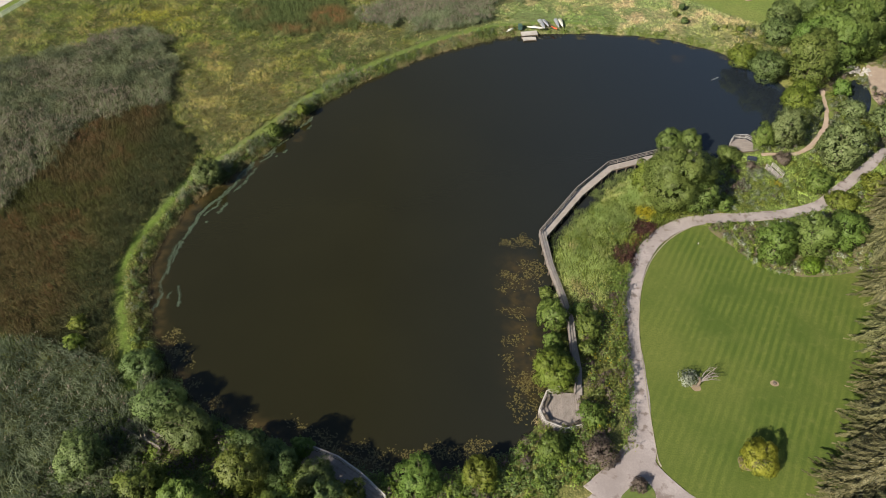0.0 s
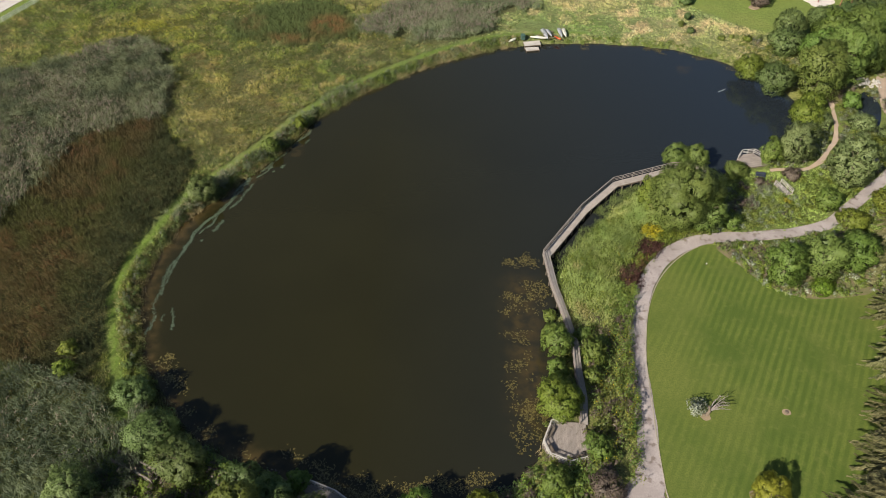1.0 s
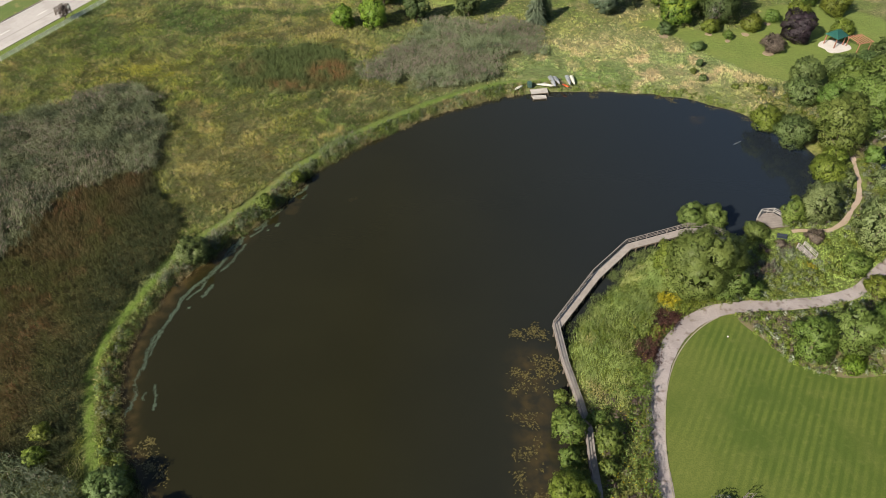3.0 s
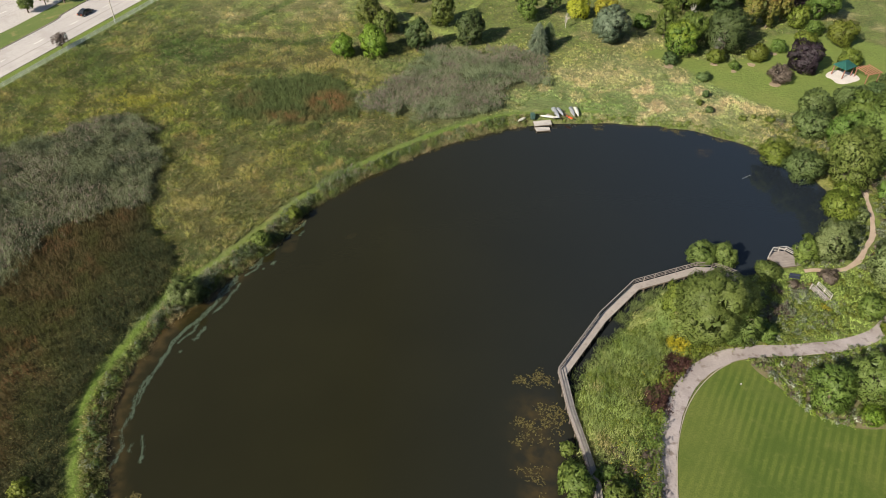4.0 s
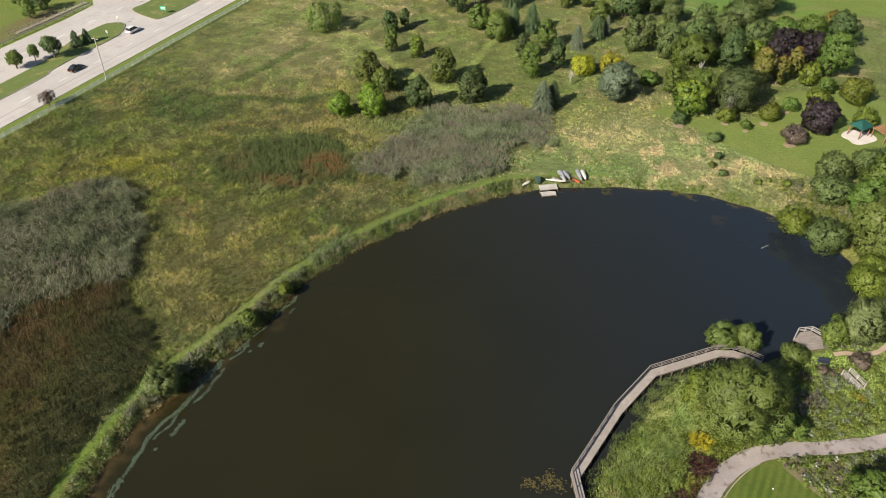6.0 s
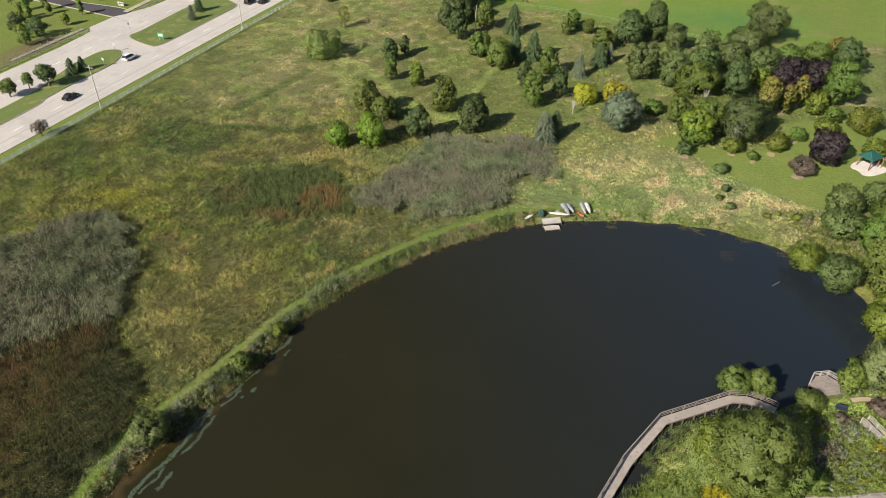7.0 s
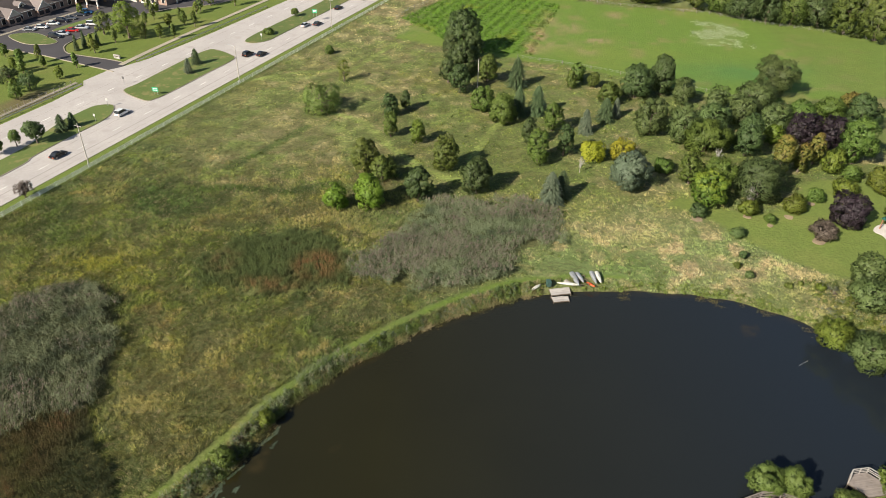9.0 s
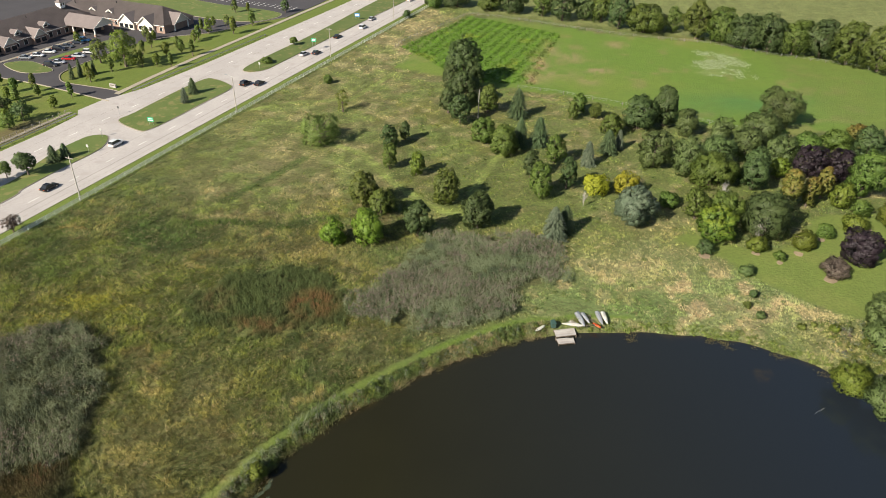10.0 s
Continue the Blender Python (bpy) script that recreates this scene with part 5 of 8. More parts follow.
c = blend(np.tile((0.165, 0.168, 0.068), (len(fringe), 1)), smooth01((n3 - 0.42) * 6), (0.285, 0.235, 0.125))
c = blend(c, smooth01((fbm(fringe, 4, 69) - 0.55) * 7), (0.090, 0.130, 0.036)) * rng.uniform(0.65, 1.3, (len(fringe), 1))
tagged(link("bank_sedge", blades("bank_sedge", fringe, 0.45 + 0.75 * fbm(fringe, 2.0, 70), 0.09, 8, 0.5, c, base=np.maximum(ground_height(fringe)[0], -0.05), heading=wind(fringe), spread=0.28), BLADES), "dry grass and sedge fringing the water", "grass", kind="stuff")
ne = scatter(-2, 78, 138, 160, 2.2, lambda p: (shore_distance(p) > 0.0) & (shore_distance(p) < 1.9) & (p[:, 0] > 10) & (p[:, 1] > 138) & (np.hypot(*(p - DECKS[2]).T) > 3.2))
clumps("bank_shrubs", ne, 0.5, 0.5, "fresh", 18, 0.28, "bright green weeds at the water's edge", "shrubs")

# thicket between the boardwalk and the path
def garden_side(p):
    d = shore_distance(p)
    return (d > 0.3) & ~inside(p, LAWN_EDGE) & ((p[:, 0] > 45.5) | (line_distance(p, LAWN_EDGE) > line_distance(p, PATH_MAIN, False))) & (line_distance(p, PATH_MAIN, False) > 1.0) & (np.hypot(*(p - DECKS[0]).T) > 3.0) & (np.hypot(*(p - DECKS[1]).T) > 3.2)


walkway = np.array([(19.4, 54.0), (20.2, 58), (20.2, 63), (20.4, 67.2), (19.8, 71.5), (18.7, 78.4), (18.2, 85.1), (25.6, 95.9), (32.2, 103.2), (43.6, 107.7), (46, 107.6), (48, 106.6), (51, 104.8)])
thick = scatter(14, 46, 47, 106, 1.9, lambda p: garden_side(p) & (line_distance(p, PATH_MAIN, False) < 14.5) & (line_distance(p, walkway, False) > 1.15) & (p[:, 0] < 24 + 0.62 * (p[:, 1] - 60) + 6) & (p[:, 1] < 60 + 2.6 * (p[:, 0] - 3)))
n1, n2 = fbm(thick, 9, 55), rng.random(len(thick))
north_part = thick[:, 1] > 73
rust_zone = (np.hypot(thick[:, 0] - 31.0, (thick[:, 1] - 80.8)) < 2.2) | (np.hypot(thick[:, 0] - 35.0, (thick[:, 1] - 86.8)) < 2.2)
bloom_zone = (np.hypot((thick[:, 0] - 35.8) / 2.0, (thick[:, 1] - 91.0) / 1.5) < 1)
kindmap = np.where(rust_zone, 0, np.where(bloom_zone, 1, np.where(north_part, np.where(n1 + 0.3 * n2 > 0.62, 2, 3), np.where(n2 < 0.45, 4, np.where(n2 < 0.75, 5, 6)))))
for i, (kind, text, rr, hh) in enumerate((("maroon", "dark maroon leafy perennials beside the path", 0.75, 1.3), ("flower", "yellow-flowering shrubs beside the path", 0.7, 1.2), ("yolive", "yellow-green reeds and weeds", 0.8, 1.5), ("fresh", "tangled light green undergrowth", 0.8, 1.6),
                                          ("olive", "olive green shrubs along the path", 0.85, 2.0), ("leafy", "leafy green shrubs along the path", 0.85, 2.0), ("brown", "dark brown-purple shrubs along the path", 0.7, 1.4))):
    if (kindmap == i).any():
        clumps("undergrowth", thick[kindmap == i], rr, hh, kind, 30, 0.30, text, "shrubs")
for (x, y, r, kind, text) in ((31.0, 80.8, 1.9, "maroon", "dark maroon perennials beside the path"), (35.0, 86.9, 1.9, "maroon", "dark maroon perennials beside the path"), (33.0, 84.0, 1.2, "rust", "faded rusty perennials beside the path"), (36.0, 90.6, 1.7, "flower", "yellow-flowering plants beside the path")):
    clumps("perennials", np.array((x, y)) + rng.uniform(-1, 1, (22, 2)) * r, 0.5, 1.3, kind, 26, 0.22, text, "plants")
verge_line = scatter(22, 33, 46, 76, 3.4, lambda p: (line_distance(p, PATH_MAIN, False) > 0.95) & (line_distance(p, PATH_MAIN, False) < 2.3) & ~inside(p, LAWN_EDGE) & (line_distance(p, LAWN_EDGE) > line_distance(p, PATH_MAIN, False)))
k = rng.random(len(verge_line)) * 0.6 + 0.55 * fbm(verge_line, 4, 88)
for kind, lo, hi, text in (("olive", 0, 0.45, "olive shrubs leaning over the path"), ("yolive", 0.45, 0.6, "yellow-green shrubs leaning over the path"), ("brown", 0.6, 0.74, "brownish shrubs leaning over the path"), ("mid", 0.74, 2, "leafy shrubs leaning over the path")):
    clumps("path_shrubs", verge_line[(k >= lo) & (k < hi)], 0.62, 2.0, kind, 26, 0.24, text, "shrubs")
bloom = thick[(~north_part & (n2 < 0.14 + 0.3 * (thick[:, 0] > 23.5))) | (north_part & (n2 < 0.02))]
clumps("blossom", bloom, 0.6, 1.75, "flower", 7, 0.22, "yellow blossom on the pathside shrubs", "flowers")
marsh = scatter(17, 42, 70, 106, 4.6, lambda p: garden_side(p) & (np.hypot(p[:, 0] - 31.0, p[:, 1] - 80.8) > 2.3) & (np.hypot(p[:, 0] - 35.0, p[:, 1] - 86.8) > 2.3) & (np.hypot((p[:, 0] - 35.8) / 2.0, (p[:, 1] - 91.0) / 1.5) > 1) & (line_distance(p, walkway, False) > 0.9) & (line_distance(p, PATH_MAIN, False) > 4) & (p[:, 0] < 24 + 0.62 * (p[:, 1] - 60) + 3))
marsh_tone = blend(np.tile((0.185, 0.235, 0.075), (len(marsh), 1)), smooth01((fbm(marsh, 5, 75) - 0.5) * 5), (0.250, 0.270, 0.100))
marsh_tone = blend(marsh_tone, smooth01((fbm(marsh, 3.2, 85) - 0.55) * 7) * 0.8, (0.115, 0.165, 0.048))
marsh_tone = blend(marsh_tone, smooth01((fbm(marsh, 2.6, 86) - 0.62) * 8) * 0.7, (0.270, 0.215, 0.110)) * ((0.75 + 1.5 * fbm(marsh, 2.4, 79)) * rng.uniform(0.8, 1.2, len(marsh)))[:, None]
tagged(link("marsh_grass", blades("marsh_grass", marsh, 0.95, 0.06, 16, 0.42, marsh_tone, spread=0.35, lift=0.3 + 1.5 * fbm(marsh, 2.5, 76), heading=wind(marsh)), BLADES), "tall yellow-green marsh grass", "grass", kind="stuff")

inlet = np.r_[walkway[5:11], np.array([(46, 104), (40, 100), (30, 92), (24, 82)])]
reedy = scatter(17, 46, 76, 108, 6.0, lambda p: inside(p, inlet) & (shore_distance(p) < 0.8) & (line_distance(p, walkway, False) > 0.75) & (shore_distance(p) > -1.2 - 3.2 * smooth01((fbm(p, 4, 87) - 0.42) * 5)))
tagged(link("shore_reeds", blades("shore_reeds", reedy, 0.9, 0.06, 9, 0.4, np.tile((0.13, 0.165, 0.055), (len(reedy), 1)) * rng.uniform(0.6, 1.3, (len(reedy), 1)), base=-0.02, spread=0.3, heading=wind(reedy)), BLADES), "green reeds standing in the shallows by the boardwalk", "reeds", kind="stuff")
edge = scatter(14, 36, 52, 103, 2.2, lambda p: (shore_distance(p) > -0.5) & (shore_distance(p) < 3.2) & (line_distance(p, walkway, False) > 0.95) & (np.hypot(*(p - DECKS[0]).T) > 3.2) & (p[:, 0] > 14.5) & (fbm(p, 5, 59) > 0.36))
clumps("shore_growth", edge, 0.55, 0.95, "mid", 22, 0.28, "green weeds between boardwalk and water", "shrubs", base=0.25)

# garden beds north-east of the path
beds = scatter(46, 104, 90, 166, 1.5, lambda p: garden_side(p) & (line_distance(p, east_path, False) > 0.7) & (shore_distance(p) > 1.0) & ((p[:, 1] < 190 - p[:, 0]) | ((p[:, 0] > 70) & (p[:, 1] < 159))) & ~inside(p, NE_MOWN) & ((p[:, 0] < 80) | (p[:, 1] > 105)) & (np.hypot(p[:, 0] - 97, (p[:, 1] - 135) / 1.8) > 3.5) & (np.hypot(p[:, 0] - 63.3, p[:, 1] - 103.3) > 2.2) & (np.hypot((p[:, 0] - 89) / 3.2, (p[:, 1] - 129) / 7) > 1) & (np.hypot((p[:, 0] - 93) / 3.4, (p[:, 1] - 139) / 3) > 1))
glade = (np.hypot((beds[:, 0] - 60) / 6, (beds[:, 1] - 107) / 1.8) < 1) | (np.hypot((beds[:, 0] - 66) / 2.5, (beds[:, 1] - 95.5) / 2) < 1)
beds = beds[~glade]
cover = scatter(46, 104, 90, 150, 5.0, lambda p: garden_side(p) & (line_distance(p, east_path, False) > 0.75) & (shore_distance(p) > 0.5) & ~inside(p, NE_MOWN) & (p[:, 1] < 190 - p[:, 0]) & (fbm(p, 5, 72) > 0.36))
tagged(link("ground_cover", blades("ground_cover", cover, 0.4, 0.11, 4, 0.5, np.tile((0.235, 0.32, 0.08), (len(cover), 1)) * (0.75 + 0.9 * fbm(cover, 4, 73))[:, None]), BLADES), "lush light green ground cover of the garden", "grass", kind="stuff")
k = rng.random(len(beds)) * 0.25 + np.clip((fbm(beds, 4.5, 57) - 0.22) * 1.5, 0, 0.9)
for kind, lo, hi, rr, hh, text in (("fresh", 0, 0.2, 0.7, 0.7, "light green garden plants"), ("leafy", 0.2, 0.4, 0.75, 0.8, "mixed green garden plants"), ("yolive", 0.4, 0.55, 0.7, 0.7, "yellow-green garden plants"), ("dusty", 0.55, 0.74, 0.6, 0.7, "olive garden perennials"), ("brown", 0.74, 0.92, 0.6, 0.8, "dark purple garden perennials"), ("fresh", 0.92, 0.99, 0.6, 0.6, "yellowish garden plants"), ("rust", 0.99, 2, 0.6, 0.6, "rusty garden perennials")):
    q = beds[(k >= lo) & (k < hi)]
    if len(q):
        clumps("garden_plants", q, rr, hh * 1.25, kind, 24, 0.28, text, "plants")
bronze = scatter(50, 60, 94, 106, 2.6, lambda p: (np.hypot(p[:, 0] - 54.4, (p[:, 1] - 98.2) / 0.8) < 2.4) | (np.hypot((p[:, 0] - 55.4) / 0.8, p[:, 1] - 103.5) < 1.3))
clumps("bronze_perennials", bronze, 0.5, 0.8, "brown", 22, 0.24, "bronze and grey-purple perennials", "plants")
gold = scatter(60.6, 62.8, 98.4, 100.2, 3.0)
clumps("golden_flowers", gold, 0.4, 0.7, "flower", 18, 0.2, "golden flowers in the garden bed", "flowers")
silver = scatter(46.5, 54, 90, 93.5, 2.5, lambda p: (line_distance(p, PATH_MAIN, False) > 1.25) & (p[:, 1] > 91) & (np.hypot(p[:, 0] - 49.9, p[:, 1] - 92.6) > 1.2))
clumps("silver_border", silver, 0.35, 0.3, "silver", 14, 0.2, "pale silver foliage bordering the path", "plants")
lawn_bed = scatter(44, 72, 77, 93, 2.5, lambda p: (~inside(p, LAWN_EDGE) | (line_distance(p, LAWN_EDGE) < 0.45)) & (line_distance(p, PATH_MAIN, False) > 1.4) & (p[:, 1] < 89.5 + 0.1 * (p[:, 0] - 48)) & (p[:, 0] > 45))
k = rng.random(len(lawn_bed))
for kind, lo, hi, text in (("bright", 0, 0.22, "bright green plants bordering the lawn"), ("dusty", 0.22, 0.38, "dusty green perennials bordering the lawn"), ("brown", 0.38, 0.52, "dark perennials bordering the lawn"), ("fresh", 0.52, 0.7, "light green plants bordering the lawn"), ("silver", 0.7, 0.76, "silvery plants bordering the lawn"), ("mid", 0.76, 1, "green shrubs bordering the lawn")):
    clumps("border_plants", lawn_bed[(k >= lo) & (k < hi)], 0.6, 0.8, kind, 26, 0.28, text, "plants")
flat("planting_bed", curve([(46.2, 87.6), (49.2, 83.2), (51.6, 79.9), (54.2, 77.9), (58.6, 76.6), (64.3, 77.2), (68.5, 78.5), (72, 84), (70, 90), (60, 89.3), (50, 88.6)], True, 5), 0.968, BED, "weedy soil of the planting bed", "planting bed")
south = scatter(-46, 27, 33, 50, 2.2, lambda p: (shore_distance(p) > 0.1) & (line_distance(p, PATH_MAIN, False) > 3.2) & (np.hypot(*(p - DECKS[0]).T) > 3.2) & (p[:, 0] < 24) & (line_distance(p, np.array([(-18, 45), (-12.6, 44), (-6, 38.5), (-3, 34)]), False) > 1.8) & ((p[:, 0] < 15) | (p[:, 1] > 41)))
k = rng.random(len(south)) * 0.6 + fbm(south, 7, 58) * 0.6
for kind, lo, hi, text in (("mid", 0, 0.45, "dense green shrubs on the south bank"), ("yolive", 0.45, 0.65, "yellow-green shrubs on the south bank"), ("greyol", 0.65, 0.8, "grey-green shrubs on the south bank"), ("brown", 0.8, 2, "dark twiggy shrubs on the south bank")):
    q = south[(k >= lo) & (k < hi)]
    clumps("south_shrubs", q, 0.85, 1.25, kind, 30, 0.30, text, "shrubs")

# floating growth
def floating(name, pts, size, kind, label, sprays=9, z=0.012):
    n = len(pts)
    p = np.repeat(np.c_[pts, np.full(n, z)], sprays, 0)
    p[:, :2] += rng.normal(size=(n * sprays, 2)) * size
    p[:, 2] += rng.uniform(0, 0.02, n * sprays)
    v, f, w = leaf_sprays(p, np.tile((0.0, 0.0, 1.0), (len(p), 1)) + rng.normal(size=p.shape) * 0.03, 0.5 * size + 0.1, 0.3 * size + 0.06, np.clip(rng.normal(size=len(p)) * 0.2 + 0.5, 0, 1))
    v[:, 2] = np.maximum(v[:, 2], 0.006)
    return tagged(link(name, soup(name, v, f, w), LEAF[kind]), label, "water plants", kind="stuff")


arc = curve([(-41.2, 70), (-42.0, 77), (-42.2, 83), (-41.4, 88), (-40.6, 90.5), (-39.5, 93.2), (-38.0, 95.6), (-36.3, 99.2), (-34.7, 103.2), (-33.8, 106), (-31.8, 108.6), (-30.2, 111.4), (-27.6, 115.4), (-24.6, 119.6)], False, 110)


def strand(shift, seed, gate):
    """A broken, meandering strand of algae that follows the shore."""
    p = arc + np.array(shift) + np.c_[fbm(arc, 9, seed) - 0.5, fbm(arc, 9, seed + 1) - 0.5] * 2.6 + np.c_[fbm(arc, 1.7, seed + 2) - 0.5, fbm(arc, 1.7, seed + 3) - 0.5] * 1.3
    p = p[(fbm(p, 6, seed + 4) > gate) & (shore_distance(p) < -0.5)]
    return p + rng.normal(size=p.shape) * (0.05 + 0.35 * np.clip(fbm(p, 3, seed + 5) - 0.4, 0, 1))[:, None]


floating("algae_streak", np.r_[strand((0, 0), 61, 0.30), strand((0.2, -0.1), 91, 0.42), strand((1.2, -0.7), 81, 0.55), strand((2.2, -1.2), 121, 0.60)], 0.085, "algae", "pale green algae film drifting along the shore", 3)
weed = scatter(10.5, 17.5, 50, 86, 1.1, lambda p: (shore_distance(p) < -0.3) & (fbm(p, 3.5, 64) > 0.44))
weed = np.r_[weed, scatter(-44, 8, 42, 66, 1.5, lambda p: (shore_distance(p) < -0.2) & (shore_distance(p) > -3.6) & (fbm(p, 3.5, 65) > 0.5)),
             scatter(28, 70, 138, 156, 0.7, lambda p: (shore_distance(p) < -0.3) & (shore_distance(p) > -2.6) & (fbm(p, 4, 66) > 0.56)),
             scatter(-2, 20, 140, 155, 0.5, lambda p: (shore_distance(p) < -0.2) & (shore_distance(p) > -1.2) & (fbm(p, 4, 66) > 0.52))]
floating("water_weed", weed, 0.42, "weed", "brownish weed lying just under the surface", 12, 0.008)

# trees and shrubs near the pond
tree("ash", 40.8, 93.6, 5.7, 11.2, 0.30, cover=3.0, label="large leafy tree beside the boardwalk")
tree("ash", 45.0, 92.6, 3.4, 7.0, 0.30, label="leafy tree beside the boardwalk")
tree("yolive", 38.0, 97.6, 3.2, 6.2, 0.36, label="yellow-green small tree by the boardwalk")
tree("ash", 44.5, 110.4, 2.3, 4.6, 0.23, "shrub", "willows in the water", "rounded light green willow at the water", 0.0, low=0.0, lump=0.34, cover=3.0)
tree("ash", 48.3, 109.7, 2.0, 5.2, 0.23, "shrub", "willows in the water", "rounded light green willow at the water", 0.0, low=0.0, lump=0.34, cover=3.0)
tree("ash", 55.0, 107.6, 2.2, 2.1, 0.23, "shrub", lump=0.45, label="low rounded light green shrub")
tree("fresh", 61.9, 110.6, 2.2, 5.4, 0.28, label="bright green tree beside the viewing deck")
tree("pale", 66.8, 111.4, 3.4, 7.9, 0.36, label="grey-green willow beside the viewing deck")
tree("pale", 74.6, 105.4, 4.2, 9.4, 0.38, label="broad grey-green pine-like garden tree")
tree("leafy", 79.2, 134.6, 5.3, 11.2, label="large leafy tree above the pond")
tree("leafy", 92.3, 146.0, 6.5, 14.0, label="large leafy tree above the pond")
tree("leafy", 85.8, 139.5, 5.0, 12.5, label="large leafy tree above the pond")
tree("greyol", 79.0, 151.5, 3.8, 5.6, label="grey-green tree above the pond")
tree("greyol", 81.7, 158.5, 3.6, 6.4, label="grey-green tree above the pond")
tree("greyol", 103.6, 166.0, 4.4, 8.0, label="grey-green tree beside the mown slope")
tree("yolive", 67.4, 141.2, 3.2, 4.6, 0.3, "shrub", label="yellow-green willow shrub leaning over water")
tree("greyol", 71.2, 135.8, 3.7, 6.0, 0.32, "shrub", label="grey-green willow shrub leaning over water")
tree("yolive", 73.4, 123.8, 3.2, 4.8, 0.34, "shrub", label="green shrub at the pond's east end")
tree("yolive", 76.2, 128.0, 2.2, 4.0, 0.34, "shrub", label="yellow-green shrub at the pond's end")
tree("mid", 54.9, 81.2, 3.2, 6.4, 0.30, label="leafy green tree in the lawn bed")
tree("ash", 61.4, 82.6, 3.4, 7.0, 0.30, label="leafy green tree in the lawn bed")
tree("mid", 66.4, 83.6, 3.2, 7.0, 0.30, label="leafy green tree in the lawn bed")
tree("bright", 60.2, 78.6, 1.7, 1.9, 0.24, "shrub", label="bright yellow-green shrub bordering the lawn")
tree("yolive", 71.0, 94.0, 2.6, 2.4, 0.28, "shrub", label="yellow-green shrub beside the path")
tree("mid", 68.3, 98.2, 2.1, 3.8, 0.30, "shrub", label="rounded green shrub beside the path")
tree("mid", 49.9, 92.8, 1.6, 2.3, 0.22, "shrub", lump=0.25, label="clipped round green shrub beside the path")
tree("yolive", 16.7, 56.8, 3.1, 5.0, 0.32, "shrub", label="rounded olive shrub beside the boardwalk")
tree("mid", 17.3, 66.4, 2.2, 4.6, 0.30, "shrub", label="green willow shrub beside the boardwalk")
for x, y, r, h, kind in ((17.2, 62.6, 1.6, 3.0, "mid"), (17.0, 69.2, 1.5, 2.4, "fresh"), (17.2, 72.4, 1.1, 1.7, "fresh"), (18.0, 59.9, 1.3, 2.4, "olive"), (21.5, 68.6, 1.2, 2.6, "leafy"), (21.9, 61.0, 1.3, 3.0, "olive")):
    tree(kind, x, y, r, h, 0.26, "shrub", "boardwalk shrubs", "bushy green shrub crowding the boardwalk", 0.3, low=0.0)
tree("mid", 22.4, 65.0, 1.8, 3.4, 0.30, "shrub", label="green shrub beside the boardwalk")
tree("mid", 20.9, 50.4, 1.9, 2.6, 0.28, "shrub", label="broad-leaved green shrub behind the deck")
tree("mid", 15.0, 45.6, 1.8, 3.2, 0.30, "shrub", label="rounded green shrub on the south bank")
tree("mid", -1.4, 41.6, 2.8, 3.2, 0.32, "shrub", label="leafy green shrub on the south bank")
tree("greyol", -40.2, 99.0, 2.8, 3.6, 0.26, "shrub", label="bushy green shrub on the levee")
tree("mid", -31.0, 112.6, 1.7, 2.2, 0.28, "shrub", label="bushy green shrub on the levee")
tree("yolive", -26.9, 119.8, 1.4, 2.0, 0.28, "shrub", label="bushy yellow-green shrub on the levee")
tree("greyol", -39.8, 57.4, 2.6, 3.0, 0.30, "shrub", label="bushy green shrub on the levee")
tree("greyol", -35.4, 51.6, 3.2, 3.6, 0.32, "shrub", label="bushy green shrub in the wet corner")
tree("greyol", -30.6, 47.4, 3.3, 3.8, 0.32, "shrub", label="grey-green willow in the wet corner")
tree("greyol", -18.4, 42.4, 2.6, 5.2, 0.3, "shrub", label="grey-green willow shading the platform")
tree("greyol", -13.6, 40.6, 2.4, 4.6, 0.3, "shrub", label="grey-green willow shading the platform")
tree("mid", -16.2, 45.2, 1.6, 3.0, 0.28, "shrub", label="leafy shrub growing over the platform")
tree("willow", -9.6, 38.4, 2.2, 4.6, 0.3, "shrub", label="light green willow beside the platform")
tree("brown", 25.4, 41.0, 1.1, 1.6, 0.24, "shrub", label="twiggy half-bare shrub on the grass island", cover=1.2)
tree("brown", 58.5, 104.7, 0.9, 1.1, 0.24, "shrub", label="grey-purple shrub beside the bench")
tree("brown", 65.2, 106.4, 1.7, 1.7, 0.26, "shrub", label="purple shrub beside the foot bridge")
tree("yolive", -50.4, 61.5, 1.5, 2.0, 0.26, "shrub", label="yellow-green shrub beside the levee path")
tree("yolive", -50.9, 65.0, 1.4, 2.0, 0.26, "shrub", label="yellow-green shrub beside the levee path")
tree("dark", -22.3, 45.4, 2.4, 2.8, 0.30, "shrub", label="dark green shrub on the south bank")
tree("willow", -22.0, 40.3, 2.8, 8.2, 0.34, label="light green willow on the south bank")
tree("willow", -33.5, 38.6, 3.0, 7.0, 0.34, label="light green willow on the south bank")
tree("greyol", -42.0, 43.0, 3.0, 5.5, 0.34, label="grey-green willow in the wet corner")
tree("greyol", -12.0, 37.0, 2.4, 6.0, 0.34, label="grey-green willow on the south bank")
tree("mid", -27.5, 36.0, 3.2, 8.5, 0.36, label="leafy green tree on the south bank")
tree("dark", -38.5, 33.0, 3.6, 9.0, 0.40, label="dark green tree on the south bank")
tree("mid", -17.0, 34.5, 3.0, 8.5, 0.38, label="leafy green tree on the south bank")
tree("yolive", 6.0, 42.0, 2.2, 3.2, 0.30, "shrub", label="yellow-green shrub on the south bank")
tree("brown", 21.3, 45.2, 2.2, 2.6, 0.28, "shrub", label="dark twiggy shrub beside the path", cover=1.4)
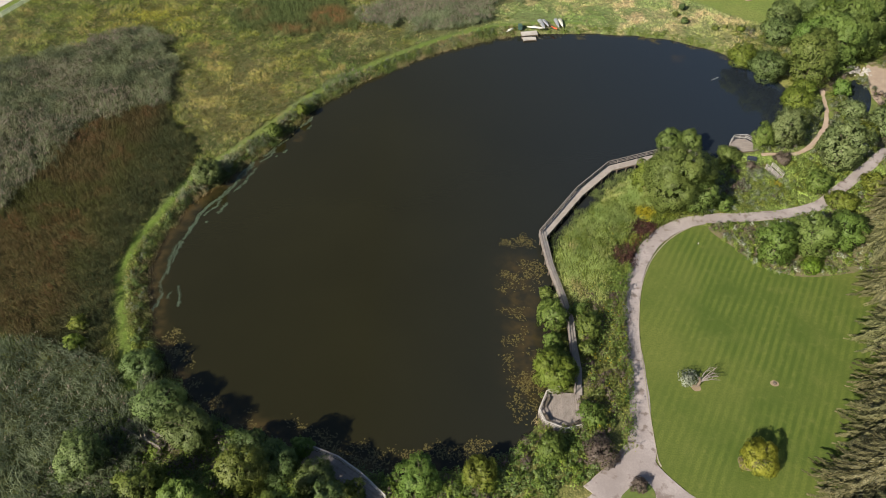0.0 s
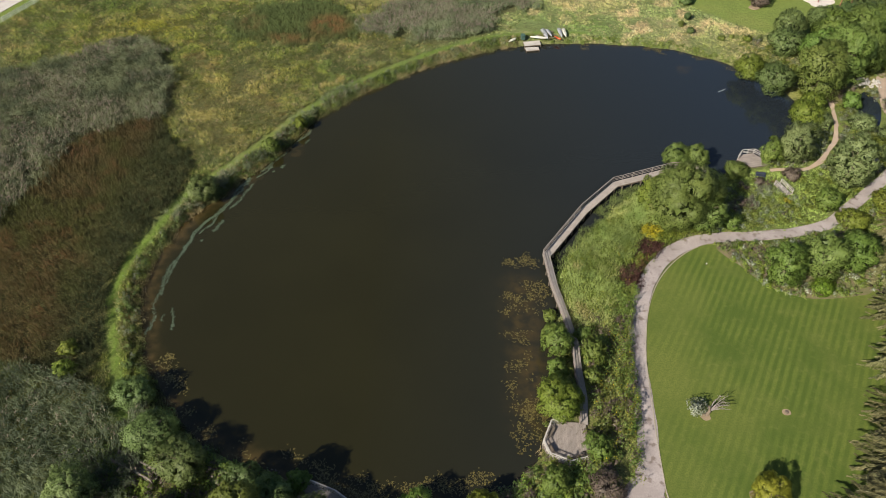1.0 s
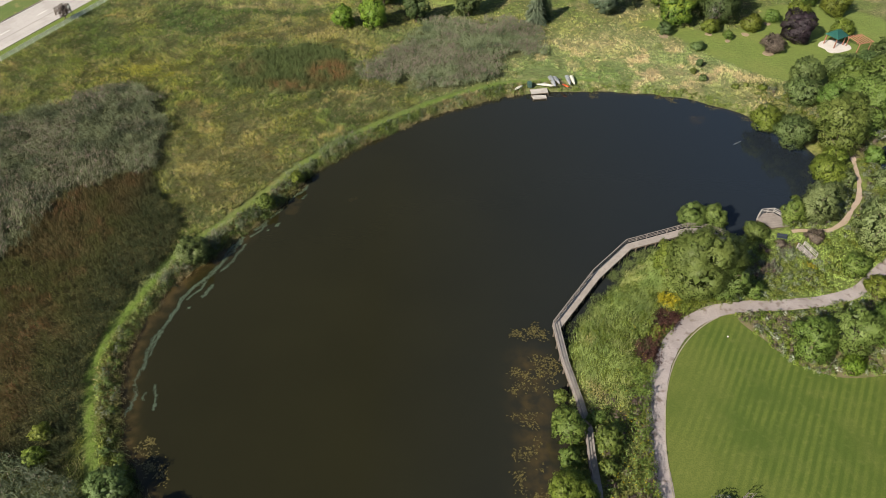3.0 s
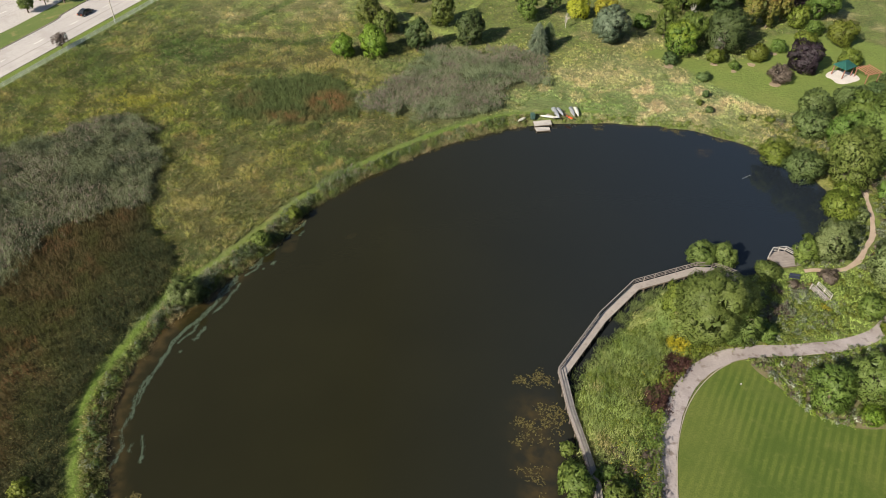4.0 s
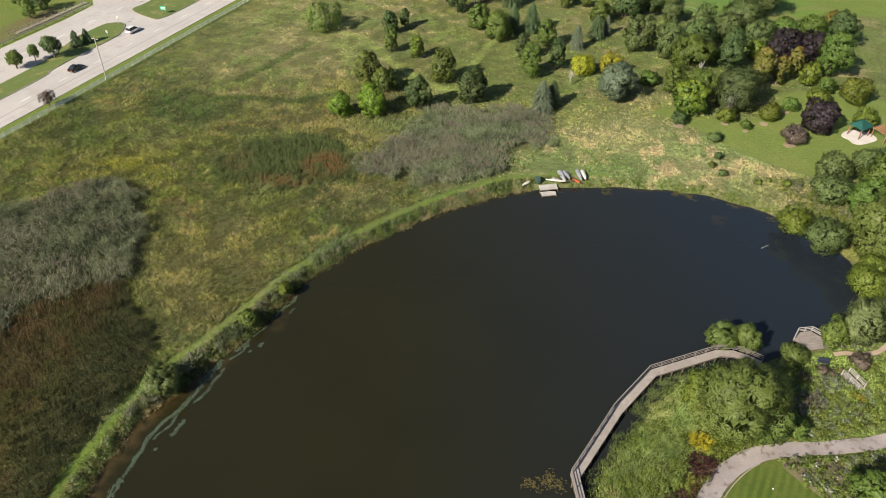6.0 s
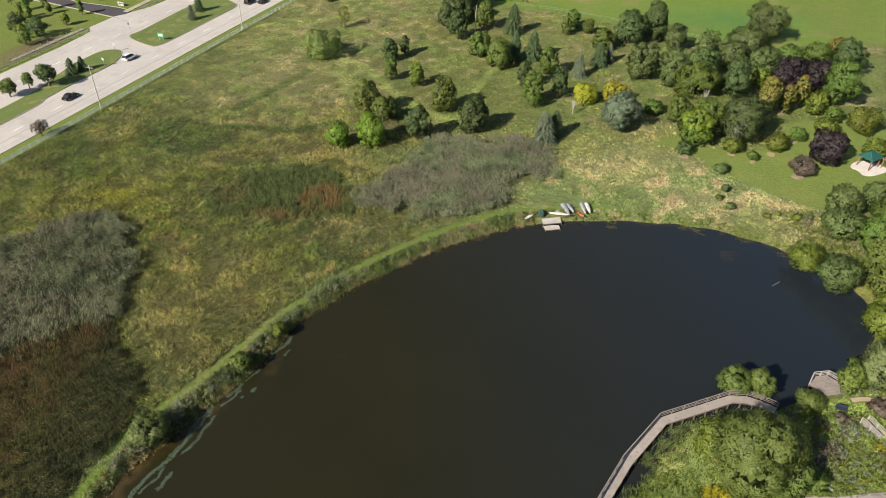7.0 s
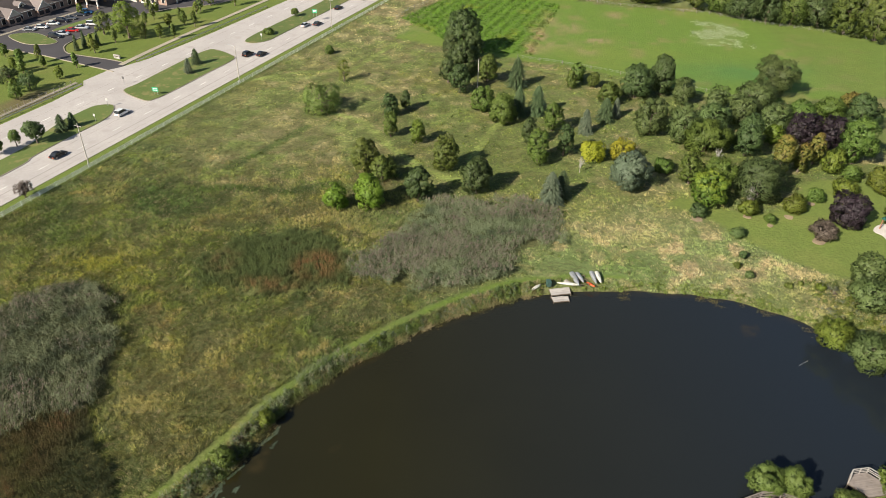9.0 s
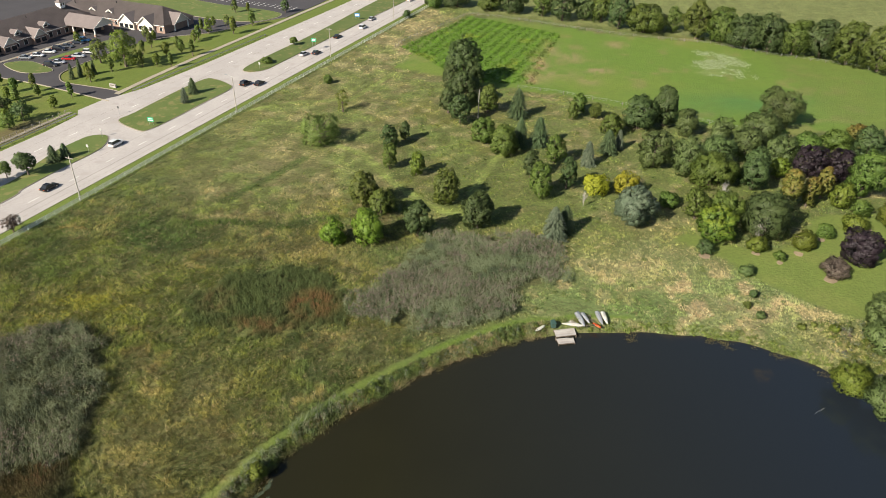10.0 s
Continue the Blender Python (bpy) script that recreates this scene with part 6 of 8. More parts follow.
# the dense mass of trees at the pond's east end
for kind, x, y, r, h in (("mid", 88.5, 151.5, 4.6, 10.5), ("dark", 95.5, 154.0, 4.6, 11.0), ("mid", 83.5, 147.0, 3.8, 8.5), ("mid", 100.0, 148.5, 5.5, 12.5), ("greyol", 90.0, 159.5, 4.0, 7.5), ("dark", 97.0, 161.5, 3.8, 7.0), ("mid", 104.0, 158.0, 4.5, 9.0),
                         ("mid", 85.2, 129.5, 1.9, 3.4), ("pale", 88.8, 116.5, 3.4, 4.2), ("mid", 93.0, 121.0, 2.8, 4.6), ("yolive", 83.5, 114.0, 2.4, 3.6), ("pale", 76.6, 122.6, 1.8, 3.0), ("pale", 84.6, 122.0, 2.6, 3.0), ("mid", 86.0, 102.0, 3.4, 6.0), ("yolive", 78.5, 97.5, 2.6, 4.0)):
    tree(kind, x, y, r, h, 0.38, group="pond-side trees", label={"yolive": "yellow-green shrubby tree east of the pond", "pale": "pale grey-green willow east of the pond", "greyol": "grey-green tree east of the pond"}.get(kind, "leafy green tree east of the pond"))
# small shrubs on the mown slope
for kind, x, y, r, h in (("yolive", 67.6, 184.8, 2.2, 3.6), ("mid", 71.2, 181.0, 1.3, 2.4), ("mid", 85.5, 191.8, 2.0, 3.0), ("brown", 80.6, 175.5, 2.8, 4.0), ("greyol", 62.4, 175.6, 1.9, 1.9), ("dark", 55.8, 183.5, 1.9, 3.0), ("dark", 60.6, 167.0, 0.8, 1.8),
                         ("olive", 58.2, 163.6, 0.8, 1.3), ("greyol", 59.6, 160.2, 0.9, 1.4), ("fresh", 66.3, 157.4, 0.8, 0.8), ("fresh", 68.9, 158.2, 0.6, 0.7), ("yolive", 72.2, 157.0, 1.0, 1.1), ("mid", -41.8, 286.9, 1.4, 3.0)):
    tree(kind, x, y, r, h, 0.30, "shrub", "shrubs on the slope", {"brown": "rounded brown-purple shrub on mown grass", "dark": "small dark green shrub on grass"}.get(kind, "small rounded green shrub on grass"))
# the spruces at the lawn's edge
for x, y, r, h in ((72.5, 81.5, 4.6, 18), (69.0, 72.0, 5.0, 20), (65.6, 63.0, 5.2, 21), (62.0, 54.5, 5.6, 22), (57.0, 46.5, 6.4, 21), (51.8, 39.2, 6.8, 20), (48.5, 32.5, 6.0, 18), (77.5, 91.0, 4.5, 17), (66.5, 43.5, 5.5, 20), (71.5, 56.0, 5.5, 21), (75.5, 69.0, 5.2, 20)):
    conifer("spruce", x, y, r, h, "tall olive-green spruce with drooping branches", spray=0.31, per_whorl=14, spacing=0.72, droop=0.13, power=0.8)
# the yellow tree and its mulch, the wind-thrown tree
tree("gold", 40.6, 44.0, 2.4, 4.0, 0.25, label="small golden-leaved tree on the lawn", low=0.22)


def mulch_ring(x, y, r):
    o = [(x + r * (1 + 0.15 * math.sin(3 * a + x)) * math.cos(a), y + r * (1 + 0.12 * math.cos(2 * a + y)) * math.sin(a)) for a in np.linspace(0, math.tau, 16, endpoint=False)]
    bm = bmesh.new()
    slab(bm, o, 0.7, 0.99)
    tagged(part("mulch_ring", bm, MULCH), "ring of pale wood mulch on grass", "mulch ring", "mulch rings")


for x, y, r in ((39.6, 44.3, 1.5), (36.2, 55.6, 0.9), (67.2, 183.6, 1.2), (71.0, 180.0, 0.9), (76.6, 183.8, 1.3), (84.2, 190.2, 1.2), (55.6, 182.0, 1.6), (79.2, 174.0, 1.8), (97.5, 195.5, 1.2)):
    mulch_ring(x, y, r * 0.72)
fallen = thing("half_dead_tree", (36.2, 55.8, 0.95), 0, "leaning half-dead tree, one side leafy, one bare", "tree")
bm = bmesh.new()
tube(bm, [(0, 0, -0.2), (0.3, 0.1, 0.9), (0.1, 0.3, 1.7)], [0.28, 0.22, 0.16])
part("trunk", bm, BARK, fallen)
bm = bmesh.new()
for k in range(9):
    a = radians(-20 + 10 * k + rng.uniform(-8, 8))
    L = rng.uniform(1.6, 3.0)
    m = Vector((0.3 + 0.5 * L * math.cos(a), 0.2 + 0.45 * L * math.sin(a), 1.0 + 0.35 * L))
    e = Vector((0.3 + L * math.cos(a), 0.2 + 0.8 * L * math.sin(a), 1.0 + rng.uniform(0.2, 0.6) * L))
    tube(bm, [(0.25, 0.15, 0.9), m, e], [0.06, 0.035, 0.01], 5)
    for j in range(6):
        t = m.lerp(e, rng.uniform(0.1, 0.8))
        tube(bm, [t, t + Vector((rng.uniform(-0.2, 0.9), rng.uniform(-0.5, 0.7), rng.uniform(0.1, 0.6)))], [0.02, 0.007], 4)
part("bare_branches", bm, RAILWOOD, fallen, "bleached leafless branches")
me, _ = crown_mesh("foliage", 1.5, 1.5, leaf=0.26, cover=0.7, lump=0.4)
fo = link("foliage", me, LEAF["silver"], fallen)
fo.location = (-1.4, 0.5, 0.5)


def bare_tree(x, y, r, h):
    t = thing("bare_tree", (x, y, LAND - 0.05), rng.uniform(0, 360), "small leafless grey tree on the slope", "tree")
    tips = [(r * math.cos(a) * s, r * math.sin(a) * s, h * (0.55 + 0.45 * (1.1 - s))) for a, s in zip(rng.uniform(0, math.tau, 46), rng.uniform(0.2, 1, 46))]
    part("trunk", trunk_bm(h * 0.8, 0.055, tips, fork=0.15), GREYRAIL, t)


bare_tree(68.5, 187.5, 2.0, 6.4)
bare_tree(32.4, 203.0, 1.3, 4.5)
bare_tree(66.2, 205.0, 1.8, 7.5)

# ---- boardwalk, decks ----
def shared(name, mesh, parent, m, label=""):
    """One more object on a mesh that alike pieces share."""
    ob = new(name, mesh)
    ob.parent = parent
    ob.matrix_basis = m
    return tagged(ob, label=label)


def mesh_of(bm, name, material):
    me = bpy.data.meshes.new(name)
    bmesh.ops.recalc_face_normals(bm, faces=bm.faces)
    bm.to_mesh(me)
    bm.free()
    me.materials.append(material)
    return me


def bar_mesh(name, size, material, bevel=0.0):
    bm = bmesh.new()
    box(bm, (0, 0, 0), size)
    if bevel:
        bmesh.ops.bevel(bm, geom=bm.edges[:], offset=bevel, segments=1, affect="EDGES")
    return mesh_of(bm, name, material)


UNIT_POST = bar_mesh("post", (0.11, 0.11, 1.0), RAILWOOD, 0.012)
UNIT_RAIL = bar_mesh("rail", (1.0, 0.055, 0.11), RAILWOOD, 0.01)
UNIT_CAP = bar_mesh("cap_rail", (1.0, 0.16, 0.04), RAILWOOD, 0.008)
UNIT_PILE = bar_mesh("pile", (0.2, 0.2, 1.0), DARKWOOD, 0.03)
UNIT_BOARD = bar_mesh("board", (1.0, 0.135, 0.04), DECKBOARD, 0.006)
PALE_SET = (bar_mesh("post", (0.11, 0.11, 1.0), GREYRAIL, 0.012), bar_mesh("rail", (1.0, 0.055, 0.11), GREYRAIL, 0.01), bar_mesh("cap_rail", (1.0, 0.16, 0.04), GREYRAIL, 0.008))
WHITE_POST = bar_mesh("post", (0.14, 0.14, 1.0), WHITE, 0.015)
WHITE_RAIL = bar_mesh("rail", (1.0, 0.045, 0.15), WHITE, 0.008)
GREY_POST = bar_mesh("post", (0.14, 0.14, 1.0), RAILWOOD, 0.012)


def stretch(a, b):
    """The pose and length that lay a unit bar along x from a to b."""
    a, b = Vector(a), Vector(b)
    d = b - a
    return Matrix.Translation((a + b) / 2) @ d.to_track_quat("X", "Z").to_matrix().to_4x4() @ Matrix.Diagonal((d.length, 1, 1, 1))


def upright(x, y, z0, z1):
    return Matrix.Translation((x, y, (z0 + z1) / 2)) @ Matrix.Diagonal((1, 1, z1 - z0, 1))


def railing(parent, line, z, spacing=2.3, height=1.07, bars=(0.38, 0.70), post=None, rail=None, cap=None):
    """Posts, bars and a cap along a line of x, y points."""
    post, rail, cap = post or UNIT_POST, rail or UNIT_RAIL, cap or UNIT_CAP
    for i, (a, b) in enumerate(zip(line, line[1:])):
        a, b = np.array(a), np.array(b)
        n = max(1, round(np.hypot(*(b - a)) / spacing))
        for k in range(n + (i == len(line) - 2)):
            p = a + (b - a) * k / n
            shared("post", post, parent, upright(p[0], p[1], z - 0.3, z + height))
        for h in bars:
            shared("rail", rail, parent, stretch((*a, z + h), (*b, z + h)))
        shared("cap_rail", cap, parent, stretch((*a, z + height + 0.02), (*b, z + height + 0.02)))


DECK_Z = 1.15
outer = [(19.2, 54.2), (19.7, 58.3), (19.6, 62.8), (19.8, 67.2), (19.2, 71.5), (18.0, 78.4), (17.4, 85.3), (25.0, 96.4), (31.8, 103.9), (37.6, 106.2), (43.4, 108.5), (46.0, 108.4), (47.8, 107.6), (49.8, 106.3)]
boardwalk = thing("boardwalk", (0, 0, 0), 0, "weathered timber boardwalk with a railing on the water side", "boardwalk")


def offset_line(line, d):
    p = np.array(line, float)
    t = np.gradient(p, axis=0)
    t /= np.linalg.norm(t, axis=1)[:, None]
    return p + np.c_[t[:, 1], -t[:, 0]] * d


inner = np.array(outer) + (offset_line(outer, 1.0) - np.array(outer)) * np.interp(np.arange(len(outer)), (0, 5, 6.5, 20), (1.1, 1.1, 1.35, 1.35))[:, None]
for i in range(len(outer) - 1):
    bm = bmesh.new()
    a, b, c, d = outer[i], outer[i + 1], tuple(inner[i + 1]), tuple(inner[i])
    slab(bm, [a, d, c, b], DECK_Z - 0.07, DECK_Z)
    part("deck", bm, DECKWOOD, boardwalk)
    for line in ((a, b), (d, c)):
        bm = bmesh.new()
        beam(bm, (*line[0], DECK_Z - 0.2), (*line[1], DECK_Z - 0.2), 0.08, 0.24)
        part("joist", bm, DARKWOOD, boardwalk)
    n = max(1, round(math.dist(a, b) / 2.4))
    for k in range(n):
        for line in ((a, b), (d, c)):
            p = np.array(line[0]) + (np.array(line[1]) - np.array(line[0])) * (k + 0.5) / n
            shared("pile", UNIT_PILE, boardwalk, upright(p[0], p[1], -1.3, DECK_Z - 0.1))
railing(boardwalk, outer, DECK_Z)


def viewing_deck(name, outline, rail_from, rail_to, label, along=0.0, benches=()):
    """A timber platform of single boards on piles, railed on some of its sides."""
    t = thing(name, (0, 0, 0), 0, label, "viewing deck")
    o = np.array(outline, float)
    bm = bmesh.new()
    slab(bm, [tuple(p) for p in o], DECK_Z - 0.30, DECK_Z - 0.05)
    part("frame", bm, DARKWOOD, t)
    ax = np.array((math.cos(radians(along)), math.sin(radians(along))))
    nx = np.array((-ax[1], ax[0]))
    s = o @ nx
    k = s.min() + 0.08
    while k < s.max() - 0.04:
        cuts = []
        for a, b in zip(o, np.roll(o, -1, 0)):
            sa, sb = a @ nx, b @ nx
            if (sa - k) * (sb - k) < 0:
                cuts.append((a + (b - a) * (k - sa) / (sb - sa)) @ ax)
        if len(cuts) >= 2 and max(cuts) - min(cuts) > 0.2:
            a, b = ax * min(cuts) + nx * k, ax * max(cuts) + nx * k
            shared("board", UNIT_BOARD, t, stretch((*a, DECK_Z - 0.02), (*b, DECK_Z - 0.02)))
        k += 0.15
    for p in o:
        q = o.mean(0) + (p - o.mean(0)) * 0.94
        shared("pile", UNIT_PILE, t, upright(q[0], q[1], -1.3, DECK_Z - 0.06))
    ids = [(rail_from + j) % len(o) for j in range((rail_to - rail_from) % len(o) + 1)]
    railing(t, [tuple(o.mean(0) + (o[j] - o.mean(0)) * 0.97) for j in ids], DECK_Z, 1.3, 1.07, (0.38, 0.70), *PALE_SET)
    for a, b in benches:
        bm = bmesh.new()
        for w in (-0.15, 0.0, 0.15):
            d = np.array(b) - np.array(a)
            nn = np.array((-d[1], d[0])) / np.hypot(*d) * w
            beam(bm, (*(np.array(a) + nn), DECK_Z + 0.45), (*(np.array(b) + nn), DECK_Z + 0.45), 0.13, 0.05)
        for f in (0.12, 0.88):
            p = np.array(a) + (np.array(b) - np.array(a)) * f
            box(bm, (*p, DECK_Z + 0.21), (0.12, 0.3, 0.42))
        part("bench", bm, DARKWOOD, t, "built-in timber bench")
    return t


viewing_deck("viewing_deck", [(15.3, 54.1), (17.0, 54.5), (19.9, 54.3), (20.2, 51.0), (19.6, 48.9), (17.2, 48.2), (14.7, 49.3), (14.0, 51.2)], 4, 9, "octagonal weathered timber viewing deck with railing and benches", 88,
             [((14.9, 52.0), (15.7, 53.4)), ((15.4, 49.7), (14.8, 50.9)), ((18.9, 49.4), (17.3, 48.9))])
viewing_deck("viewing_deck", [(56.5, 111.2), (57.6, 112.7), (60.1, 113.1), (61.3, 111.8), (62.0, 109.6), (58.5, 108.9)], 0, 3, "small weathered timber deck with a pale railing", 10)
viewing_deck("viewing_deck", [(-17.3, 46.0), (-15.0, 45.6), (-11.5, 44.2), (-8.4, 42.0), (-5.2, 39.0), (-6.3, 37.9), (-10.0, 40.9), (-13.5, 42.6), (-16.6, 43.9)], 0, 4, "shaded timber platform with a pale railing", 145)


def foot_bridge(name, a, b, width, label, rails=(0.35, 0.65, 0.95), material=None):
    t = thing(name, (0, 0, 0), 0, label, "foot bridge")
    a, b = np.array(a), np.array(b)
    d = (b - a) / np.hypot(*(b - a))
    nn = np.array((-d[1], d[0]))
    bm = bmesh.new()
    beam(bm, (*a, 1.05), (*b, 1.05), width, 0.12)
    part("deck", bm, DECKWOOD, t)
    for s in (-1, 1):
        railing(t, [tuple(a + nn * s * width / 2), tuple(b + nn * s * width / 2)], 1.1, 1.5, 1.0, rails[:-1], *(material or (None, None, None)))
    return t


foot_bridge("foot_bridge", (61.8, 104.2), (62.9, 101.2), 1.3, "small garden foot bridge with pale railings", material=PALE_SET)
foot_bridge("foot_bridge", (-39.2, 48.6), (-33.6, 45.9), 1.3, "shaded timber foot bridge with grey railings")
pale = tagged(new("life_ring", None), "white life ring hung on the deck railing", "life ring")
pale.matrix_basis = pose(16.9, 54.45, DECK_Z + 0.95, 62, 0, 0)
bm = bmesh.new()
for i in range(20):
    for j in range(8):
        a, b = i * math.tau / 20, j * math.tau / 8
        bm.verts.new(((0.34 + 0.1 * math.cos(b)) * math.cos(a), (0.34 + 0.1 * math.cos(b)) * math.sin(a), 0.1 * math.sin(b)))
bm.verts.ensure_lookup_table()
for i in range(20):
    for j in range(8):
        bm.faces.new([bm.verts[k] for k in (i * 8 + j, (i + 1) % 20 * 8 + j, (i + 1) % 20 * 8 + (j + 1) % 8, i * 8 + (j + 1) % 8)])
part("ring", bm, WHITE, pale, smooth=True)

# ---- dock and boats ----
dock = thing("dock", (0, 0, 0), 0, "grey timber dock in two stepped sections", "dock")
DOCK_BOARD = bar_mesh("board", (1.0, 0.135, 0.04), GREYRAIL, 0.006)
for pts, z in (([(19.9, 153.1), (20.2, 151.6), (23.2, 152.2), (23.1, 153.6)], 0.35), ([(19.7, 155.2), (19.9, 153.3), (23.7, 154.1), (23.6, 156.0)], 0.62)):
    bm = bmesh.new()
    slab(bm, pts, z - 0.25, z - 0.03)
    part("frame", bm, DARKWOOD, dock)
    o = np.array(pts)
    ax = o[2] - o[1]
    ax = ax / np.hypot(*ax)
    nx = np.array((-ax[1], ax[0]))
    s = o @ nx
    k = s.min() + 0.08
    while k < s.max():
        cuts = [(a + (b - a) * (k - a @ nx) / ((b - a) @ nx)) @ ax for a, b in zip(o, np.roll(o, -1, 0)) if (a @ nx - k) * (b @ nx - k) < 0]
        if len(cuts) >= 2:
            shared("board", DOCK_BOARD, dock, stretch((*(ax * min(cuts) + nx * k), z - 0.01), (*(ax * max(cuts) + nx * k), z - 0.01)))
        k += 0.15
    for p in o:
        shared("pile", UNIT_PILE, dock, upright(p[0], p[1], -1.2, z - 0.05))


def hull_bm(L, W, D, flat_stern=True, keel=0.0):
    """A boat's shell, open above, from sections."""
    bm = bmesh.new()
    n, m = 12, 8
    rings = []
    for i in range(n + 1):
        s = i / n
        w = W / 2 * (math.sin(math.pi * (0.5 * s + (0.18 if flat_stern else 0.0) * (1 - s))) if flat_stern else math.sin(math.pi * s)) ** 0.8 if 0 < s < 1 or flat_stern else 0.0
        if s == 1:
            w = W * 0.42 if flat_stern else 0.015
        if s == 0:
            w = 0.015
        w = W / 2 * min(1.0, (math.sin(math.pi * min(s * 0.75, 0.5)) if flat_stern else math.sin(math.pi * s)) ** 0.75) + 0.015
        ring = []
        for j in range(m + 1):
            a = math.pi * j / m
            ring.append(bm.verts.new((L * (s - 0.5), -w * math.cos(a), -D * (0.55 + 0.45 * min(1, 3 * s)) * math.sin(a) ** 0.6 + 0.12 * D * (2 * s - 1) ** 2)))
        rings.append(ring)
    for r, q in zip(rings, rings[1:]):
        for j in range(m):
            bm.faces.new((r[j], r[j + 1], q[j + 1], q[j]))
    bm.faces.new(rings[-1])
    g = bmesh.ops.solidify(bm, geom=bm.faces[:], thickness=0.03)
    return bm


def boat(name, x, y, z, turn, L, W, D, material, label, roll=0, seats=2, category="boat"):
    t = tagged(new(name, None), label, category, "boats on the bank")
    t.matrix_basis = pose(x, y, z, roll, 0, turn)
    part("hull", hull_bm(L, W, D, category == "boat"), material, t, smooth=True)
    for k in range(seats):
        bm = bmesh.new()
        box(bm, (L * (-0.12 + 0.3 * k), 0, -0.12), (0.22, W * 0.86, 0.03))
        part("seat", bm, ALU, t)
    return t


CREAM = plain("cream_gelcoat", (0.78, 0.76, 0.70), 0.35)
ORANGE = plain("orange_plastic", (0.75, 0.13, 0.03), 0.4)
GREENPAINT = plain("green_plastic", (0.035, 0.075, 0.06), 0.6)
boat("canoe", 17.1, 155.0, 1.12, 41, 2.5, 0.7, 0.30, CREAM, "upturned white canoe lying on the grass", 180, 0, "canoe")
boat("rowing_boat", 24.95, 157.6, 1.36, 102, 4.3, 1.0, 0.42, ALU, "slim aluminium boat leaning on a trestle", 168, 0)
boat("rowing_boat", 25.95, 158.1, 1.36, 106, 3.1, 0.85, 0.40, ALU, "slim aluminium boat leaning on a trestle", 195, 0)
boat("rowing_boat", 28.6, 158.2, 1.36, 96, 3.9, 0.85, 0.40, ALU, "upturned silver rowing boat on the bank", 172, 0)
boat("rowing_boat", 29.6, 158.3, 1.36, 95, 3.6, 0.85, 0.40, CREAM, "upturned white rowing boat on the bank", 183, 0)
boat("kayak", 27.7, 156.3, 1.15, -46, 1.9, 0.6, 0.26, ORANGE, "orange plastic kayak on the bank", 170, 0, "kayak")
boat("canoe", 23.3, 156.2, 1.22, -9, 4.2, 0.75, 0.32, CREAM, "long upturned white canoe lying by the dock", 176, 0, "canoe")
bm = bmesh.new()
box(bm, (0, 0, 0), (2.3, 0.95, 0.06))
bmesh.ops.bevel(bm, geom=bm.edges[:], offset=0.012, segments=1, affect="EDGES")
tagged(part("gangplank", bm, GREYRAIL), "grey boarded gangplank from the bank to the dock", "gangplank").matrix_basis = pose(23.8, 157.0, 0.98, 0, 0, -44)
rack = thing("boat_rack", (26.3, 156.9, 0.9), 8, "low brown timber trestle holding boats", "trestle")
for y in (-0.9, 0.6, 1.9):
    bm = bmesh.new()
    beam(bm, (-0.8, y, 0.55), (1.0, y, 0.55), 0.1, 0.1)
    part("crossbar", bm, BARK, rack)
    for x in (-0.7, 0.9):
        bm = bmesh.new()
        box(bm, (x, y, 0.25), (0.1, 0.1, 0.58))
        part("leg", bm, BARK, rack)
kiosk = thing("storage_bin", (19.6, 156.0, 0.88), 12, "dark green plastic storage bin beside the dock", "storage bin")
bm = bmesh.new()
box(bm, (0, 0, 0.5), (0.8, 1.1, 1.0))
bmesh.ops.bevel(bm, geom=bm.edges[:], offset=0.06, segments=2, affect="EDGES")
part("body", bm, GREENPAINT, kiosk)
bm = bmesh.new()
box(bm, (0, 0, 1.07), (0.9, 1.2, 0.12), 0, 0.08)
bmesh.ops.bevel(bm, geom=bm.edges[:], offset=0.04, segments=2, affect="EDGES")
part("lid", bm, GREENPAINT, kiosk)
float_log = tagged(part("floating_pole", hull_bm(2.3, 0.14, 0.12, False), WHITE, None, smooth=True), "slim white pole floating on the pond", "floating pole")
float_log.matrix_basis = pose(61.0, 136.7, 0.07, 0, 0, 32)
marker = thing("lawn_marker", (43.6, 83.8, 0.96), 0, "small white lawn marker with a dark base", "marker")
bm = bmesh.new()
bmesh.ops.create_uvsphere(bm, u_segments=12, v_segments=8, radius=0.09, matrix=Matrix.Translation((0, 0, 0.16)))
part("globe", bm, WHITE, marker, smooth=True)
bm = bmesh.new()
tube(bm, [(0, 0, 0), (0, 0, 0.1)], [0.16, 0.1], 10)
part("base", bm, DARKWOOD, marker)
stump = thing("tree_stump", (47.2, 56.4, 0.95), 0, "weathered cut stump ringed by bare earth", "stump")
bm = bmesh.new()
tube(bm, [(0, 0, -0.1), (0, 0, 0.12), (0, 0, 0.2)], [0.30, 0.26, 0.2], 12)
part("wood", bm, BARK, stump)
bm = bmesh.new()
slab(bm, [(0.62 * math.cos(a), 0.5 * math.sin(a)) for a in np.linspace(0, math.tau, 14, endpoint=False)], -0.1, 0.03)
part("bare_earth", bm, MULCH, stump)

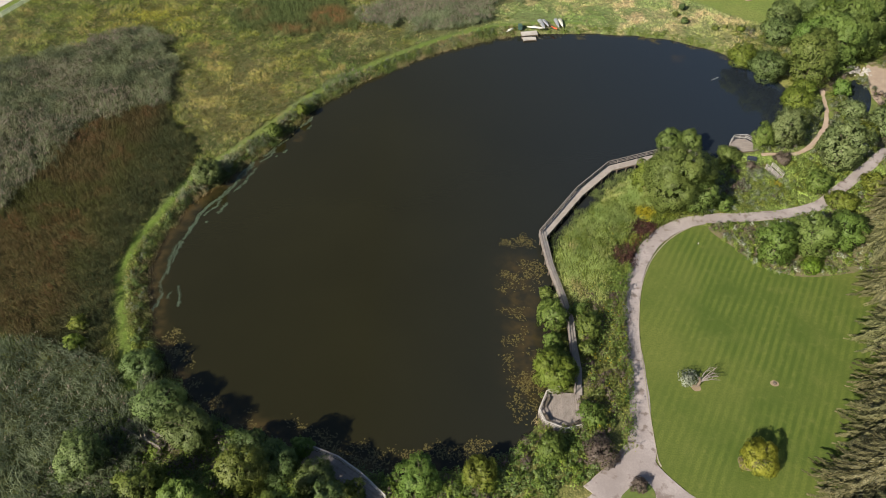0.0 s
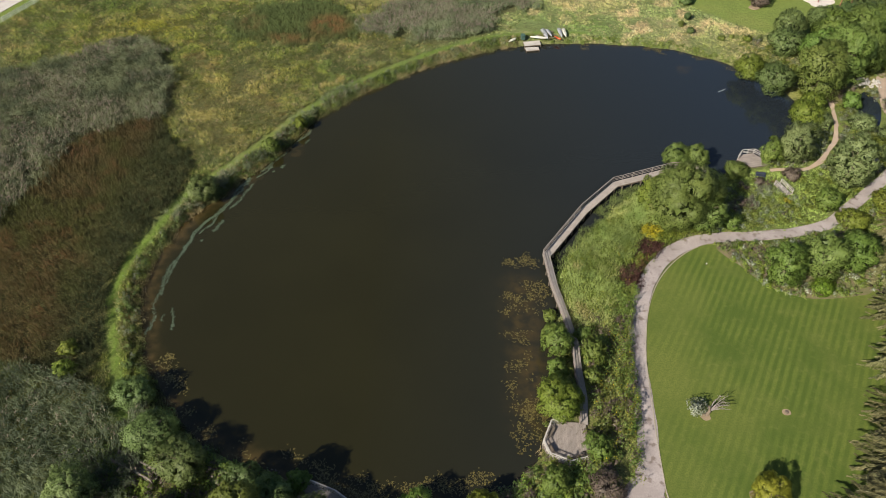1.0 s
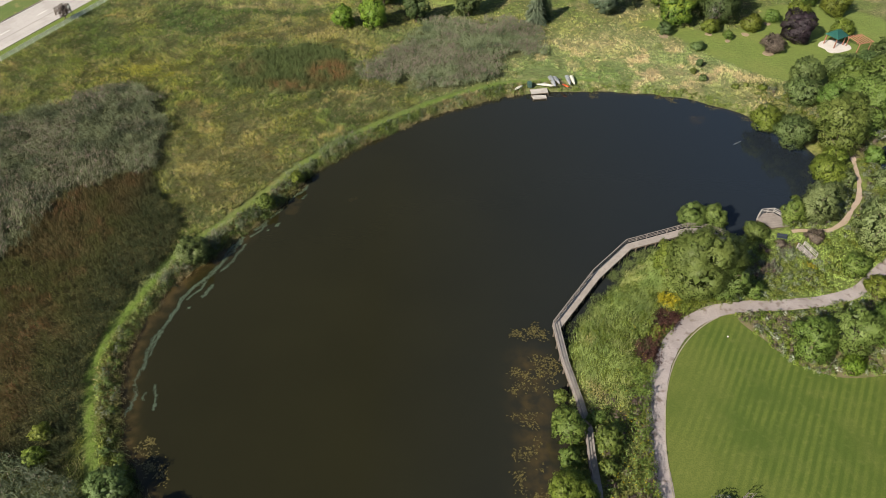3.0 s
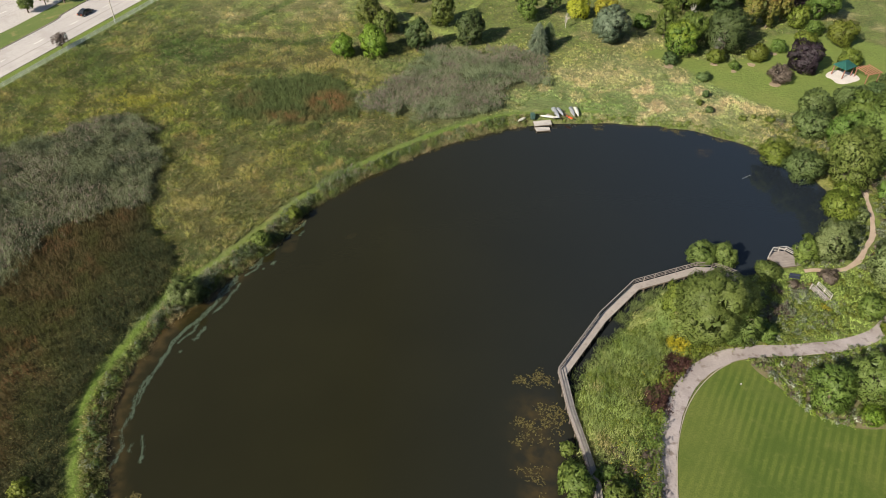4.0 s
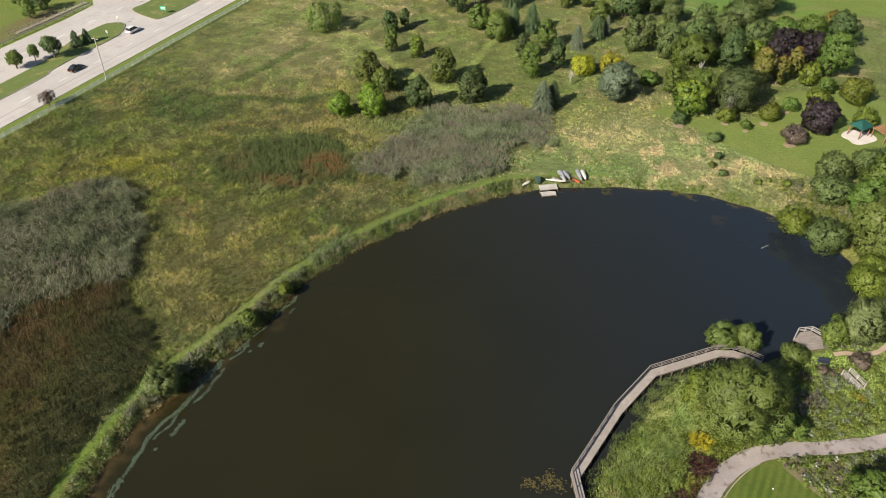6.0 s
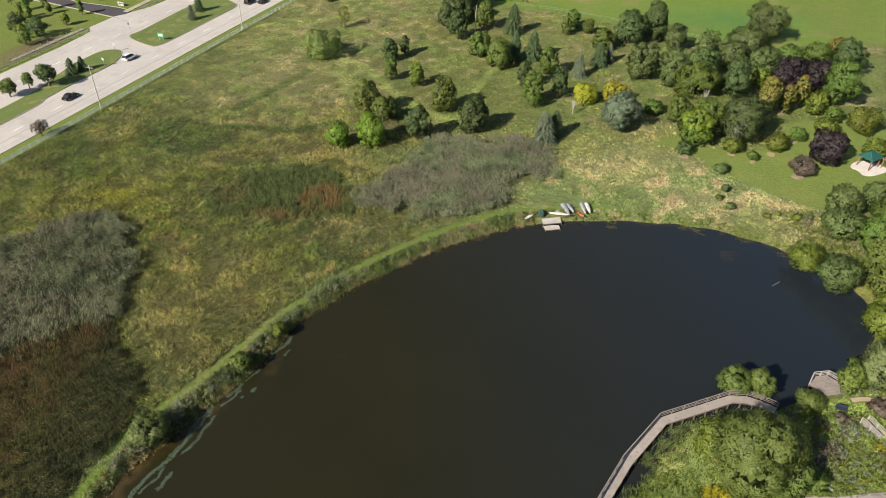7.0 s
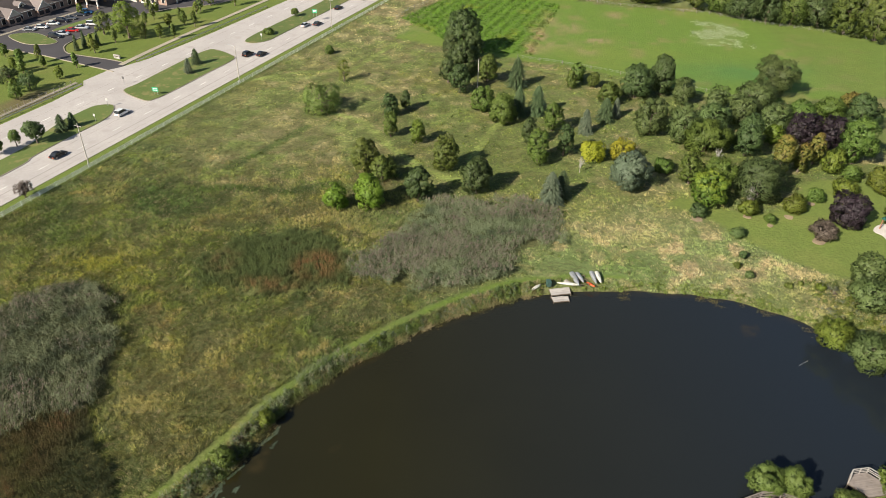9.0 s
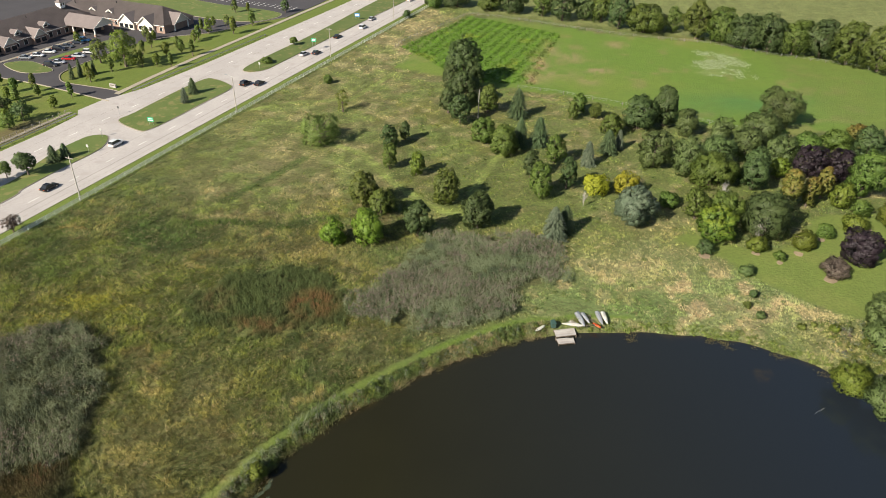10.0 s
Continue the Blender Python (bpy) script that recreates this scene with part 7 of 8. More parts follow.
# rocks, small pool
ROCK = []
for k in range(3):
    bm = bmesh.new()
    bmesh.ops.create_icosphere(bm, subdivisions=2, radius=0.5)
    for v in bm.verts:
        v.co *= 1 + 0.5 * (noise.noise(v.co * 1.7 + Vector((k * 5, 0, 0))))
        v.co.z *= 0.6
    ROCK.append(mesh_of(bm, "rock", STONE))
for k in range(90):
    cx, cy, sx, sy = ((93.2, 139.2, 2.6, 1.8), (82.5, 110.6, 1.6, 2.2), (85.0, 114.5, 1.4, 1.8), (71.6, 101.4, 0.8, 0.6), (43.0, 104.0, 1.4, 0.7))[0 if k < 56 else 1 if k < 72 else 2 if k < 80 else 3 if k < 83 else 4]
    ob = tagged(new("rock", ROCK[k % 3]), "pale rounded garden boulder among plants", "rock", "garden rocks")
    s = rng.uniform(0.35, 1.0)
    ob.matrix_basis = pose(cx + rng.uniform(-sx, sx), cy + rng.uniform(-sy, sy), 0.95, 0, 0, rng.uniform(0, 360)) @ Matrix.Diagonal((s, s * rng.uniform(0.7, 1), s, 1))
pool = flat("pool", curve([(88.2, 133), (91.4, 135.6), (92.2, 131.3), (90.6, 126.5), (87.8, 122.2), (85.6, 123.5), (86.6, 128.5)], True, 5), 0.93, WATER, "small dark garden pool", "pool")

# ---- garden bench ----
seat_at = thing("garden_bench", (59.3, 106.2, 0.9), -12, "dark painted garden bench on the grass", "bench")
for name, c, size in (("seat", (0, 0, 0.45), (1.7, 0.55, 0.06)), ("backrest", (0, 0.27, 0.78), (1.7, 0.06, 0.5)), ("leg", (-0.75, -0.2, 0.2), (0.08, 0.08, 0.5)), ("leg", (0.75, -0.2, 0.2), (0.08, 0.08, 0.5)), ("leg", (-0.75, 0.24, 0.2), (0.08, 0.08, 0.5)), ("leg", (0.75, 0.24, 0.2), (0.08, 0.08, 0.5))):
    bm = bmesh.new()
    box(bm, c, size)
    bmesh.ops.bevel(bm, geom=list(bm.edges), offset=0.012, segments=1, affect="EDGES")
    part(name, bm, BENCHPAINT, seat_at)

# ---- gazebo ----
gaz = thing("gazebo", (97.2, 179.4, 0.92), 32, "open garden shelter with a green metal hip roof", "gazebo")
ROOFGREEN = plain("green_metal_roof", (0.045, 0.175, 0.145), 0.35, 0.2)
REDWOOD = surface("red_cedar", (0.28, 0.12, 0.075), (0.22, 0.09, 0.06), 1.0, 9.0, 0.7)
bm = bmesh.new()
b4 = [bm.verts.new(p) for p in ((-2.2, -1.9, 2.6), (2.2, -1.9, 2.6), (2.2, 1.9, 2.6), (-2.2, 1.9, 2.6))]
t2 = [bm.verts.new(p) for p in ((-0.5, 0, 4.0), (0.5, 0, 4.0))]
for q in ((b4[0], b4[1], t2[1], t2[0]), (b4[1], b4[2], t2[1]), (b4[2], b4[3], t2[0], t2[1]), (b4[3], b4[0], t2[0])):
    bm.faces.new(q)
bmesh.ops.solidify(bm, geom=bm.faces[:], thickness=0.08)
part("roof", bm, ROOFGREEN, gaz)
for x in (-1.7, 1.7):
    for y in (-1.45, 1.45):
        bm = bmesh.new()
        box(bm, (x, y, 1.3), (0.2, 0.2, 2.7))
        part("post", bm, REDWOOD, gaz)
for a, b in (((-1.7, -1.45), (1.7, -1.45)), ((1.7, -1.45), (1.7, 1.45)), ((1.7, 1.45), (-1.7, 1.45)), ((-1.7, 1.45), (-1.7, -1.45))):
    bm = bmesh.new()
    beam(bm, (*a, 2.5), (*b, 2.5), 0.12, 0.24)
    part("beam", bm, REDWOOD, gaz)
pergola = thing("pergola", (102.4, 177.6, 0.92), 20, "open red timber pergola beside the shelter", "pergola")
for y in (-1.8, 1.8):
    for x in (-1.8, 1.8):
        bm = bmesh.new()
        box(bm, (x, y, 1.1), (0.16, 0.16, 2.3))
        part("post", bm, REDWOOD, pergola)
    bm = bmesh.new()
    beam(bm, (-2.1, y, 2.3), (2.1, y, 2.3), 0.1, 0.2)
    part("beam", bm, REDWOOD, pergola)
for k in range(6):
    bm = bmesh.new()
    beam(bm, (-2 + 0.8 * k, -2.2, 2.48), (-2 + 0.8 * k, 2.2, 2.48), 0.09, 0.16)
    part("rafter", bm, REDWOOD, pergola)
flat("patio", curve([(93.2, 178.6), (94.6, 180.6), (97.4, 181.8), (100.6, 180.2), (101.0, 177.4), (98.2, 175.6), (95.8, 174.8), (94.4, 175.4), (94.2, 177.0)], True, 5), 0.965, surface("pale_patio", (0.52, 0.48, 0.45), (0.44, 0.41, 0.385), 0.5, 5.0, 0.9, 0, 0.2), "pale concrete garden patio", "patio")

# ---- fences ----
fence = thing("roadside_fence", (0, 0, 0), 0, "white three-rail fence along the road verge", "fence")
for k in range(-24, 101):
    u = 2.45 * k
    a, b = road(u, 0), road(u + 2.45, 0)
    shared("post", WHITE_POST, fence, upright(*a, 0.7, 2.25))
    for h in (1.25, 1.63, 2.02):
        shared("rail", WHITE_RAIL, fence, stretch((*a, h), (*b, h)))


def wire_fence(line, spacing, label, height=1.25):
    t = thing("wire_fence", (0, 0, 0), 0, label, "fence")
    for a, b in zip(line, line[1:]):
        a, b = np.array(a, float), np.array(b, float)
        n = max(1, round(np.hypot(*(b - a)) / spacing))
        for k in range(n):
            p = a + (b - a) * k / n
            shared("post", GREY_POST, t, upright(p[0], p[1], 0.6, 0.9 + height))
        for h in (0.5, 0.9, 1.15):
            bm = bmesh.new()
            beam(bm, (*a, 0.9 + h), (*b, 0.9 + h), 0.025, 0.025)
            part("wire", bm, METAL, t)
    return t


wire_fence([(8.0, 386), (25.7, 379.5), (49.6, 367.8), (72.1, 357.0), (107.2, 347), (125.7, 334), (150, 323), (166.7, 313)], 5.0, "weathered post and wire fence of the field")
wire_fence([(-125.5, 226), (-121.8, 236.6), (-118.0, 246.5), (-115.0, 255.0)], 2.4, "brown split-rail fence along the road bank", 1.3)
wire_fence([(-21.8, 331), (-17.9, 341.5), (-6, 361), (8.0, 386)], 2.6, "wooden garden fence beside the crop", 1.6)
wire_fence([(23, 287), (38, 282), (56, 273), (80, 259), (92, 252)], 9.0, "sparse fence posts along the field")

# ---- road furniture ----
def utility_pole(x, y, h, arm, label):
    t = thing("utility_pole", (x, y, 0.8), ROAD_TURN, label, "utility pole")
    bm = bmesh.new()
    tube(bm, [(0, 0, -0.3), (0, 0, h * 0.5), (0, 0, h)], [0.16, 0.13, 0.10], 8)
    part("pole", bm, DEADWOOD, t)
    if arm is None:
        return
    if arm:
        bm = bmesh.new()
        beam(bm, (0, -1.1, h - 0.6), (0, 1.1, h - 0.6), 0.10, 0.12)
        part("cross_arm", bm, DEADWOOD, t)
        for y in (-0.95, 0.95, 0.0):
            bm = bmesh.new()
            tube(bm, [(0, y, h - 0.54), (0, y, h - 0.38)], [0.05, 0.03], 6)
            part("insulator", bm, STONE, t)
    else:
        bm = bmesh.new()
        tube(bm, [(0, 0, h - 0.2), (0, 0.9, h + 0.15), (0, 1.9, h + 0.2)], [0.05, 0.045, 0.04], 6)
        part("arm", bm, METAL, t)
        bm = bmesh.new()
        box(bm, (0, 2.2, h + 0.18), (0.25, 0.6, 0.12))
        part("lamp_head", bm, METAL, t)


for u, v, h, arm in ((23.0, 0.9, 11.3, True), (85.4, 1.2, 11.3, False), (146.7, 2.8, 11.0, True), (207.8, 5.4, 11.0, False)):
    utility_pole(*road(u, v), h, arm, "tall grey wooden utility pole by the road" if arm else "tall grey street lamp pole by the road")
utility_pole(8.6, 258.5, 9.2, None, "tall pale pole among dark trees")


def road_sign(u, v, w, h, z, colour, label):
    x, y = road(u, v)
    t = thing("road_sign", (x, y, 1.0), ROAD_TURN - 90 + 12, label, "road sign")
    for s in ((-0.3, 0.3) if w > 1 else (0,)):
        bm = bmesh.new()
        tube(bm, [(s * w, 0, -0.2), (s * w, 0, z + h * 0.9)], [0.05, 0.05], 6)
        part("post", bm, METAL, t)
    bm = bmesh.new()
    box(bm, (0, -0.07, z + h / 2), (w, 0.04, h))
    bmesh.ops.bevel(bm, geom=bm.edges[:], offset=0.015, segments=1, affect="EDGES")
    panel = part("panel", bm, plain("sign_face", colour, 0.4), t)
    if w > 1:
        for k in range(2):
            bm = bmesh.new()
            box(bm, (0, -0.096, z + h * (0.33 + 0.34 * k)), (w * 0.72, 0.01, h * 0.14))
            part("lettering", bm, WHITE, panel, "white lettering bars")


road_sign(66.0, 17.0, 1.9, 1.3, 1.1, (0.03, 0.30, 0.16), "green directional road sign on two posts")
road_sign(199.0, 18.9, 2.2, 1.5, 1.3, (0.06, 0.20, 0.42), "blue service road sign on two posts")
road_sign(152.0, 13.0, 1.9, 1.3, 3.0, (0.03, 0.30, 0.16), "green directional road sign on posts")
road_sign(43.7, 18.6, 0.6, 0.75, 1.7, (0.42, 0.42, 0.41), "small white road sign on a post")
road_sign(53.5, 23.5, 0.6, 0.75, 1.7, (0.42, 0.42, 0.41), "small white road sign on a post")
road_sign(122.8, 18.0, 0.6, 0.75, 1.7, (0.42, 0.42, 0.41), "small white road sign on a post")
road_sign(69.0, 31.7, 0.6, 0.75, 1.7, (0.10, 0.10, 0.10), "small dark road sign seen from behind")
road_sign(8.0, 2.6, 0.8, 1.0, 1.6, (0.72, 0.78, 0.76), "small pale road sign on the verge")


def guard_rail(u0, u1, v0, v1):
    t = thing("guard_rail", (0, 0, 0), 0, "galvanised steel guard rail on timber posts", "guard rail")
    n = round((u1 - u0) / 3.8)
    for k in range(n + 1):
        u, v = u0 + (u1 - u0) * k / n, v0 + (v1 - v0) * k / n
        shared("post", UNIT_PILE, t, upright(*road(u, v), 0.6, 1.65))
        if k < n:
            w = u0 + (u1 - u0) * (k + 1) / n
            bm = bmesh.new()
            beam(bm, (*road(u, v - 0.14), 1.5), (*road(w, v0 + (v1 - v0) * (k + 1) / n - 0.14), 1.5), 0.06, 0.32)
            part("rail", bm, METAL, t)


guard_rail(86, 160, 42.0, 40.6)
guard_rail(-40, 63, 41.4, 42.6)

# ---- cars ----
def car(x, y, turn, colour, label, tall=False, group="cars", z=0.95):
    t = thing("car", (x, y, z), turn, label, "car", group)
    L, W, H = (4.7, 1.9, 1.72) if tall else (4.6, 1.82, 1.45)
    belt = 0.95 if tall else 0.86
    paint = plain("car_paint", colour, 0.25, 0.3)
    bm = bmesh.new()
    side = [(-L / 2, 0.3), (-L / 2 + 0.05, belt - 0.12), (-L / 2 + 0.25, belt), (L * 0.22, belt), (L * 0.45, belt - 0.18), (L / 2, belt - 0.38), (L / 2, 0.3)]
    a = [bm.verts.new((x, -W / 2, h)) for x, h in side]
    b = [bm.verts.new((x, W / 2, h)) for x, h in side]
    bm.faces.new(a)
    bm.faces.new(b[::-1])
    for i in range(len(side)):
        bm.faces.new((a[i], b[i], b[(i + 1) % len(side)], a[(i + 1) % len(side)]))
    bmesh.ops.recalc_face_normals(bm, faces=bm.faces)
    bmesh.ops.bevel(bm, geom=bm.edges[:], offset=0.09, segments=2, affect="EDGES")
    part("body", bm, paint, t, smooth=False)
    back = -L / 2 + (0.18 if tall else 0.55)
    cab = [(back, belt), (back + (0.25 if tall else 0.65), H - 0.04), (L * 0.02, H - 0.04), (L * 0.25, belt)]
    bm = bmesh.new()
    a = [bm.verts.new((x, -W / 2 + 0.1 + (0.14 if h > belt else 0), h)) for x, h in cab]
    b = [bm.verts.new((x, W / 2 - 0.1 - (0.14 if h > belt else 0), h)) for x, h in cab]
    bm.faces.new(a)
    bm.faces.new(b[::-1])
    for i in range(4):
        bm.faces.new((a[i], b[i], b[(i + 1) % 4], a[(i + 1) % 4]))
    part("glazing", bm, GLASS, t, "dark tinted windows")
    bm = bmesh.new()
    box(bm, ((cab[1][0] + cab[2][0]) / 2, 0, H - 0.02), (cab[2][0] - cab[1][0] + 0.1, W - 0.46, 0.06))
    bmesh.ops.bevel(bm, geom=bm.edges[:], offset=0.025, segments=2, affect="EDGES")
    part("roof", bm, paint, t)
    for sx in (-0.3 * L, 0.31 * L):
        for sy in (-1, 1):
            bm = bmesh.new()
            tube(bm, [(sx, sy * (W / 2 - 0.2), 0.33), (sx, sy * (W / 2 + 0.01), 0.33)], [0.33, 0.33], 14)
            w = part("wheel", bm, RUBBER, t)
            bm = bmesh.new()
            tube(bm, [(sx, sy * (W / 2), 0.33), (sx, sy * (W / 2 + 0.025), 0.33)], [0.2, 0.19], 10)
            part("rim", bm, METAL, w)
    for sy in (-1, 1):
        bm = bmesh.new()
        box(bm, (L / 2 - 0.03, sy * (W / 2 - 0.3), belt - 0.42), (0.1, 0.36, 0.13))
        part("headlight", bm, STONE, t)
        bm = bmesh.new()
        box(bm, (-L / 2 + 0.03, sy * (W / 2 - 0.25), belt - 0.18), (0.1, 0.28, 0.16))
        part("tail_light", bm, ORANGE, t)
    return t


for u, v, col, tall, flip, text in ((50.9, 15.9, (0.75, 0.76, 0.76), True, 0, "white sport utility car on the road"), (107.0, 13.0, (0.015, 0.014, 0.016), True, 0, "black sport utility car on the road"), (109.2, 9.0, (0.02, 0.02, 0.024), False, 0, "dark saloon car on the road"),
                                    (144.2, 12.9, (0.55, 0.57, 0.60), False, 0, "silver saloon car on the road"), (147.7, 9.6, (0.05, 0.05, 0.06), False, 0, "dark grey saloon car on the road"), (170.4, 13.0, (0.015, 0.015, 0.015), False, 0, "black saloon car on the road"),
                                    (187.9, 10.4, (0.75, 0.75, 0.76), True, 0, "white sport utility car on the road"), (202.0, 13.2, (0.45, 0.47, 0.5), False, 0, "silver saloon car on the road"), (242.0, 12.5, (0.7, 0.7, 0.7), False, 0, "white saloon car on the road"), (24.0, 11.6, (0.02, 0.02, 0.022), False, 0, "black saloon car on the road")):
    car(*road(u, v), ROAD_TURN + 180 * flip, col, text, tall)
for x, y, col in ((-154.2, 304.6, (0.30, 0.32, 0.35)), (-151.3, 307.6, (0.75, 0.75, 0.76)), (-149.2, 312.2, (0.78, 0.78, 0.78)), (-147.2, 315.8, (0.02, 0.02, 0.03)), (-146.0, 319.5, (0.12, 0.13, 0.15)), (-144.2, 324.6, (0.05, 0.06, 0.08)), (-143.2, 328.0, (0.05, 0.22, 0.48)),
                  (-141.4, 297.2, (0.04, 0.04, 0.05)), (-140.1, 300.4, (0.55, 0.57, 0.62)), (-138.4, 304.6, (0.55, 0.03, 0.03)), (-136.6, 308.2, (0.6, 0.62, 0.65)), (-134.6, 313.0, (0.74, 0.74, 0.74))):
    car(x, y, ROAD_TURN - 90 + 25, col, "parked car in the asphalt lot", rng.random() < 0.35, "parked cars", 0.96)

# ---- parking lots and the long building ----
lot = [(-215, 300), (-152.2, 283.7), (-138.5, 279.1), (-124, 272.5), (-111.6, 266.7), (-107.5, 264.6), (-106.2, 272.4), (-112, 275.4), (-122, 278.4), (-129.4, 281.0), (-132.9, 285.4), (-134.3, 290), (-133.0, 297), (-129.5, 308), (-126.5, 318), (-121, 329), (-112, 337.5), (-100.5, 343.5), (-93.5, 350), (-85, 361),
       (-73, 372.5), (-63, 398), (-55, 425), (-150, 445), (-215, 420)]
flat("parking_lot", lot, 0.94, ASPHALT, "dark asphalt parking lot and drive", "parking lot")


def kerbed(name, outline, label, z=1.06):
    o = curve(outline, True, 4)
    base = flat(name, o, z, KERB, label, "planting island")
    c = o.mean(0)
    d = o - c
    bm = bmesh.new()
    slab(bm, [tuple(p) for p in o - d / np.linalg.norm(d, axis=1)[:, None] * 0.3], z - 0.05, z + 0.04)
    bmesh.ops.triangulate(bm, faces=[f for f in bm.faces if len(f.verts) > 4])
    part("turf", bm, TURF, base)


kerbed("planting_island", [(-158.5, 297.6), (-149.9, 290.2), (-143.5, 289.0), (-138.7, 290.8), (-139.8, 294.3), (-150, 301.5), (-156, 301)], "grassed island in the parking lot")
kerbed("planting_island", [(-146, 307.0), (-143.6, 306), (-134.5, 322), (-131.2, 331), (-133.5, 332.5), (-138, 324)], "narrow grassed strip between parked cars")
kerbed("planting_island", [(-172, 400), (-148, 387), (-126, 376.5), (-112.7, 369.5), (-97.4, 364), (-87.4, 363), (-79.5, 367.6), (-76, 377), (-85, 384), (-105, 391), (-121, 399), (-150, 413), (-172, 418)], "long grassed bank between drive and upper lot")
for edge in (lot[1:6], lot[6:21]):
    tagged(part("lot_kerb", ribbon(curve(edge, False, 4), 0.35, 0.7, 1.06), KERB), "pale concrete kerb of the lot", "kerb", kind="structure")
ROOF = surface("brown_shingles", (0.175, 0.146, 0.140), (0.145, 0.122, 0.118), 0.3, 3.0, 0.9, 0, 0.3)
BRICK = surface("tan_brick", (0.36, 0.25, 0.20), (0.30, 0.205, 0.165), 0.5, 6.0, 0.9, 0, 0.2)
SIDING = surface("cream_siding", (0.72, 0.66, 0.57), (0.66, 0.60, 0.52), 0.5, 6.0, 0.8, 0, 0.1)
house = thing("long_building", (*ROAD_ORIGIN, 0.9), ROAD_TURN, "long low building with brown shingle roofs and cream gables", "building")


def wing(u0, u1, v0, v1, wall, ridge, along, material, hip=0.0, overhang=0.5):
    """A wing of the building: walls below, a pitched roof above, in the building's own axes."""
    bm = bmesh.new()
    box(bm, ((u0 + u1) / 2, (v0 + v1) / 2, wall / 2), (u1 - u0, v1 - v0, wall))
    part("wall", bm, material, house)
    o = overhang
    bm = bmesh.new()
    lo = [bm.verts.new(p) for p in ((u0 - o, v0 - o, wall), (u1 + o, v0 - o, wall), (u1 + o, v1 + o, wall), (u0 - o, v1 + o, wall))]
    if along == "u":
        vm = (v0 + v1) / 2
        a, b = bm.verts.new((u0 - o + hip, vm, ridge)), bm.verts.new((u1 + o - hip, vm, ridge))
        q = ((lo[0], lo[1], b, a), (lo[1], lo[2], b), (lo[2], lo[3], a, b), (lo[3], lo[0], a))
    else:
        um = (u0 + u1) / 2
        a, b = bm.verts.new((um, v0 - o + hip, ridge)), bm.verts.new((um, v1 + o - hip, ridge))
        q = ((lo[1], lo[2], b, a), (lo[2], lo[3], b), (lo[3], lo[0], a, b), (lo[0], lo[1], a))
    faces = [bm.faces.new(f) for f in q]
    bmesh.ops.solidify(bm, geom=faces, thickness=0.15)
    part("roof", bm, ROOF, house)


TRIM = surface("cream_trim", (0.80, 0.77, 0.71), (0.74, 0.71, 0.65), 1.0, 8.0, 0.7, 0, 0.05)


def gable(u, v, w, h, facing, eave=3.0, depth=7.0, below=True):
    """A gabled bay that stands out from a wing: a cream front, a brick base and a pitched roof running back."""
    turn = Matrix.Translation((u, v, 0)) @ (Matrix.Rotation(radians(-90), 4, "Z") if facing == "u" else Matrix.Identity(4))

    def place(bm):
        bmesh.ops.transform(bm, matrix=turn, verts=bm.verts)
        return bm
    bm = bmesh.new()
    a = [bm.verts.new(p) for p in ((-w / 2, 0, eave), (w / 2, 0, eave), (0, 0, eave + h))]
    b = [bm.verts.new((p.co.x, 0.3, p.co.z)) for p in a]
    bm.faces.new(a)
    bm.faces.new(b[::-1])
    for k in range(3):
        bm.faces.new((a[k], b[k], b[(k + 1) % 3], a[(k + 1) % 3]))
    g = part("gable", place(bm), SIDING, house, "cream gable front")
    bm = bmesh.new()
    o = 0.45
    drop = h / (w / 2) * o
    for s in (-1, 1):
        q = [bm.verts.new(p) for p in ((s * (w / 2 + o), -0.5, eave - drop), (0, -0.5, eave + h + 0.06), (0, depth, eave + h + 0.06), (s * (w / 2 + o), depth, eave - drop))]
        f = bm.faces.new(q)
        r = bmesh.ops.extrude_face_region(bm, geom=[f])
        bmesh.ops.translate(bm, vec=(0, 0, 0.16), verts=[x for x in r["geom"] if isinstance(x, bmesh.types.BMVert)])
    part("roof", place(bm), ROOF, g)
    bm = bmesh.new()
    for s in (-1, 1):
        beam(bm, (s * (w / 2 + o), -0.55, eave - drop), (0, -0.55, eave + h + 0.06), 0.1, 0.32)
    part("barge_board", place(bm), TRIM, g)
    if below:
        bm = bmesh.new()
        box(bm, (0, 0.9, eave / 2), (w, 1.8, eave))
        part("wall", place(bm), BRICK if w < 7 else SIDING, g)
        n = max(1, round(w / 2.6))
        for k in range(n):
            x = (k + 0.5) * w / n - w / 2
            bm = bmesh.new()
            box(bm, (x, -0.02, 1.45), (w / n - 0.8, 0.1, 1.6))
            part("window", place(bm), GLASS, g)
            bm = bmesh.new()
            box(bm, (x, -0.05, 2.32), (w / n - 0.5, 0.12, 0.14))
            part("window_head", place(bm), TRIM, g)


def dormer(u, v, z, w, facing):
    """A small roof dormer with a white front and a dark window."""
    gable(u, v, w, 0.9, facing, z + 1.1, 3.0, False)
    bm = bmesh.new()
    box(bm, (0, 1.3, z + 0.5), (w, 2.6, 1.3))
    turn = Matrix.Translation((u, v, 0)) @ (Matrix.Rotation(radians(-90), 4, "Z") if facing == "u" else Matrix.Identity(4))
    bmesh.ops.transform(bm, matrix=turn, verts=bm.verts)
    d = part("dormer", bm, TRIM, house, "white roof dormer")
    bm = bmesh.new()
    box(bm, (0, -0.02, z + 0.6), (w * 0.55, 0.08, 0.7))
    bmesh.ops.transform(bm, matrix=turn, verts=bm.verts)
    part("window", bm, GLASS, d)


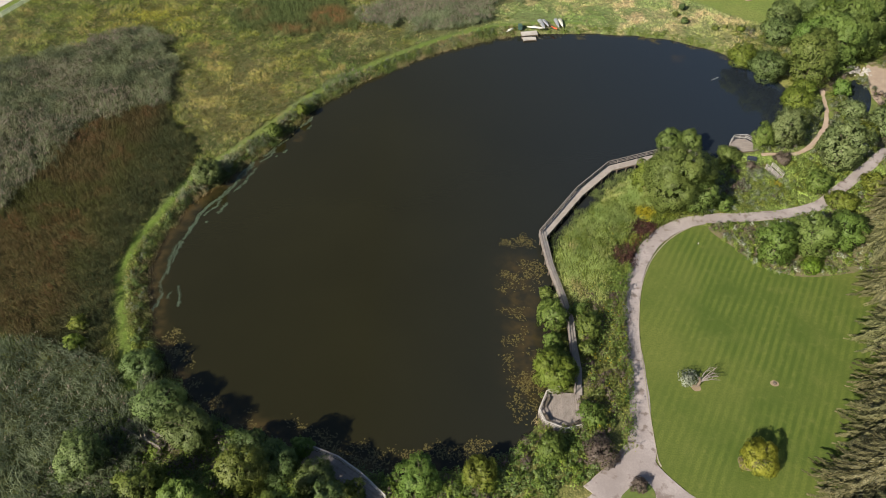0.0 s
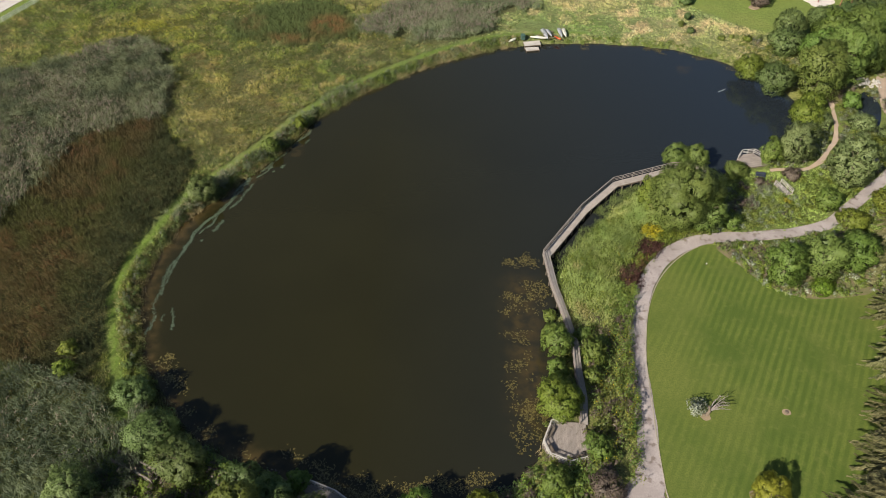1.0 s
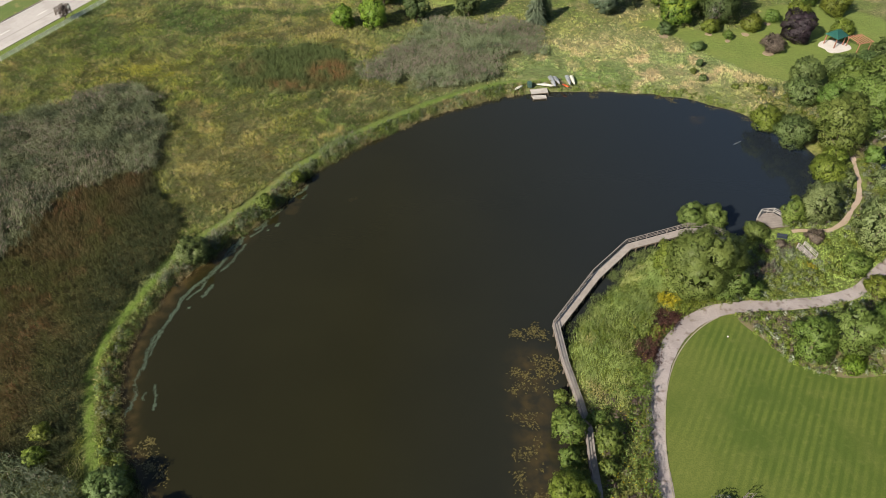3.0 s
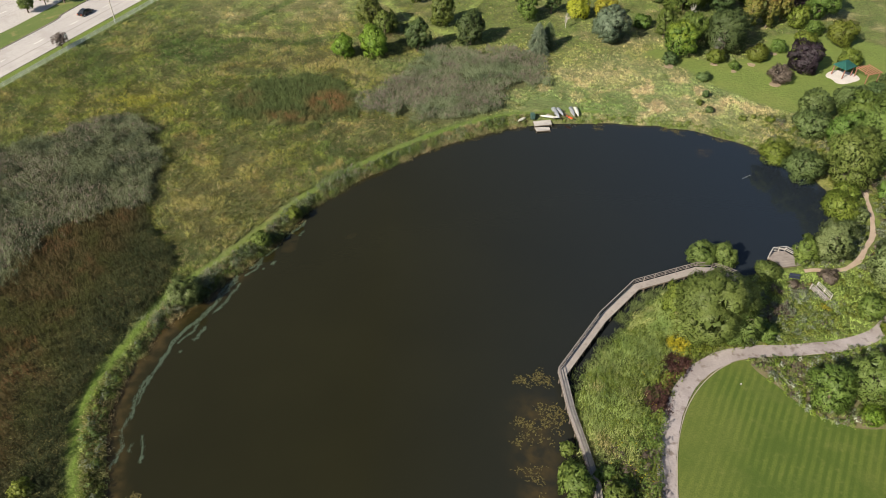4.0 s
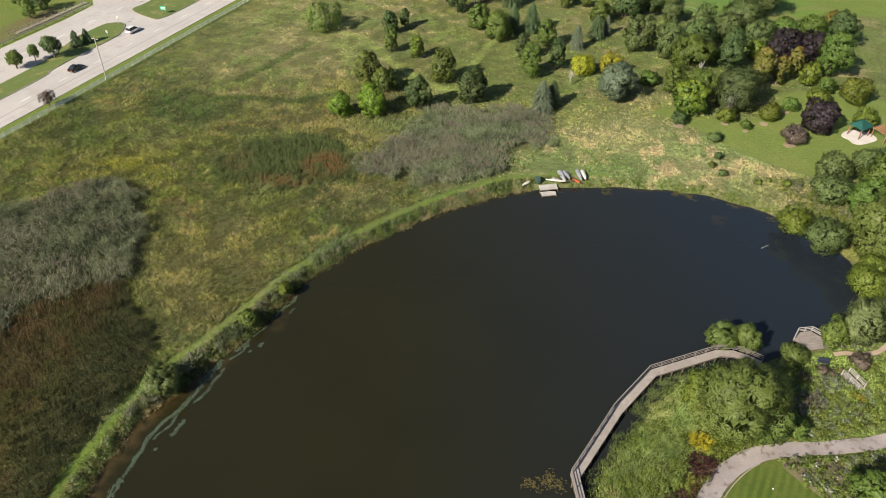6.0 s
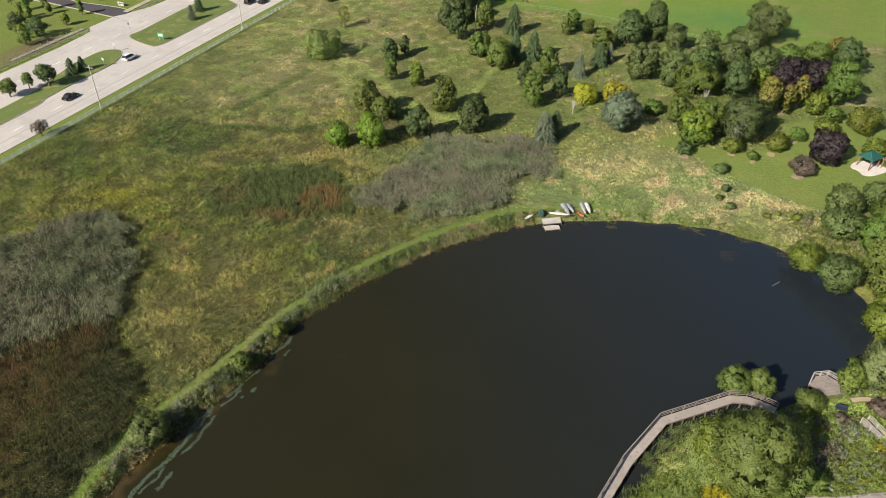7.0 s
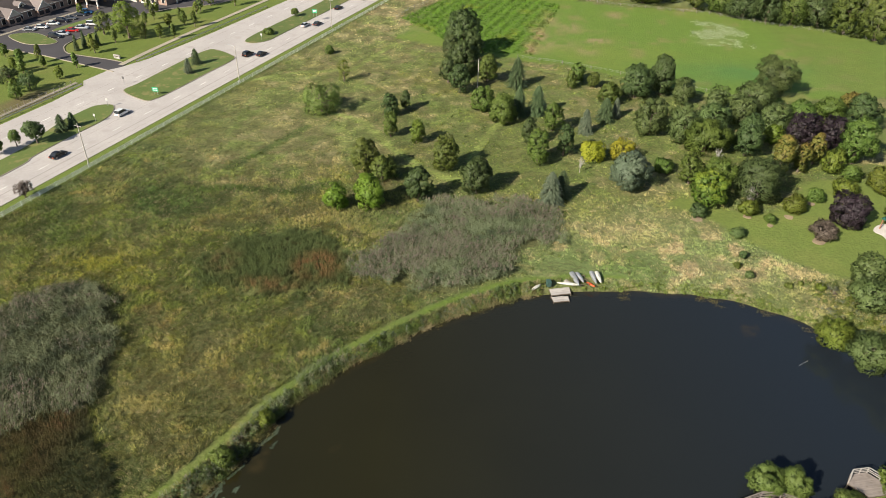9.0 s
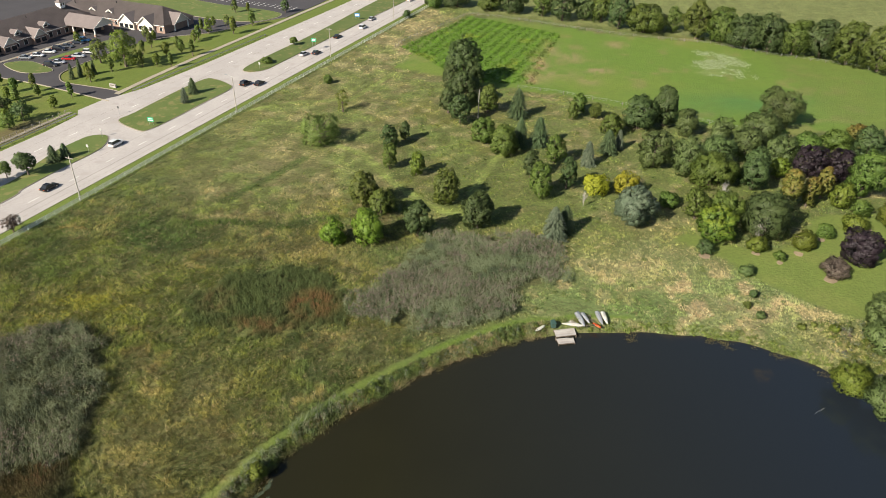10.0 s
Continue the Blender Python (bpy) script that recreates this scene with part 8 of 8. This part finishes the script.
wing(144.5, 162.5, 78, 135, 3.2, 8.4, "v", BRICK, 7.5)
wing(70, 144.0, 112.4, 134, 3.2, 8.4, "u", BRICK, 6.0)
wing(60, 92, 122, 148, 3.2, 8.8, "u", BRICK, 6.0)
for v in (86.5, 96.5):
    gable(143.4, v, 7.6, 3.1, "u")
for u in (84, 100, 113.5):
    gable(u, 110.6, 5.6, 2.5, "v")
for u in (92, 107, 120):
    dormer(u, 114.2, 4.2, 2.2, "v")
dormer(146.8, 107.5, 4.0, 2.6, "u")
dormer(146.8, 116.5, 4.0, 2.6, "u")
# the end bay of the near wing, with a dark recessed porch
gable(153.5, 76.6, 9.0, 3.4, "v", 3.0, 8.0, False)
for u in (149.4, 157.6):
    bm = bmesh.new()
    box(bm, (u, 76.9, 1.5), (0.4, 0.4, 3.0))
    part("column", bm, TRIM, house)
# the drive-through canopy before the entrance: a gabled roof on stone-footed columns
gable(133.6, 98.6, 10.5, 3.0, "v", 3.6, 17.0, False)
for u in (128.9, 138.3):
    for v in (99.0, 104.5, 110.0):
        bm = bmesh.new()
        box(bm, (u, v, 1.9), (0.45, 0.45, 3.6))
        col = part("column", bm, TRIM, house)
        bm = bmesh.new()
        box(bm, (u, v, 0.5), (0.75, 0.75, 1.1))
        part("column_foot", bm, BRICK, col)
    bm = bmesh.new()
    beam(bm, (u, 98.8, 3.55), (u, 112.3, 3.55), 0.4, 0.45)
    part("beam", bm, TRIM, house)
bm = bmesh.new()
beam(bm, (128.7, 98.9, 3.55), (138.5, 98.9, 3.55), 0.4, 0.45)
part("beam", bm, TRIM, house)
# the eaves and the windows of the long fronts
bm = bmesh.new()
beam(bm, (70, 111.86, 3.12), (144, 111.86, 3.12), 0.08, 0.22)
part("fascia", bm, TRIM, house)
bm = bmesh.new()
beam(bm, (143.96, 77.6, 3.12), (143.96, 112, 3.12), 0.08, 0.22)
part("fascia", bm, TRIM, house)
for k in range(10):
    v = 79.6 + 3.3 * k
    if min(abs(v - 86.5), abs(v - 96.5)) < 4.2:
        continue
    bm = bmesh.new()
    box(bm, (144.45, v, 1.6), (0.16, 1.3, 1.5))
    w = part("window", bm, GLASS, house)
    for s in (-0.72, 0.72):
        bm = bmesh.new()
        box(bm, (144.43, v + s, 1.6), (0.2, 0.12, 1.7))
        part("frame", bm, TRIM, w)
for k in range(18):
    u = 73 + 3.9 * k
    if min(abs(u - g) for g in (84, 100, 113.5)) < 3.4 or u > 142:
        continue
    bm = bmesh.new()
    box(bm, (u, 112.35, 1.6), (1.5, 0.16, 1.6))
    w = part("window", bm, GLASS, house)
    for s in (-0.82, 0.82):
        bm = bmesh.new()
        box(bm, (u + s, 112.33, 1.6), (0.12, 0.2, 1.8))
        part("frame", bm, TRIM, w)
for u, v, z in ((136, 122, 8.6), (112, 140, 8.8)):
    bm = bmesh.new()
    box(bm, (u, v, z), (2.4, 2.4, 2.2))
    c = part("cupola", bm, TRIM, house)
    for s in (-0.6, 0.6):
        bm = bmesh.new()
        box(bm, (u + s, v - 1.2, z + 0.3), (0.7, 0.06, 0.9))
        part("louvre", bm, GLASS, c)
    bm = bmesh.new()
    bmesh.ops.create_cone(bm, cap_ends=True, segments=4, radius1=2.2, radius2=0.05, depth=1.4, matrix=Matrix.Translation((u, v, z + 1.8)) @ Matrix.Rotation(radians(45), 4, "Z"))
    part("roof", bm, ROOF, c)
for u, v in ((98, 124.5), (101, 124.0), (118, 121), (152, 108), (149, 128)):
    bm = bmesh.new()
    tube(bm, [(u, v, 6.0), (u, v, 8.3)], [0.14, 0.14], 8)
    part("vent_pipe", bm, GLASS, house)
tagged(flat("sidewalk", [road(u, v) for u, v in ((78, 106.2), (126, 104), (126, 102.5), (78, 104.7))], 1.0, KERB, "pale walkway in front of the building", "sidewalk"))
for k in range(17):
    a, b = Vector((-118 + 2.75 * k, 402.0 - 1.05 * k, 0.95)), Vector((-115.6 + 2.75 * k, 407.6 - 1.05 * k, 0.95))
    bm = bmesh.new()
    beam(bm, a, b, 0.2, 0.014)
    tagged(part("bay_line", bm, PAINT), "white parking bay line on asphalt", "road marking", "bay lines", "structure")
entrance = thing("entrance_sign", (*road(86.5, 50.5), 0.9), ROAD_TURN - 90, "low pale stone entrance sign on grass", "sign")
bm = bmesh.new()
box(bm, (0, 0, 0.6), (2.6, 0.5, 1.3))
bmesh.ops.bevel(bm, geom=bm.edges[:], offset=0.06, segments=2, affect="EDGES")
part("slab", bm, STONE, entrance)
bm = bmesh.new()
box(bm, (0, -0.27, 0.8), (1.7, 0.02, 0.3))
part("lettering", bm, DARKWOOD, entrance)

for k, (x, y) in enumerate(((-124.4, 288.3), (-118.2, 293.2), (-109.8, 299.2), (-105.0, 300.3), (-103.9, 319.9), (-96.4, 313.8), (-101.0, 330.9), (-120.7, 332.7), (-102.1, 344.3), (-99.7, 352.8), (-94.2, 353.3),
                            (-97.3, 377.8), (-91.5, 378.4), (-114.9, 313.8), (-114.9, 322.4), (-144.1, 324.9), (-99.4, 299.3), (-134.2, 271.5), (-138.1, 262.7), (-135.4, 253.8), (-143.0, 258.0), (-129.0, 245.0))):
    tree(("yolive", "leafy", "olive")[k % 3], x, y, 0.8 + 0.2 * (k % 4), 4.6 + 0.7 * (k % 3), 0.30, group="grounds trees", label="slim young tree on a mown verge", low=0.12, gaps=0.2, cover=1.7, top=0.5)
# young trees along the road and in the grounds
for kind, x, y, r, h in (("yolive", -115.5, 299.0, 4.9, 12.8), ("olive", -126.0, 302.5, 3.1, 8.2), ("yolive", -120.8, 282.2, 1.5, 4.9), ("yolive", -117.1, 331.6, 0.9, 3.9), ("yolive", -105.4, 311.9, 1.4, 5.4), ("mid", -101.1, 315.7, 1.1, 5.5), ("mid", -100.5, 334.6, 1.1, 5.8),
                         ("yolive", -98.9, 343.0, 1.8, 7.0), ("yolive", -89.1, 343.9, 1.5, 7.1), ("mid", -84.6, 357.5, 1.4, 6.1), ("dark", -75.2, 380.8, 1.8, 5.7), ("mid", -131.4, 267.8, 1.0, 3.7), ("mid", -120.5, 267.5, 0.9, 5.0), ("yolive", -121.5, 257.7, 1.3, 3.9),
                         ("dark", -125.3, 247.2, 2.9, 5.8), ("mid", -126.1, 240.6, 2.2, 4.9), ("mid", -135.0, 262.0, 1.2, 4.5), ("dark", -133.5, 252.0, 3.0, 5.5), ("mid", -140.5, 271.0, 1.2, 4.5), ("mid", -148.0, 276.0, 1.2, 4.5)):
    tree(kind, x, y, r, h, 0.34, group="grounds trees", label="young green tree on a mown verge", low=0.1, top=0.6, gaps=0.06, cover=1.8)
for x, y, r, h, kind in ((-106.0, 211.9, 3.0, 6.2, "dark"), (-110.4, 210.1, 1.4, 4.5, "mid"), (-61.8, 330.0, 1.6, 3.3, "olive"), (-67.2, 306.8, 2.1, 2.3, "olive"), (-113.0, 205.0, 2.2, 4.8, "mid")):
    tree(kind, x, y, r, h, 0.34, group="median trees", label="small spreading tree on the traffic island", low=0.25)
tree("brown", -95.4, 184.6, 1.9, 3.8, 0.34, label="small brownish leaning tree by the road", cover=1.1, low=0.25)
tree("dark", *road(212, 1.0), 1.7, 3.5, 0.34, "shrub", label="dark green shrub at the roadside fence")
tree("dark", *road(241, 1.5), 4.0, 7.0, 0.4, label="dark green tree at the fence's end")
for x, y, r, h, kind in ((-103.4, 220.0, 2.0, 4.8, "cone"), (-101.5, 222.5, 1.7, 4.4, "cone"), (-83.5, 264.7, 1.7, 5.2, "blue"), (-83.5, 273.0, 1.9, 5.6, "cone"), (-128.0, 284.5, 1.0, 5.5, "cone"), (-126.5, 287.5, 1.0, 6.0, "cone"), (-122.9, 290.0, 0.9, 5.0, "cone")):
    conifer(kind, x, y, r, h, "small ornamental spruce on mown grass", spray=0.36)
